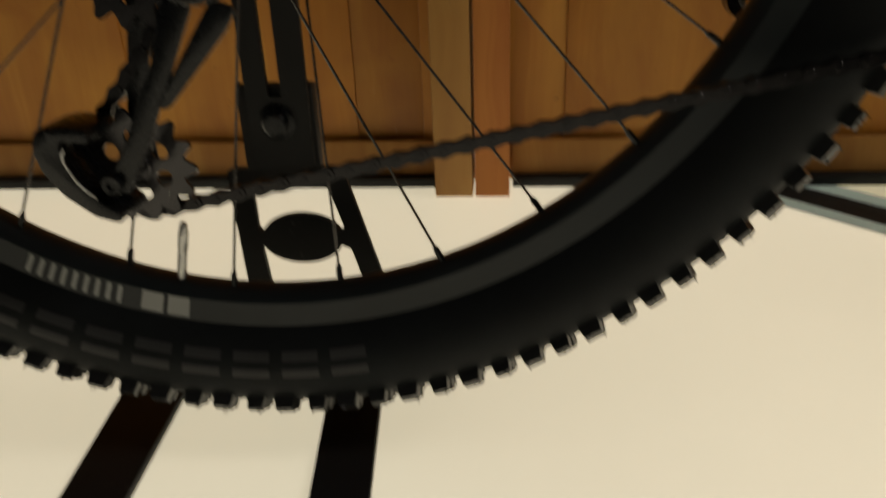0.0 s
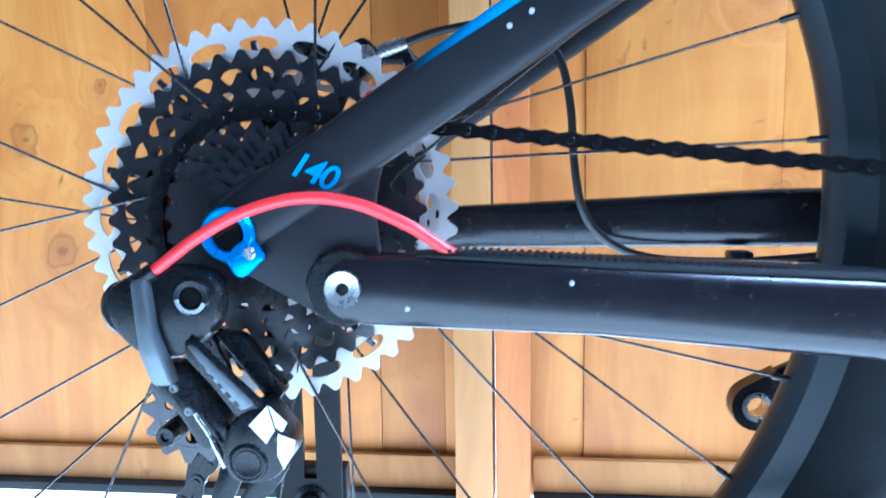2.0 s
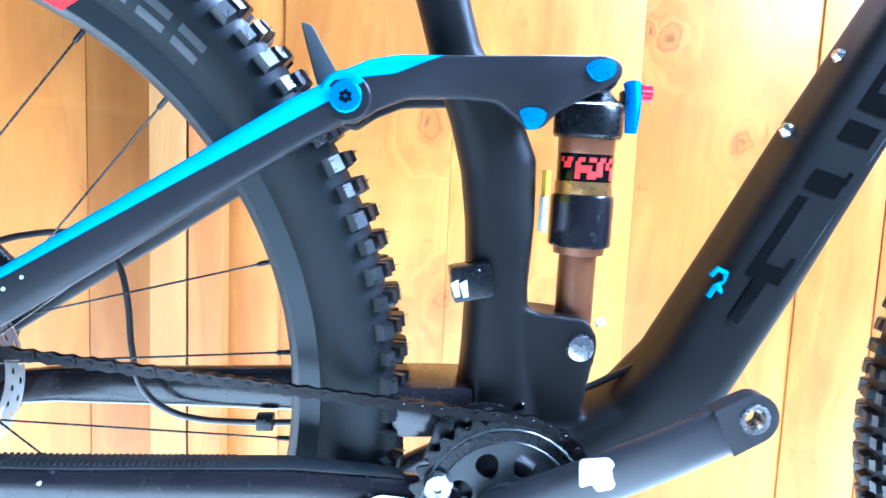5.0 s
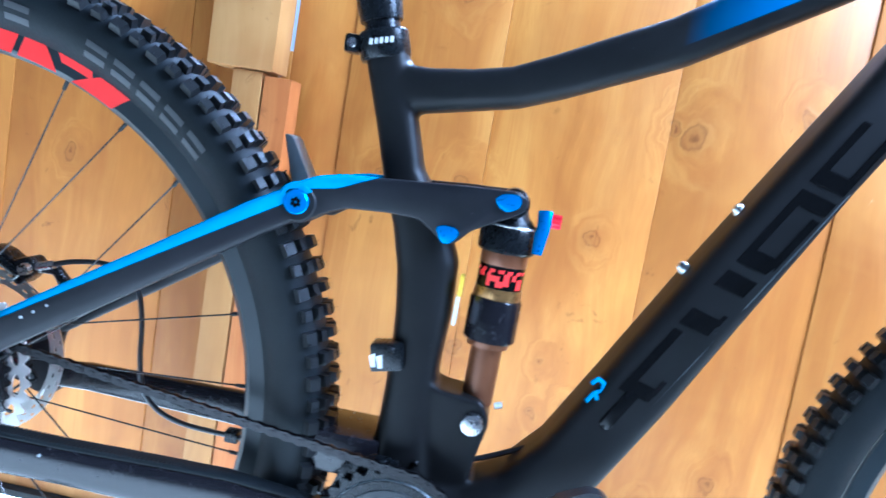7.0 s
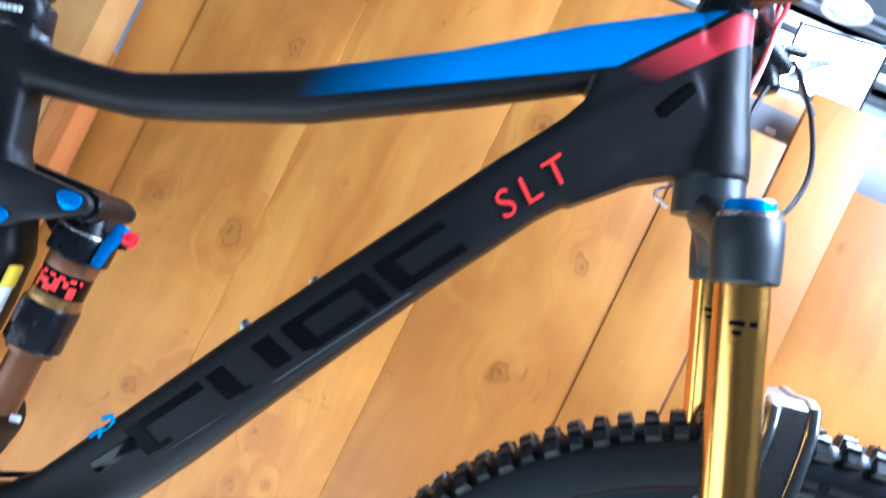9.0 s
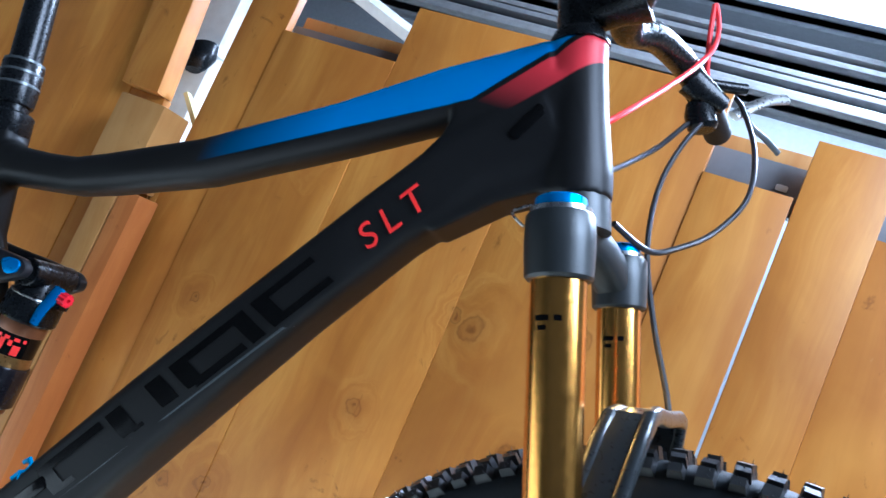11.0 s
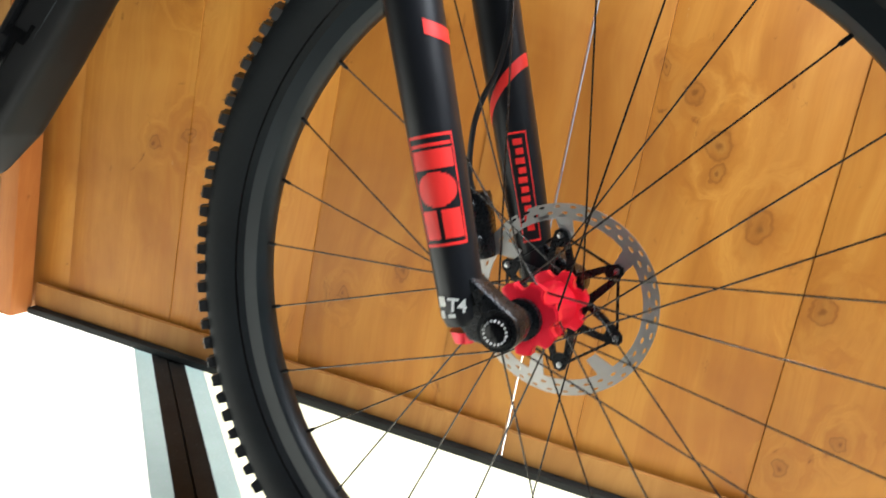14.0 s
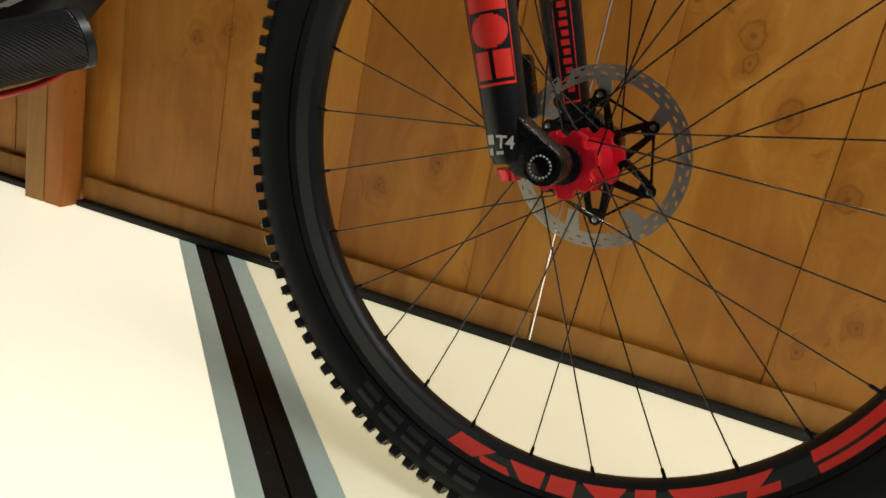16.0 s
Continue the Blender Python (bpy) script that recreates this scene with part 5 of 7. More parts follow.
    for far in (False, True):
        b = plate(bmesh.new(), rounded(out, 0.004, 3), -0.0575, -0.0475, 0.0024, 2, inward)
        for v in b.verts:
            t = min(1.0, max(0.0, (v.co.z - 0.622) / 0.03))
            v.co.y -= 0.0015 * math.sin(math.pi * t)
        link_ob = part("rocker_link", b if not far else mirror_y(b), M_LINK, bike, "black rocker link with a blue upper edge")
        for x, z, pts in ((0.4515, 0.6165, [(-0.010, 0.005), (-0.004, 0.0075), (0.006, 0.0068), (0.010, 0.003), (0.005, -0.006), (-0.003, -0.0075)]),
                          (0.4965, 0.6500, [(-0.012, 0.002), (-0.006, 0.0068), (0.006, 0.008), (0.0105, 0.004), (0.009, -0.003), (0.000, -0.0075), (-0.006, -0.005)])):
            yb = -0.0575 + inward(x, 0)
            b = plate(bmesh.new(), rounded([(x + p, z + q) for p, q in pts], 0.004), yb - 0.0022, yb + 0.001, 0.0009)
            part("link_cap", b if not far else mirror_y(b), M_BLUE_ANO, link_ob, "blue anodised cap")
    b = sweep(bmesh.new(), [(0.378, -0.040, 0.640), (0.378, 0.040, 0.640)], [(0.03, 0.012), (0.03, 0.012)], 14, side=(1, 0, 0))
    part("link_bridge", b, M_BLACK_ALLOY, bike)
    b = drum(bmesh.new(), 0.4965, 0.650, 0.0095, -0.036, 0.036, 20)
    part("shock_axle", b, M_BLACK_ALLOY, bike)


def build_shock():
    a, b = Vector((0.4985, 0, 0.459)), Vector((0.5015, 0, 0.650))
    d = (b - a).normalized()

    def seg(bm, stations, n=36):
        return sweep(bm, [a + d * s for s, _ in stations], [w for _, w in stations], n)
    shock = part("shock_body", seg(bmesh.new(), [(0.070, 0.043), (0.0715, 0.0455), (0.082, 0.0455), (0.1055, 0.0455), (0.1075, 0.0435)]), M_GLOSSBLACK, bike, "gloss black rear shock with bronze shaft")
    part("shock_shaft", seg(bmesh.new(), [(0.013, 0.0275), (0.070, 0.0275)]), M_BROWN, shock, "bronze coloured shock shaft")
    part("seal_ring", seg(bmesh.new(), [(0.0640, 0.033), (0.0645, 0.0365), (0.0700, 0.0375), (0.0705, 0.034)]), M_BROWN, shock)
    part("lower_can", seg(bmesh.new(), [(0.1072, 0.0405), (0.1085, 0.0415), (0.1170, 0.0405)]), M_BRONZE, shock, "bronze band on the shock")
    part("upper_can", seg(bmesh.new(), [(0.1168, 0.040), (0.1370, 0.040)]), M_DECAL_BLACK, shock)
    part("red_print", red_print(a, d), M_REDDECAL, shock, "red strokes of a worn logo")
    part("upper_band", seg(bmesh.new(), [(0.1368, 0.0400), (0.1380, 0.0408), (0.1475, 0.0408), (0.1485, 0.039)]), M_BROWN, shock)
    part("shock_head", seg(bmesh.new(), [(0.148, 0.046), (0.150, 0.0495), (0.168, 0.0495), (0.172, 0.045), (0.180, 0.030), (0.190, 0.022)]), M_BLACK_ALLOY, shock)
    part("head_ring", seg(bmesh.new(), [(0.1705, 0.0475), (0.1712, 0.0485), (0.1722, 0.0475)]), M_STEEL, shock)
    part("lower_eye", drum(bmesh.new(), a.x, a.z, 0.0135, -0.020, 0.020, 28), M_BLACK_ALLOY, shock)
    part("upper_eye", drum(bmesh.new(), b.x, b.z, 0.0125, -0.024, 0.024, 28), M_BLACK_ALLOY, shock)
    bm = lathe(bmesh.new(), [(0.0075, -0.0295), (0.0092, -0.0290), (0.0098, -0.0270), (0.0098, -0.0235)], 28, at=(a.x, 0, a.z))
    part("shock_bolt", bm, M_STEEL, shock, "bright steel shock bolt")
    bm = box(bmesh.new(), (0.5235, -0.006, 0.628), (0.5335, 0.006, 0.642), 0.002)
    part("lockout_lever", sweep(bmesh.new(), [(0.5285, -0.008, 0.6465), (0.529, -0.012, 0.638), (0.5275, -0.016, 0.625), (0.5265, -0.017, 0.611)], [(0.009, 0.013), (0.006, 0.012), (0.005, 0.011), (0.005, 0.009)], 14), M_BLUE_ANO, shock, "blue lockout lever")
    part("rebound_knob", tooth_ring(bmesh.new(), 10, 0.0062, 0.002, -0.004, 0.004, 0.0014), M_RED_ANO, shock, "red rebound knob",
         m=Matrix.Translation((0.5385, -0.008, 0.640)) @ Matrix.Rotation(radians(90), 4, "Z"))
    part("valve_block", bm, M_BLACK_ALLOY, shock)
    part("air_cap", sweep(bmesh.new(), [(0.515, -0.006, 0.4725), (0.5215, -0.006, 0.4745)], 0.006, 12), M_WHITE, shock)


def red_print(a, d):
    bm = bmesh.new()
    e = Vector((0, -1, 0))
    f = d.cross(e)

    def patch(s0, s1, t0, t1, r=0.0203):
        n = 6
        rows = []
        for k in range(n + 1):
            t = radians(t0 + (t1 - t0) * k / n)
            rows.append([bm.verts.new(a + d * s + (e * math.cos(t) + f * math.sin(t)) * r) for s in (s0, s1)])
        for p, q in zip(rows, rows[1:]):
            bm.faces.new((p[0], q[0], q[1], p[1]))
    patch(0.1310, 0.1340, -70, 70)
    for t0, t1, s0, s1 in ((-62, -44, 0.1265, 0.131), (-34, -24, 0.1190, 0.131), (-24, -2, 0.1235, 0.1285), (-10, 8, 0.1190, 0.1245), (8, 22, 0.1210, 0.131), (44, 62, 0.1185, 0.1275), (30, 40, 0.1260, 0.131)):
        patch(s0, s1, t0, t1)
    return bm


def build_cassette():
    teeth = [10, 12, 14, 16, 18, 21, 24, 28, 32, 36, 42, 50]
    tips = [12.7e-3 / (2 * math.sin(math.pi / t)) + 0.0028 for t in teeth]
    m = Matrix.Translation(RH + Vector((-0.003, 0.009, 0.003)))
    body = part("cassette", lathe(bmesh.new(), [(0.013, -0.072), (0.0175, -0.071), (0.0175, -0.064), (0.019, -0.055), (0.024, -0.04), (0.030, -0.028), (0.030, -0.024)], 32), M_COG, bike, "twelve speed cassette, black with a large silver sprocket", m=m)
    for k, (t, rt) in enumerate(zip(teeth, tips)):
        y = -0.0675 + 0.0034 * k
        mat_ = M_COG_SILVER if t == 50 else M_COG
        bm = bmesh.new()
        inner = (tips[k - 1] - 0.010) if k else 0.014
        root = rt - 0.0062
        if t <= 14:
            tooth_ring(bm, t, rt, 0.012, y - 0.0010, y + 0.0010, 0.0062, 0.1 * k)
        else:
            band = max(inner, root - (0.0125 if t > 40 else 0.0095))
            tooth_ring(bm, t, rt, root - 0.0018, y - 0.0010, y + 0.0010, 0.0062, 0.1 * k)
            cells = {50: 20, 42: 28, 36: 26, 32: 24, 28: 20, 24: 18, 21: 16, 18: 14, 16: 12}[t]
            ring_cells(bm, band, root - 0.0017, cells, y - 0.0009, y + 0.0009, 0.76, phase=0.3 * k)
            ring_cells(bm, band - 0.0015, band + 0.0001, cells, y - 0.0009, y + 0.0030, phase=0.3 * k)
        part("sprocket", bm, mat_, body, "silver fifty tooth sprocket" if t == 50 else "", smooth=True, angle=30)
    for k in range(10):
        a = 2 * math.pi * k / 10
        p, q = Vector((0.028 * math.cos(a), -0.030, 0.028 * math.sin(a))), Vector((0.092 * math.cos(a + 0.35), -0.0295, 0.092 * math.sin(a + 0.35)))
        part("spider_arm", sweep(bmesh.new(), [p, (p + q) / 2, q], [(0.002, 0.006), (0.002, 0.005), (0.002, 0.004)], 8), M_COG, body)
    bm = bmesh.new()
    for x, z in ((0.0595, 0.061), (0.0695, 0.0545)):
        drum(bm, x, z, 0.0038, -0.0330, -0.0305, 14)
    part("red_mark", bm, M_RED_ANO, body)


def belt_path(circles):
    """The line of the chain round circles (x, z, r, turn), turn +1 against the clock."""
    segs = []
    n = len(circles)
    for i in range(n):
        (x1, z1, r1, s1), (x2, z2, r2, s2) = circles[i], circles[(i + 1) % n]
        dx, dz = x2 - x1, z2 - z1
        L = math.hypot(dx, dz)
        base = math.atan2(dz, dx)
        k = (s2 * r2 - s1 * r1) / L
        ang = base - math.asin(k)
        d = (math.cos(ang), math.sin(ang))
        l = (-d[1], d[0])
        segs.append(((x1 - s1 * r1 * l[0], z1 - s1 * r1 * l[1]), (x2 - s2 * r2 * l[0], z2 - s2 * r2 * l[1])))
    pts = []
    for i in range(n):
        (a, b), (c, d2) = segs[i - 1], segs[i]
        x, z, r, s = circles[i]
        a0, a1 = math.atan2(b[1] - z, b[0] - x), math.atan2(c[1] - z, c[0] - x)
        while s > 0 and a1 < a0:
            a1 += 2 * math.pi
        while s < 0 and a1 > a0:
            a1 -= 2 * math.pi
        m = max(2, int(abs(a1 - a0) * r / 0.003))
        pts += [(x + r * math.cos(a0 + (a1 - a0) * k / m), z + r * math.sin(a0 + (a1 - a0) * k / m)) for k in range(m + 1)]
        L = math.hypot(d2[0] - c[0], d2[1] - c[1])
        m = max(2, int(L / 0.003))
        pts += [(c[0] + (d2[0] - c[0]) * k / m, c[1] + (d2[1] - c[1]) * k / m) for k in range(1, m)]
    return pts


RING_R = 12.7e-3 / (2 * math.sin(math.pi / 32))
COG_R = 12.7e-3 / (2 * math.sin(math.pi / 28))
UPPER, LOWER = (-0.042, 0.306), (-0.0545, 0.2095)
CHAIN_Y = [(-0.2, -0.0400), (0.0, -0.0370), (0.40, -0.051), (0.6, -0.051)]


def chain_y(x):
    for (a, p), (b, q) in zip(CHAIN_Y, CHAIN_Y[1:]):
        if a <= x <= b:
            return p + (q - p) * (x - a) / (b - a)
    return -0.047


def build_chain():
    pts = belt_path([(RH.x, RH.z, COG_R, 1), (*UPPER, 0.0245, -1), (*LOWER, 0.0285, 1), (BB.x, BB.z, RING_R, 1)])
    pts.append(pts[0])
    cum = [0.0]
    for a, b in zip(pts, pts[1:]):
        cum.append(cum[-1] + math.hypot(b[0] - a[0], b[1] - a[1]))
    total = cum[-1]
    count = 2 * round(total / 0.0127 / 2)

    def at(s):
        s %= total
        k = max(0, int(np.searchsorted(cum, s)) - 1)
        t = (s - cum[k]) / max(1e-9, cum[k + 1] - cum[k])
        return pts[k][0] + (pts[k + 1][0] - pts[k][0]) * t, pts[k][1] + (pts[k + 1][1] - pts[k][1]) * t

    def link_mesh(name, gap, waist):
        bm = bmesh.new()
        out = []
        for k in range(8):
            a = math.pi / 2 + math.pi * k / 7
            out.append((0.0042 * math.cos(a), 0.0042 * math.sin(a)))
        out.append((0.00635, -waist))
        for k in range(8):
            a = -math.pi / 2 + math.pi * k / 7
            out.append((0.0127 + 0.0042 * math.cos(a), 0.0042 * math.sin(a)))
        out.append((0.00635, waist))
        for s in (-1, 1):
            y0, y1 = sorted((s * gap, s * (gap + 0.0009)))
            plate(bm, out, y0, y1)
        for x in (0.0, 0.0127):
            drum(bm, x, 0.0, 0.0022, -gap - (0.0016 if gap > 0.002 else 0.0), gap + (0.0016 if gap > 0.002 else 0.0), 12, 0.0003)
        if gap < 0.002:
            for x in (0.0, 0.0127):
                drum(bm, x, 0.0, 0.0037, -gap, gap, 14, 0.0002)
        return finish(bm, name, M_CHAIN, True, 30)
    outer, inner = link_mesh("chain_link", 0.0021, 0.0027), link_mesh("chain_link", 0.0011, 0.0029)
    chain = None
    for k in range(count):
        x0, z0 = at(total * k / count)
        x1, z1 = at(total * (k + 1) / count)
        a, b = Vector((x0, chain_y(x0), z0)), Vector((x1, chain_y(x1), z1))
        d = (b - a).normalized()
        up = Vector((-d.z, 0, d.x)).normalized()
        side = up.cross(d)
        m = Matrix((( d.x, -side.x, up.x, a.x), (d.y, -side.y, up.y, a.y), (d.z, -side.z, up.z, a.z), (0, 0, 0, 1)))
        if chain is None:
            chain = part("chain", outer, None, bike, "dark oiled bicycle chain", m=m)
            inv = m.inverted()
        else:
            part("chain_link", outer if k % 2 == 0 else inner, None, chain, m=inv @ m)


def build_crank():
    m = Matrix.Translation(BB)
    bm = bmesh.new()
    tooth_ring(bm, 32, RING_R + 0.0028, RING_R - 0.009, -0.0525, -0.0495, 0.006, 0.05)
    ring_cells(bm, 0.048, RING_R - 0.0088, 16, -0.0530, -0.0500, 0.0)
    ring = part("chainring", bm, M_BLACK_ALLOY, bike, "black direct mount chainring", m=m)
    bm = bmesh.new()
    drum(bm, 0, 0, 0.020, -0.056, -0.040, 28)
    ring_cells(bm, 0.018, 0.0485, 8, -0.0522, -0.0498, 0.6, 6, 0.0)
    bmesh.ops.remove_doubles(bm, verts=bm.verts, dist=3e-5)
    part("ring_spider", bm, M_DARK_ALLOY, ring)
    part("ring_edge", lathe(bmesh.new(), [(0.0566, -0.0528), (0.0575, -0.0538), (0.0584, -0.0528)], 64, close=True), M_GREY_ALLOY, ring)
    part("ring_step", lathe(bmesh.new(), [(0.0478, -0.0528), (0.0486, -0.0537), (0.0494, -0.0528)], 64, close=True), M_DARK_ALLOY, ring)

    def arm(ang, y0, far):
        d = Vector((math.cos(radians(ang)), 0, math.sin(radians(ang))))
        s = -1 if not far else 1
        st = [(-0.016, -0.062, 0.020, 0.034), (0.0, -0.064, 0.024, 0.040), (0.03, -0.067, 0.020, 0.037), (0.07, -0.073, 0.016, 0.034), (0.12, -0.080, 0.014, 0.0335), (0.1535, -0.0822, 0.0132, 0.0335), (0.158, -0.0822, 0.012, 0.033)]
        bm = sweep(bmesh.new(), [BB + d * q + Vector((0, -s * y, 0)) for q, y, _, _ in st], [(w, h) for _, _, w, h in st], 24, 3.2)
        e = BB + d * 0.1725
        side = Vector((-d.z, 0, d.x))
        tip = [e - d * 0.022 + side * 0.0168, e - d * 0.022 - side * 0.0168] + [e + (d * math.cos(radians(k)) + side * math.sin(radians(k))) * 0.0165 for k in range(-90, 91, 15)]
        pierced_plate(bm, [(v.x, v.z) for v in tip], [circle2(e.x, e.z, 0.0096, 24)], s * 0.0755, s * 0.0888)
        ob = part("crank_arm", bm, M_GLOSSBLACK if far else surface("satin_black_crank", (0.020, 0.020, 0.022), 0.4, vary=0.25, relief=0.1), bike, "black carbon crank arm without a pedal")
        b = lathe(bmesh.new(), [(0.0102, -0.0765), (0.0102, -0.0890), (0.0098, -0.0902), (0.0072, -0.0900), (0.0068, -0.0885), (0.0066, -0.0745), (0.0098, -0.0745)], 28, close=True, at=(e.x, 0, e.z))
        part("pedal_insert", b if not far else mirror_y(b), M_STEEL, ob, "bright steel pedal thread")
        return ob, d
    near, d = arm(27.3, -0.06, False)
    arm(207.3, 0.06, True)
    # white logo field near the axle, with a notch at its foot
    b = plate(bmesh.new(), rounded([(0.4875, 0.3985), (0.5080, 0.4000), (0.5135, 0.3900), (0.5105, 0.3795), (0.5000, 0.3775), (0.4960, 0.3830), (0.4885, 0.3800)], 0.0025), -0.0815, -0.0785)
    part("white_logo", b, M_WHITE, near, "plain white logo field on the crank")
    b = lathe(bmesh.new(), [(0.005, -0.0775), (0.0075, -0.0790), (0.0135, -0.0795), (0.0150, -0.0780), (0.0150, -0.070)], 32, at=(BB.x, 0, BB.z))
    part("crank_bolt", b, M_GREY_ALLOY, near)
    # chain guide above the ring
    b = plate(bmesh.new(), rounded([(0.388, 0.382), (0.398, 0.412), (0.424, 0.425), (0.444, 0.422), (0.446, 0.410), (0.425, 0.411), (0.410, 0.402), (0.402, 0.380)], 0.004), -0.0455, -0.0425, 0.0008)
    guide = part("chain_guide", b, M_BLACK_ALLOY, bike, "black chain guide above the chainring")
    part("guide_bolt", drum(bmesh.new(), 0.4320, 0.4165, 0.0052, -0.049, -0.0455, 18), M_DARK_ALLOY, guide, "dark bolt")
    b = bmesh.new()
    for x, z in ((0.412, 0.379), (0.405, 0.366), (0.417, 0.352)):
        drum(b, x, z, 0.0052, -0.0475, -0.043, 18)
    part("guide_screws", b, M_STEEL, guide)


def build_derailleur():
    rd = part("derailleur", plate(bmesh.new(), rounded([(-0.056, 0.384), (-0.036, 0.394), (-0.016, 0.394), (-0.002, 0.388), (-0.004, 0.366), (-0.020, 0.352), (-0.040, 0.352), (-0.054, 0.366)], 0.008), -0.098, -0.080, 0.003), M_BLACK_ALLOY, bike, "black rear derailleur with a grey outer link")
    part("cable_pulley", drum(bmesh.new(), -0.0475, 0.374, 0.0135, -0.0935, -0.0845, 32, 0.002), M_BLACK_ALLOY, rd)
    part("blade", plate(bmesh.new(), rounded([(-0.0405, 0.389), (-0.0330, 0.390), (-0.0305, 0.366), (-0.0225, 0.341), (-0.0330, 0.3405), (-0.0385, 0.356)], 0.003), -0.1035, -0.0955, 0.002), M_GREY_ALLOY, rd, "grey alloy blade of the upper knuckle")
    b = lathe(bmesh.new(), [(0.0048, -0.0985), (0.0052, -0.1000), (0.0076, -0.1003), (0.0084, -0.0990), (0.0084, -0.085)], 28, at=(-0.0140, 0, 0.3805))
    bolt = part("mounting_bolt", b, M_BLACK_ALLOY, rd)
    for k in range(14):
        t = radians(190 + 11 * k)
        d, u = Vector((math.cos(t), 0, math.sin(t))) , Vector((-math.sin(t), 0, math.cos(t)))
        o = Vector((-0.0140, 0, 0.3805))
        pts = [o + d * 0.0056 + u * 0.0004, o + d * 0.0074 + u * 0.0004, o + d * 0.0074 - u * 0.0004, o + d * 0.0056 - u * 0.0004]
        part("engraved_mark", plate(bmesh.new(), [(v.x, v.z) for v in pts], -0.1008, -0.1002), M_CHIP, bolt)
    part("mounting_socket", drum(bmesh.new(), -0.0140, 0.3805, 0.0050, -0.0996, -0.0975, 20), M_DECAL_BLACK, rd)
    # parallelogram: grey outer link, dark inner link
    b = plate(bmesh.new(), rounded([(-0.0170, 0.3625), (-0.0125, 0.3600), (0.0010, 0.3465), (0.0140, 0.3340), (0.0175, 0.3300), (0.0050, 0.3260), (-0.0050, 0.3400), (-0.0175, 0.3540)], 0.003), -0.1025, -0.0955, 0.0018)
    part("outer_link", b, M_BLACK_ALLOY, rd, "black parallelogram link")
    b = plate(bmesh.new(), rounded([(-0.0155, 0.3600), (-0.0125, 0.3595), (0.0010, 0.3460), (0.0140, 0.3330), (0.0080, 0.3300), (0.0010, 0.3365), (-0.0075, 0.3485)], 0.0015), -0.1040, -0.1024, 0.0006)
    face = part("link_face", b, M_GREY_ALLOY, rd, "grey face of the link")
    b = bmesh.new()
    for k in range(5):
        x, z = -0.0105 + 0.0036 * k, 0.3500 - 0.0041 * k
        plate(b, [(x, z), (x + 0.0012, z + 0.0010), (x + 0.0032, z - 0.0012), (x + 0.0020, z - 0.0022)], -0.1045, -0.1039)
    part("link_print", b, M_DARK_ALLOY, face)
    b = plate(bmesh.new(), rounded([(0.0060, 0.3290), (0.0180, 0.3325), (0.0310, 0.3160), (0.0300, 0.3090), (0.0230, 0.2985), (0.0135, 0.2945), (0.0010, 0.2965), (-0.0035, 0.3075), (0.0000, 0.3200)], 0.005), -0.1035, -0.0830, 0.0025)
    pk = part("lower_knuckle", b, M_BLACK_ALLOY, rd, "black knuckle with white logo fields")
    b = bmesh.new()
    for pts in ([(0.0110, 0.3235), (0.0197, 0.3325), (0.0226, 0.3210), (0.0186, 0.3150)], [(0.0205, 0.3325), (0.0284, 0.3246), (0.0262, 0.3205), (0.0232, 0.3225)],
                [(0.0240, 0.3195), (0.0318, 0.3165), (0.0306, 0.3105), (0.0262, 0.3032), (0.0234, 0.3095)]):
        plate(b, pts, -0.1042, -0.1034)
    part("white_logo", b, M_WHITE, pk, "three plain white logo fields")
    part("inner_link", plate(bmesh.new(), rounded([(-0.0100, 0.3610), (0.0030, 0.3600), (0.0230, 0.3330), (0.0160, 0.3260)], 0.003), -0.0860, -0.0760, 0.0015), M_BLACK_ALLOY, rd)
    part("body_cover", plate(bmesh.new(), rounded([(-0.039, 0.346), (-0.026, 0.345), (-0.014, 0.328), (-0.003, 0.318), (-0.006, 0.306), (-0.018, 0.305), (-0.029, 0.324), (-0.042, 0.335)], 0.005), -0.0905, -0.0700, 0.003), M_BLACK_ALLOY, rd)
    for x, z in ((-0.0345, 0.3395), (-0.0285, 0.3360), (-0.0220, 0.3250)):
        part("limit_screw", lathe(bmesh.new(), [(0.0008, -0.0915), (0.0010, -0.0922), (0.0020, -0.0922), (0.0022, -0.0905)], 14, at=(x, 0, z)), M_GREY_ALLOY, rd)
    part("cage_pivot", lathe(bmesh.new(), [(0.003, -0.1040), (0.0060, -0.1046), (0.0064, -0.1040), (0.0074, -0.1040), (0.0078, -0.1048), (0.0088, -0.1044), (0.0095, -0.1030), (0.0095, -0.0700)], 32, at=(0.0095, 0, 0.3055)), M_BLACK_ALLOY, rd)
    part("silver_pin", sweep(bmesh.new(), [(-0.0180, -0.094, 0.3250), (-0.0105, -0.0945, 0.3135), (-0.0095, -0.0945, 0.3120), (-0.0040, -0.095, 0.3000)], [0.0018, 0.0022, 0.0034, 0.0034], 12), M_STEEL, rd, "bright adjusting screw")
    # cage
    b = bmesh.new()
    plate(b, rounded([(-0.014, 0.296), (-0.001, 0.292), (-0.0140, 0.2660), (-0.0240, 0.2470), (-0.0340, 0.2270), (-0.0480, 0.2040), (-0.0580, 0.2080), (-0.0420, 0.2350), (-0.0350, 0.2490), (-0.0250, 0.2660)], 0.003), -0.0725, -0.0690, 0.001)
    plate(b, rounded([(0.008, 0.2945), (0.0190, 0.2905), (0.0130, 0.2810), (-0.0200, 0.2460), (-0.0270, 0.2460), (-0.0150, 0.2625)], 0.002), -0.0725, -0.0692, 0.001)
    part("outer_cage", b, M_BLACK_ALLOY, rd)
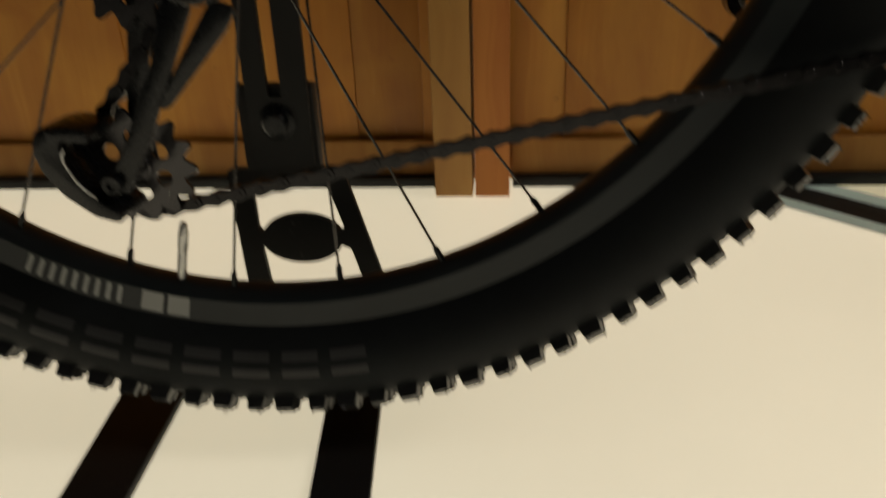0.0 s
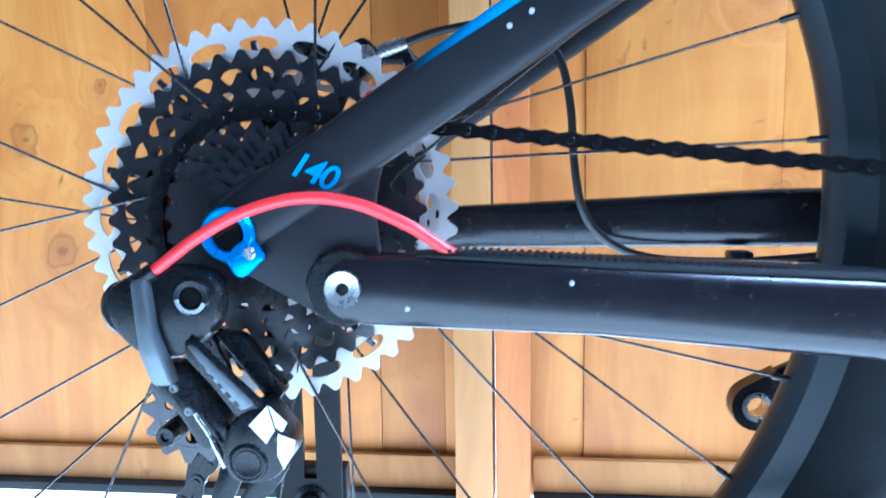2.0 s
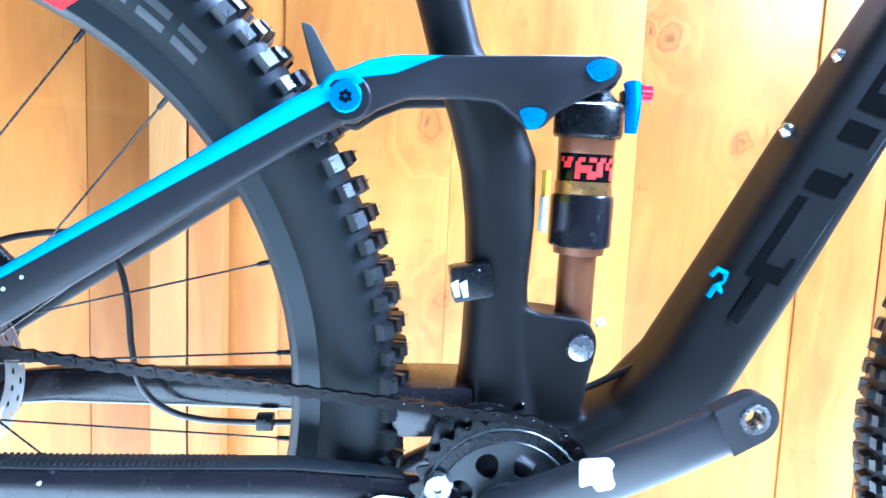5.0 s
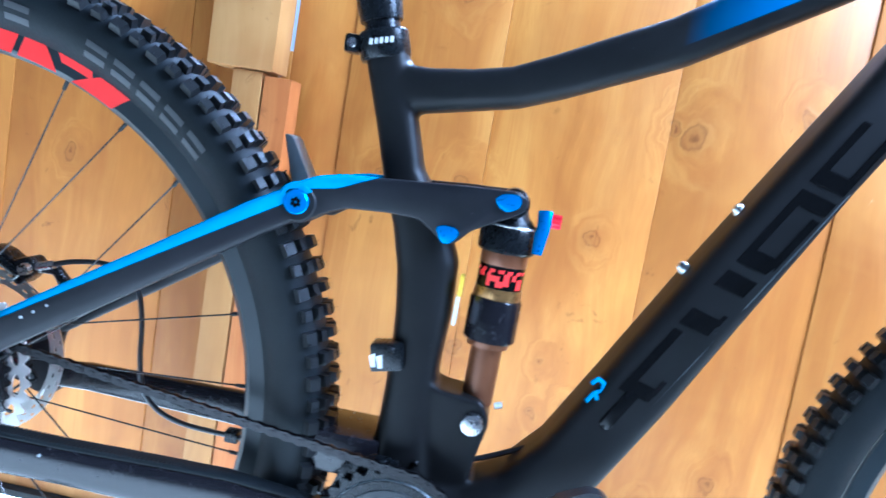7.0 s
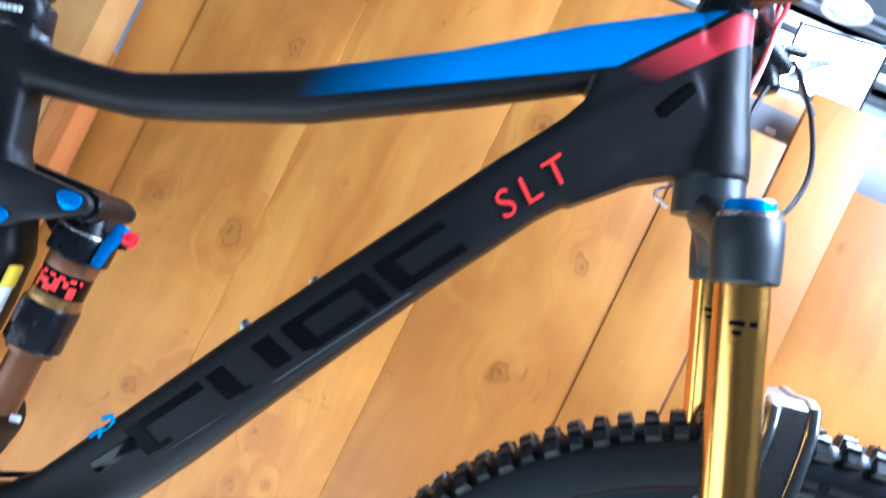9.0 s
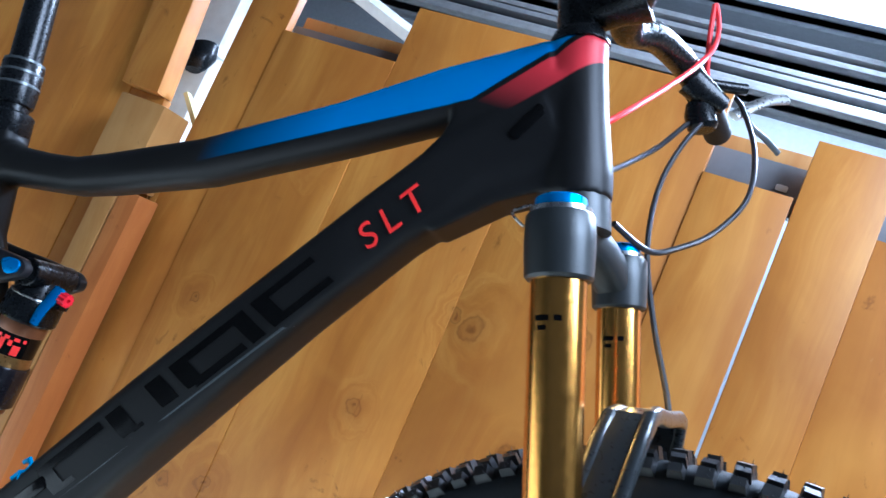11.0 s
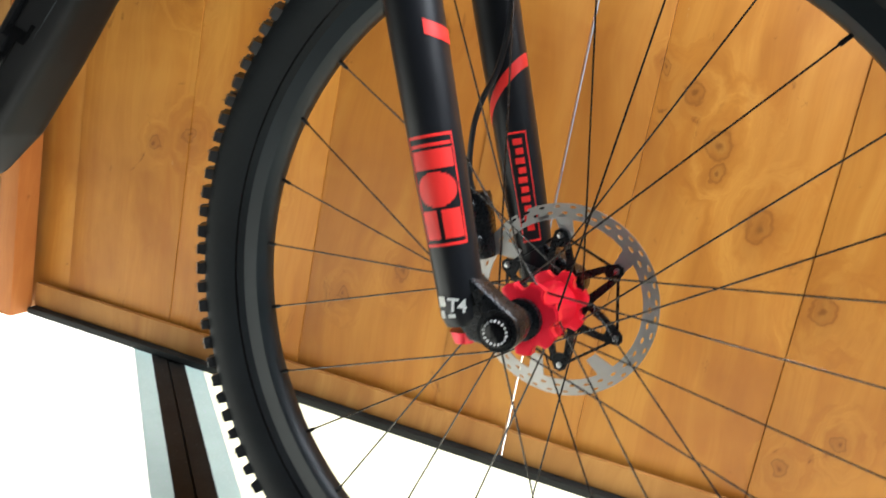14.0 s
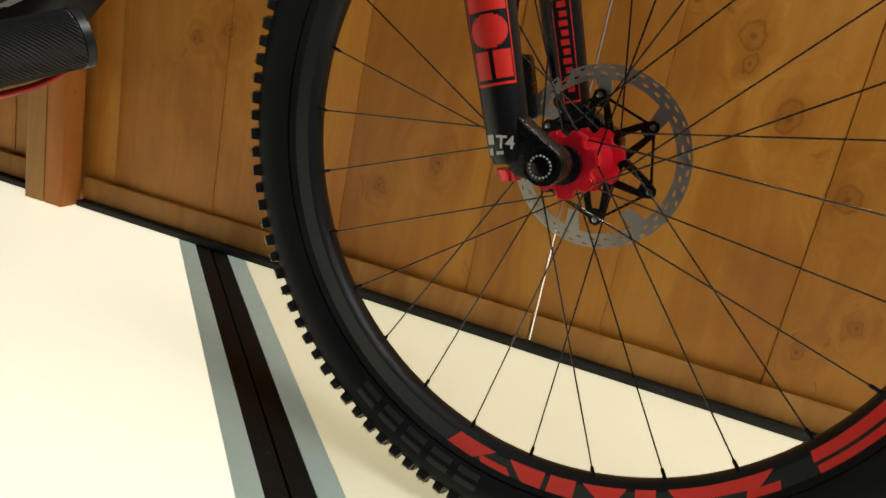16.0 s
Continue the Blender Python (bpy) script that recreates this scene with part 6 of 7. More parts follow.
    b = plate(bmesh.new(), rounded([(-0.049, 0.314), (-0.036, 0.316), (-0.028, 0.300), (-0.036, 0.280), (-0.046, 0.240), (-0.046, 0.202), (-0.062, 0.200), (-0.059, 0.230), (-0.052, 0.26), (-0.046, 0.29)], 0.005), -0.0385, -0.0365, 0.0006)
    part("inner_cage", b, M_BLACK_ALLOY, rd)
    guard = [(-0.0935, 0.2270), (-0.0900, 0.2365), (-0.0785, 0.2380), (-0.0640, 0.2360), (-0.0640, 0.2290), (-0.0790, 0.2310), (-0.0800, 0.2230), (-0.0755, 0.2100), (-0.0640, 0.1985), (-0.0550, 0.1920), (-0.0570, 0.1870), (-0.0690, 0.1905), (-0.0830, 0.2020), (-0.0915, 0.2150)]
    part("pulley_guard", plate(bmesh.new(), rounded(guard, 0.003), -0.0700, -0.0400, 0.0012), M_BLACK_ALLOY, rd, "curved black guard round the lower pulley")
    part("guard_edge", sweep(bmesh.new(), smooth_path([(-0.0765, -0.0705, 0.2270), (-0.0785, -0.0705, 0.2215), (-0.0735, -0.0705, 0.2090), (-0.0660, -0.0705, 0.2015)], 5), 0.0014, 8), M_STEEL, rd)
    for (x, z), n, rt in ((UPPER, 12, 0.0275), (LOWER, 14, 0.0315)):
        b = bmesh.new()
        tooth_ring(b, n, rt, rt - 0.0095, -0.0447, -0.0423, 0.0068, 0.13)
        ring_cells(b, 0.0075, rt - 0.0094, 6, -0.0445, -0.0425, 0.6)
        drum(b, 0, 0, 0.0078, -0.0475, -0.0395, 20)
        bmesh.ops.remove_doubles(b, verts=b.verts, dist=3e-5)
        wheel = part("jockey_wheel", b, M_COG, rd, "black toothed jockey wheel", m=Matrix.Translation((x, 0, z)))
        part("jockey_bolt", lathe(bmesh.new(), [(0.0018, -0.0745), (0.0024, -0.0760), (0.0046, -0.0762), (0.0052, -0.0745), (0.0052, -0.0470)], 20), M_BLACK_ALLOY, wheel)
    # hanger
    b = lathe(bmesh.new(), [(0.0074, -0.0880), (0.0080, -0.0900), (0.0112, -0.0905), (0.0125, -0.0890), (0.0125, -0.0845), (0.0074, -0.0845)], 36, close=True, at=(0.0, 0, 0.4075))
    plate(b, rounded([(0.0040, 0.4035), (0.0115, 0.4060), (0.0175, 0.3965), (0.0125, 0.3925), (0.0070, 0.3875), (0.0030, 0.3880), (-0.0020, 0.3960)], 0.003), -0.0900, -0.0850, 0.0015)
    hg = part("hanger", b, M_BLUE_ANO, bike, "blue anodised derailleur hanger")
    part("axle_end", drum(bmesh.new(), 0.0, 0.4075, 0.0072, -0.0885, -0.0850, 28), M_DECAL_BLACK, hg)
    part("hanger_screw", drum(bmesh.new(), 0.0100, 0.3990, 0.0032, -0.0910, -0.0890, 16), M_STEEL, hg)
    cable("derailleur_cable", [(-0.034, -0.0985, 0.391), (-0.028, -0.0985, 0.3945), (-0.009, -0.0975, 0.408), (0.012, -0.0965, 0.4185), (0.036, -0.0955, 0.4240), (0.059, -0.0935, 0.4215), (0.082, -0.0900, 0.4115), (0.098, -0.0865, 0.4005), (0.106, -0.0840, 0.3955)], 0.00275, M_REDHOSE, bike, "bright red cable housing to the derailleur", 14)
    part("cable_stop", sweep(bmesh.new(), [(-0.040, -0.0985, 0.3870), (-0.0305, -0.0985, 0.3930)], 0.0078, 14), M_BLACK_ALLOY, rd)


def build_fork():
    for s in (-1, 1):
        y = -0.088 if s < 0 else 0.073
        q0 = 0.017
        dn, wn = (0.007, 0.005) if s < 0 else (0.0, 0.0)  # the near leg sits a little lower in the crown
        leg = part("stanchion", sweep(bmesh.new(), [fork_pt(-0.06 - dn, q0, y), fork_pt(-0.24 - dn, q0, y)], 0.0345, 40), M_GOLD, bike, "gold coated fork stanchion", m=STEER)
        part("stanchion_print", leg_patch(bmesh.new(), [(-0.094 - dn, -0.0905 - dn, -30, 0), (-0.0995 - dn, -0.0965 - dn, -24, -5), (-0.094 - dn, -0.0905 - dn, 10, 26)], y, 0.0174), M_DECAL_BLACK, leg, "small dark print")
        st = [(-0.2095 - wn, 0.043), (-0.211 - wn, 0.0455), (-0.222 - wn, 0.0455), (-0.225 - wn, 0.0425), (-0.30, 0.0415), (-0.42, 0.0385), (-0.50, 0.0345), (-0.522, 0.0335), (-0.529, 0.028)]
        low = part("lower_leg", sweep(bmesh.new(), [fork_pt(a, q0, y) for a, _ in st], [w for _, w in st], 36), surface("matt_black_fork", (0.008, 0.009, 0.011), 0.36, vary=0.25, relief=0.05, spec=0.35), bike, "matt black lower fork leg with red decals", m=STEER)
        part("wiper", sweep(bmesh.new(), [fork_pt(-0.2060 - wn, q0, y), fork_pt(-0.2070 - wn, q0, y), fork_pt(-0.2100 - wn, q0, y)], [0.037, 0.0425, 0.0425], 32), M_GREY_ALLOY, low)
        # crown cup and cap
        part("crown_cup", sweep(bmesh.new(), [fork_pt(-0.0265 - dn, q0, y), fork_pt(-0.0285 - dn, q0, y), fork_pt(-0.045 - dn, q0, y), fork_pt(-0.066 - dn, q0, y), fork_pt(-0.068 - dn, q0, y)], [0.041, 0.0435, 0.0445, 0.0425, 0.039], 36), surface("crown_grey", (0.030, 0.034, 0.035), 0.4, metal=0.3), leg, "dark grey fork crown")
        part("cap_ring", sweep(bmesh.new(), [fork_pt(-0.0230 - dn, q0, y), fork_pt(-0.0268 - dn, q0, y)], 0.0385, 32), M_STEEL, leg)
        part("top_cap", sweep(bmesh.new(), [fork_pt(-0.0150 - dn, q0, y), fork_pt(-0.0165 - dn, q0, y), fork_pt(-0.0235 - dn, q0, y)], [0.028, 0.032, 0.0335], 32), M_BLUE_ANO, leg, "blue anodised fork cap")
        # foot of the leg, forward to the axle
        foot = bmesh.new()
        lug = [(-0.488, 0.026), (-0.500, 0.036), (-0.516, 0.050)] + [(-0.534 + 0.0160 * math.cos(radians(k)), 0.046 + 0.0160 * math.sin(radians(k))) for k in range(50, 231, 20)] + [(-0.540, 0.022), (-0.522, 0.012), (-0.485, 0.012)]
        flat = [fork_pt(a, q, 0) for a, q in lug]
        plate(foot, [(v.x, v.z) for v in flat], y - 0.0110, y + 0.0110, 0.003, 3)
        sweep(foot, [fork_pt(-0.5340, 0.0460, y - 0.0125), fork_pt(-0.5340, 0.0460, y + 0.0125)], 0.0305, 28, side=(1, 0, 0))
        if s < 0:
            part("pinch_bolt", sweep(bmesh.new(), [fork_pt(-0.507, 0.036, y - 0.0128), fork_pt(-0.507, 0.036, y - 0.0100)], [0.0075, 0.0085], 18, side=(1, 0, 0)), M_BLACK_ALLOY, low)
        part("dropout", foot, M_BLACK_ALLOY, low)
        if s < 0:
            b = bmesh.new()
            o = fork_pt(-0.5340, 0.0460, -0.1020)
            sweep(b, [o + Vector((0, -0.002, 0)), o + Vector((0, -0.0012, 0)), o + Vector((0, 0.003, 0))], [0.020, 0.0225, 0.0225], 28, side=(1, 0, 0))
            part("axle_cap", b, M_DECAL_BLACK, low)
            b = bmesh.new()
            for k in range(18):
                a = 2 * math.pi * k / 18
                p = o + Vector((0.0085 * math.cos(a), -0.0022, 0.0085 * math.sin(a)))
                box(b, (p.x - 0.0007, p.y - 0.0004, p.z - 0.0007), (p.x + 0.0007, p.y + 0.0002, p.z + 0.0007))
            part("axle_print", b, M_WHITE, low, "tiny white print on the axle cap")
            part("red_foot", sweep(bmesh.new(), [fork_pt(-0.534, 0.015, y), fork_pt(-0.543, 0.014, y)], [0.022, 0.016], 18), M_RED_ANO, low)
            R = 0.0208
            # red framed logo, plain strokes
            L0, L1, A0, A1 = -0.392, -0.470, -40, 62
            fr = [(L0, L0 - 0.0022, A0, A1), (L1 + 0.0022, L1, A0, A1), (L0, L1, A0, A0 + 3), (L0, L1, A1 - 3, A1)]
            # two bars, a disc and a slotted block
            st2 = [(L0 - 0.006, L0 - 0.0085, -33, 56), (L0 - 0.0105, L0 - 0.024, -33, 56), (L0 - 0.0525, L1 + 0.005, -33, 4), (L0 - 0.0525, L1 + 0.005, 14, 56)]
            for j in range(16):
                half = 44 * math.sqrt(1 - ((2 * j + 1) / 16 - 1) ** 2)
                st2.append((L0 - 0.026 - 0.0245 * j / 16, L0 - 0.026 - 0.0245 * (j + 1) / 16, 11 - half, 11 + half))
            part("red_logo", leg_patch(bmesh.new(), fr + st2, y, R), M_REDDECAL, low, "red framed logo of plain blocks")
            part("red_band", band_patch(bmesh.new(), 38, 110, -0.3150, -0.3225, 0.0105, y, R + 0.0004), M_REDDECAL, low, "short red band round the leg")
            part("white_label", leg_patch(bmesh.new(), [(-0.5055, -0.5130, -40, -16), (-0.5160, -0.5215, -40, -24), (-0.5185, -0.5212, -14, 6)], y, 0.0178), M_WHITE, low, "worn white label at the foot of the leg")
            e = fork_pt(-0.5128, 0.0215, y - 0.0182)
            lettering("label_figure", "T4", 0.0135, side_text(e.x, e.y, e.z, 9) @ Matrix.Rotation(radians(14), 4, "Y"), M_WHITE, low, "white printed T4", 0.0, bold=0.02, space=0.92)
        else:
            R = 0.0205
            L0, L1, A0, A1 = -0.394, -0.492, -6, 46
            fr = [(L0, L0 - 0.0018, A0, A1), (L1 + 0.0018, L1, A0, A1), (L0, L1, A0, A0 + 3), (L0, L1, A1 - 3, A1)]
            tx = [(L0 - 0.006 - 0.0085 * k, L0 - 0.0115 - 0.0085 * k, 8 + 4 * (k % 2), 32) for k in range(10)]
            part("red_logo", leg_patch(bmesh.new(), fr + tx, y, R), M_REDDECAL, low, "narrow red framed logo")
            b = band_patch(bmesh.new(), -75, 90, -0.3800, -0.3270, 0.0120, y, R + 0.0005)
            part("red_band", b, M_REDDECAL, low, "slanting red band round the leg")
    # crown and steerer foot
    b = sweep(bmesh.new(), smooth_path([fork_pt(-0.055, 0.015, -0.080), fork_pt(-0.036, 0.010, -0.050), fork_pt(-0.018, 0.0, 0.0), fork_pt(-0.032, 0.010, 0.040), fork_pt(-0.048, 0.015, 0.064)], 5), (0.030, 0.030), 20, 2.8, side=(1, 0, 0.3))
    sweep(b, [fork_pt(-0.022, 0, 0), fork_pt(0.004, 0, 0)], [0.054, 0.052], 32)
    part("fork_crown", b, surface("crown_grey", (0.030, 0.034, 0.035)), bike, "dark grey forged fork crown", m=STEER)
    # arch, in front of the legs
    b = bmesh.new()
    half = [(-0.250, 0.014, 0.0615), (-0.225, 0.024, 0.0615), (-0.190, 0.036, 0.060), (-0.160, 0.046, 0.054), (-0.147, 0.050, 0.046), (-0.1445, 0.051, 0.030)]
    path = [fork_pt(p - 0.006, q + 0.006, -y - 0.020) for p, q, y in half] + [fork_pt(-0.152, 0.056, -0.008)] + [fork_pt(p - 0.006, q + 0.006, y + 0.006) for p, q, y in half[::-1]]
    deep = [0.032, 0.034, 0.034, 0.033, 0.032, 0.031]
    deep = deep + [0.030] + deep[::-1]
    # a thin web between two ribs
    sweep(b, path, [(w - 0.006, 0.0085) for w in deep], 14, 3.6, side=tuple(Q))
    for e in (-1, 1):
        sweep(b, [p + Q * e * (w / 2 - 0.0042) for p, w in zip(path, deep)], [(0.0090, 0.0115)] * len(path), 14, 3.0, side=tuple(Q))
    part("fork_arch", b, surface("satin_black_arch", (0.050, 0.056, 0.058), 0.30, metal=0.5, vary=0.05, relief=0.0, coat=0.5), bike, "black hollow fork arch over the tyre", m=STEER)
    # headset, stem, bar
    part("headset_cap", sweep(bmesh.new(), [fork_pt(0.127, 0, 0), fork_pt(0.129, 0, 0), fork_pt(0.138, 0, 0)], [0.048, 0.048, 0.040], 32), M_BLACK_ALLOY, bike, m=STEER)
    b = sweep(bmesh.new(), [fork_pt(0.136, 0, 0), fork_pt(0.176, 0, 0)], 0.036, 28)
    sweep(b, [fork_pt(0.156, 0.0, 0), fork_pt(0.158, 0.030, 0), fork_pt(0.162, 0.052, 0)], [(0.034, 0.034), (0.032, 0.030), (0.046, 0.036)], 24, 2.6)
    part("stem", b, M_BLACK_ALLOY, bike, "short black stem", m=STEER)
    c = fork_pt(0.163, 0.062, 0)
    inv = STEER.inverted()
    pts = [c + Vector((0, y, 0)) + U * dz + Vector((-dx, 0, 0)) for y, dz, dx in ((-0.38, 0.022, 0.055), (-0.20, 0.020, 0.028), (-0.10, 0.012, 0.010), (-0.04, 0, 0))]
    pts += [inv @ Vector(v) for v in ((0.895, 0.045, 1.040), (0.908, 0.10, 1.066), (0.927, 0.16, 1.080), (0.941, 0.205, 1.084), (0.954, 0.28, 1.094), (0.970, 0.345, 1.093))]
    part("handlebar", sweep(bmesh.new(), smooth_path(pts, 5), 0.0275, 20, side=(1, 0, 0)), M_BLACK_ALLOY, bike, "black riser handlebar turned slightly", m=STEER)
    far = [(0.947, 0.24, 1.089), (0.954, 0.28, 1.094), (0.972, 0.352, 1.093)]
    g0, g1 = c + Vector((-0.036, -0.25, 0)) + U * 0.0205, c + Vector((-0.0555, -0.385, 0)) + U * 0.022
    for run in ([STEER @ g0, STEER @ g1], far):
        part("grip", sweep(bmesh.new(), run, 0.032, 20, side=(1, 0, 0)), M_RUBBER, bike, "black rubber grip")
    o = STEER @ (c + Vector((-0.030, -0.205, 0)) + U * 0.0195)
    near = dict(clamp=[o + Vector((0.004, 0.03, 0.0)), o + Vector((0.022, 0.0, -0.004)), o + Vector((0.030, -0.03, -0.006))],
                tube=[o + Vector((0.020, 0.02, 0.010)), o + Vector((0.034, -0.04, 0.010))],
                blade=[o + Vector((0.030, -0.02, -0.006)), o + Vector((0.046, -0.045, -0.006)), o + Vector((0.050, -0.09, -0.002)), o + Vector((0.062, -0.125, 0.004))],
                paddle=[o + Vector((0.018, 0.0, -0.034)), o + Vector((0.034, -0.02, -0.048)), o + Vector((0.046, -0.045, -0.062))])
    away = dict(clamp=[(0.940, 0.190, 1.075), (0.958, 0.196, 1.068), (0.980, 0.204, 1.064)],
                tube=[(0.957, 0.205, 1.083), (0.974, 0.212, 1.088), (0.992, 0.220, 1.094)],
                blade=[(0.990, 0.216, 1.062), (1.004, 0.240, 1.088), (1.016, 0.260, 1.108), (1.031, 0.280, 1.123)],
                paddle=[(1.000, 0.222, 1.070), (1.009, 0.240, 1.066), (1.025, 0.260, 1.066), (1.043, 0.280, 1.062)])
    for d in (near, away):
        lv = part("brake_lever", sweep(bmesh.new(), d["clamp"], [(0.026, 0.030), (0.026, 0.028), (0.014, 0.016)], 16, 2.6), M_BLACK_ALLOY, bike, "black brake lever with a bright blade")
        part("master_cylinder", sweep(bmesh.new(), d["tube"], 0.012, 16), M_BLACK_ALLOY, lv, "black master cylinder")
        part("lever_blade", sweep(bmesh.new(), smooth_path(d["blade"], 4), (0.007, 0.013), 12), M_BLADE, lv, "bright lever blade")
        part("shift_paddle", sweep(bmesh.new(), smooth_path(d["paddle"], 3), (0.004, 0.007), 10), M_GREY_ALLOY, lv)
        q = Vector(d["clamp"][1]) + Vector((0.002, 0.004, -0.020))
        part("shifter", sweep(bmesh.new(), [q + Vector((-0.006, 0, 0.010)), q, q + Vector((0.008, 0, -0.012)), q + Vector((0.010, 0, -0.016))], [0.022, 0.030, 0.030, 0.022], 20), M_BLACK_ALLOY, lv)
    # cables at the front
    cable("front_brake_hose", [(0.980, 0.215, 1.070), (0.972, 0.200, 1.052), (0.960, 0.170, 1.002), (0.958, 0.140, 0.945), (0.972, 0.110, 0.882), (1.000, 0.102, 0.823), (1.034, 0.090, 0.765), (1.055, 0.068, 0.715), (1.064, 0.047, 0.665), (1.069, 0.045, 0.605), (1.067, 0.045, 0.565), (1.058, 0.045, 0.535), (1.055, 0.046, 0.505), (1.060, 0.050, 0.465), (1.080, 0.055, 0.430)], 0.0026, M_HOSE, bike, "black brake hose hanging down the fork")
    cable("loop_hose", [(0.985, 0.225, 1.085), (0.998, 0.220, 1.071), (1.022, 0.200, 1.026), (1.032, 0.165, 0.969), (1.018, 0.120, 0.917), (0.996, 0.090, 0.886), (0.977, 0.070, 0.872), (0.950, 0.030, 0.875)], 0.0026, M_HOSE, bike, "black hose in a wide loop")
    cable("red_hose", [(0.958, 0.215, 1.076), (0.944, 0.20, 1.118), (0.934, 0.20, 1.165), (0.946, 0.20, 1.142), (0.950, 0.19, 1.114), (0.946, 0.17, 1.086), (0.941, 0.13, 1.049), (0.932, 0.07, 0.997), (0.922, 0.02, 0.953), (0.914, 0.012, 0.940)], 0.0027, M_REDHOSE, bike, "red cable housing from the lever to the frame")
    cable("front_hose", [(0.965, 0.200, 1.045), (0.954, 0.190, 1.030), (0.943, 0.140, 0.981), (0.931, 0.060, 0.927), (0.925, 0.030, 0.910)], 0.0026, M_HOSE, bike)
    # lower clip at the crown
    b = sweep(bmesh.new(), smooth_path([fork_pt(-0.004, -0.026, -0.020), fork_pt(-0.010, -0.040, -0.024), fork_pt(-0.022, -0.030, -0.026)], 5), 0.0024, 8)
    part("crown_wire", b, M_STEEL, bike, m=STEER)
    # front caliper behind the far leg
    b = box(bmesh.new(), (-0.014, -0.014, -0.032), (0.016, 0.016, 0.030), 0.006)
    drum(b, 0.0, 0.016, 0.012, -0.019, -0.010, 20, 0.002)
    drum(b, 0.002, -0.016, 0.011, -0.018, -0.010, 20, 0.002)
    cal = fork_pt(-0.470, -0.028, 0.052)
    part("front_caliper", b, M_BLACK_ALLOY, bike, "black front brake caliper", m=STEER @ Matrix.Translation(cal) @ Matrix.Rotation(radians(-20), 4, "Y"))


def leg_patch(bm, fields, y, r):
    """Thin fields (s0, s1, a0, a1) on a fork leg; a runs from the outer side to the front."""
    for s0, s1, a0, a1 in fields:
        n = max(2, int(abs(a1 - a0) / 8) + 1)
        rows = []
        for k in range(n + 1):
            a = radians(a0 + (a1 - a0) * k / n)
            off = Vector((0, -math.cos(a), 0)) + Q * math.sin(a)
            rows.append([bm.verts.new(fork_pt(s, 0.017, y) + off * leg_radius(s, r)) for s in (s0, s1)])
        for p, q in zip(rows, rows[1:]):
            bm.faces.new((p[0], q[0], q[1], p[1]))
    return bm


def band_patch(bm, a0, a1, s0, s1, width, y, r):
    """A red band that climbs round a leg from angle a0 to a1 and level s0 to s1."""
    n = 20
    rows = []
    for k in range(n + 1):
        a, s = radians(a0 + (a1 - a0) * k / n), s0 + (s1 - s0) * (1 - (1 - k / n) ** 1.6)
        off = Vector((0, -math.cos(a), 0)) + Q * math.sin(a)
        rows.append([bm.verts.new(fork_pt(v, 0.017, y) + off * leg_radius(v, r)) for v in (s, s - width)])
    for p, q in zip(rows, rows[1:]):
        bm.faces.new((p[0], q[0], q[1], p[1]))
    return bm


def leg_radius(s, r):
    """The radius just outside a lower leg at s, or r on the stanchion."""
    if s > -0.2:
        return r
    st = [(-0.30, 0.0415), (-0.42, 0.0385), (-0.50, 0.0345), (-0.528, 0.0335)]
    for (a, p), (b, q) in zip(st, st[1:]):
        if b <= s <= a:
            return (p + (q - p) * (s - a) / (b - a)) / 2 + 0.0006
    return 0.0174


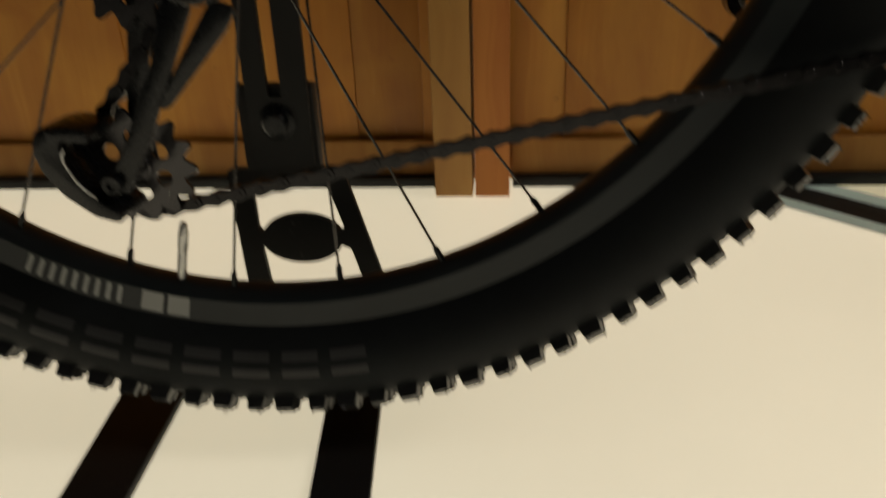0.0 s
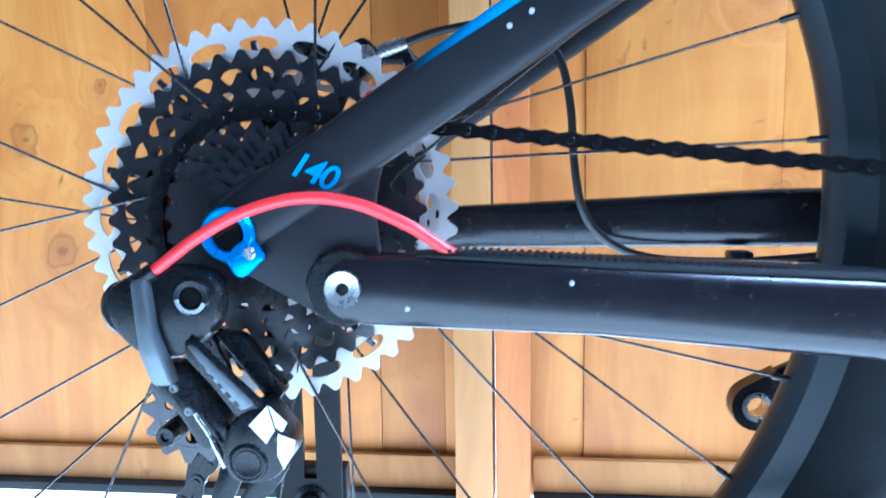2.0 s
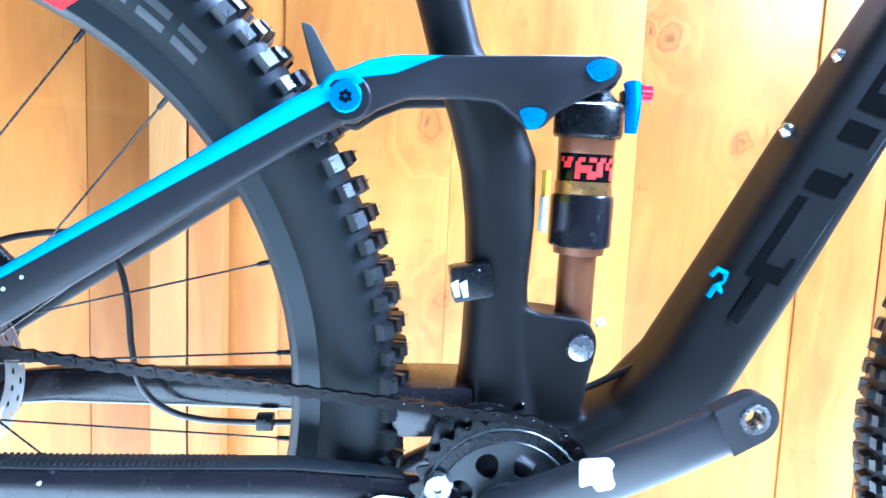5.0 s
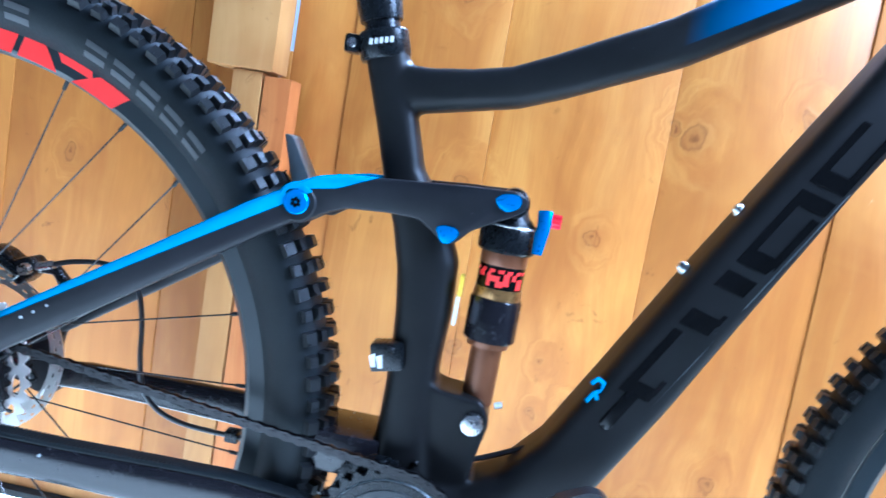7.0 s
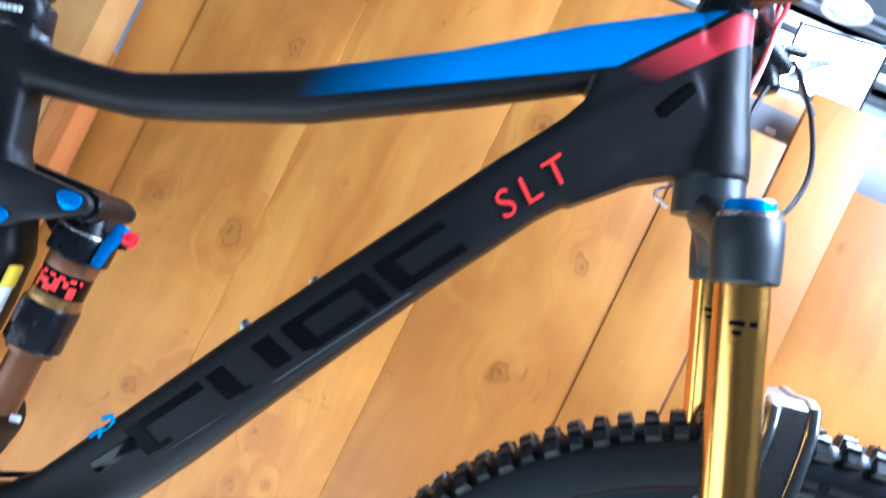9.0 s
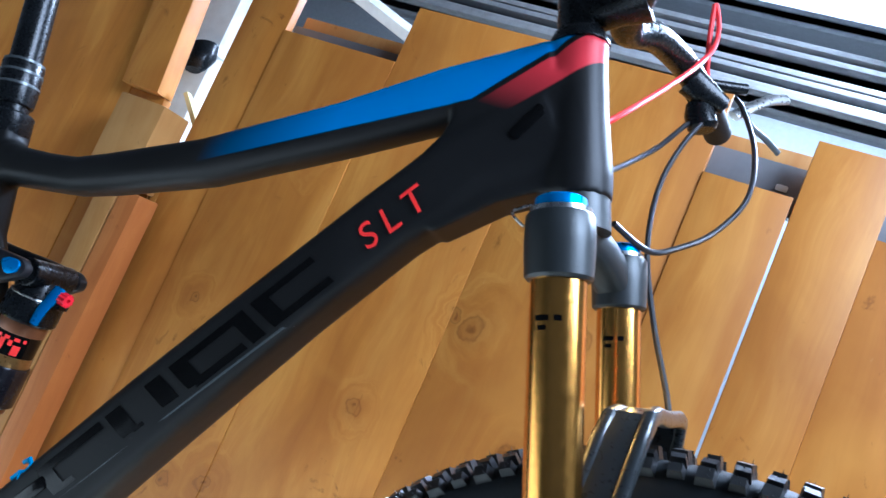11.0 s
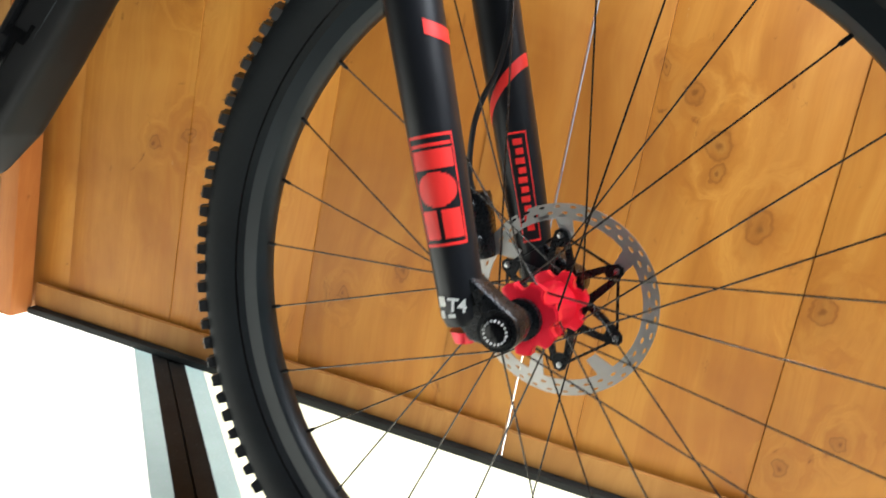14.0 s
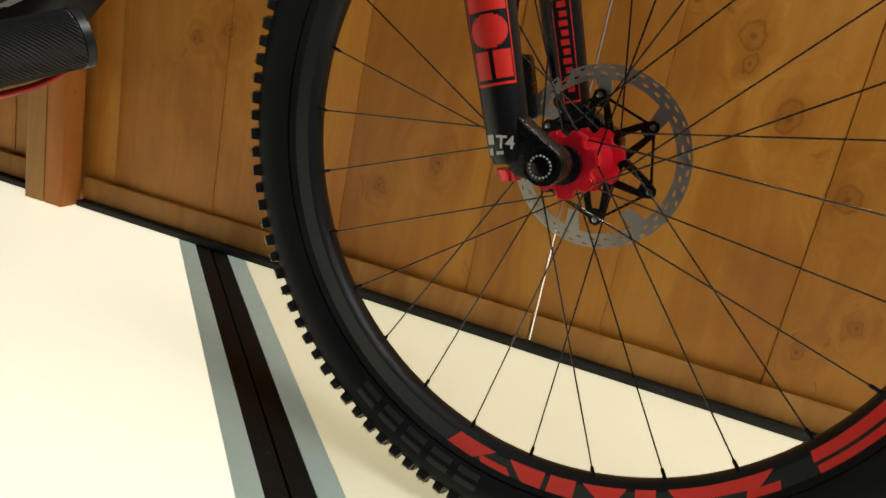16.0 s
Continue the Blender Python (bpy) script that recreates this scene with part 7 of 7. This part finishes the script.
def build_rear_brake():
    b = bmesh.new()
    plate(b, rounded([(-0.010, 0.513), (-0.001, 0.519), (0.013, 0.516), (0.026, 0.508), (0.040, 0.5145), (0.048, 0.508), (0.048, 0.498), (0.034, 0.484), (0.027, 0.486), (0.025, 0.495), (0.001, 0.502), (-0.009, 0.503)], 0.003), 0.046, 0.072, 0.0025)
    sweep(b, [(-0.006, 0.0445, 0.5155), (0.000, 0.0430, 0.5110), (0.006, 0.0430, 0.5060)], [(0.006, 0.008), (0.008, 0.010), (0.006, 0.008)], 14)
    sweep(b, [(0.008, 0.0440, 0.5110), (0.024, 0.0430, 0.5020), (0.036, 0.0440, 0.4960)], [(0.005, 0.006), (0.006, 0.009), (0.005, 0.007)], 14)
    cal = part("rear_caliper", b, M_BLACK_ALLOY, bike, "black rear brake caliper on the stay")
    part("caliper_bolt", lathe(bmesh.new(), [(0.0022, 0.0405), (0.0025, 0.0390), (0.0055, 0.0388), (0.006, 0.041), (0.006, 0.046)], 20, at=(0.042, 0, 0.5025)), M_STEEL, cal)
    part("pad_pin", sweep(bmesh.new(), [(0.029, 0.0425, 0.488), (0.040, 0.0425, 0.499)], 0.0022, 10), M_STEEL, cal)
    part("hose_fitting", sweep(bmesh.new(), [(0.046, 0.052, 0.5045), (0.050, 0.052, 0.5055), (0.050, 0.052, 0.5056), (0.066, 0.052, 0.5105)], [0.0075, 0.0075, 0.009, 0.0085], 14), M_STEEL, cal, "bright steel hose fitting")
    part("caliper_mount", sweep(bmesh.new(), [(0.046, 0.058, 0.503), (0.064, 0.060, 0.5035), (0.072, 0.063, 0.492), (0.079, 0.066, 0.478), (0.092, 0.072, 0.462)], [(0.012, 0.010), (0.013, 0.012), (0.014, 0.013), (0.014, 0.014), (0.014, 0.02)], 14), M_BLACK_ALLOY, cal)
    cable("rear_brake_hose", [(0.066, 0.052, 0.5105), (0.085, 0.052, 0.5165), (0.115, 0.052, 0.5205), (0.140, 0.05, 0.517), (0.158, 0.046, 0.500), (0.1655, 0.045, 0.470), (0.168, 0.045, 0.435), (0.174, 0.046, 0.405), (0.190, 0.048, 0.386), (0.216, 0.05, 0.376), (0.26, 0.05, 0.3735), (0.302, 0.046, 0.376), (0.36, 0.03, 0.386), (0.42, 0.0, 0.400)], 0.0026, M_HOSE, bike, "black rear brake hose sagging along the chain stay", 12)
    cable("shift_cable", [(0.40, 0.0, 0.402), (0.47, 0.002, 0.4085), (0.505, 0.003, 0.4175), (0.535, 0.004, 0.4305), (0.56, 0.0, 0.445)], 0.0026, M_HOSE, bike)
    part("hose_clip", box(bmesh.new(), (0.262, 0.044, 0.368), (0.276, 0.058, 0.380), 0.002), M_BLACK_ALLOY, bike)
    # flap of the rear guard between tyre and seat tube
    b = plate(bmesh.new(), rounded([(0.296, 0.676), (0.304, 0.674), (0.328, 0.632), (0.318, 0.628), (0.308, 0.634)], 0.003), -0.006, 0.022, 0.001)
    part("tyre_guard", b, M_GREY_ALLOY, bike, "small grey guard flap behind the link")


build_floor()
build_hall()
build_wall()
build_posts()
build_stand()
build_near_grip()
build_wheels()
build_frame()
build_rear_end()
build_shock()
build_cassette()
build_chain()
build_crank()
build_derailleur()
build_fork()
build_rear_brake()
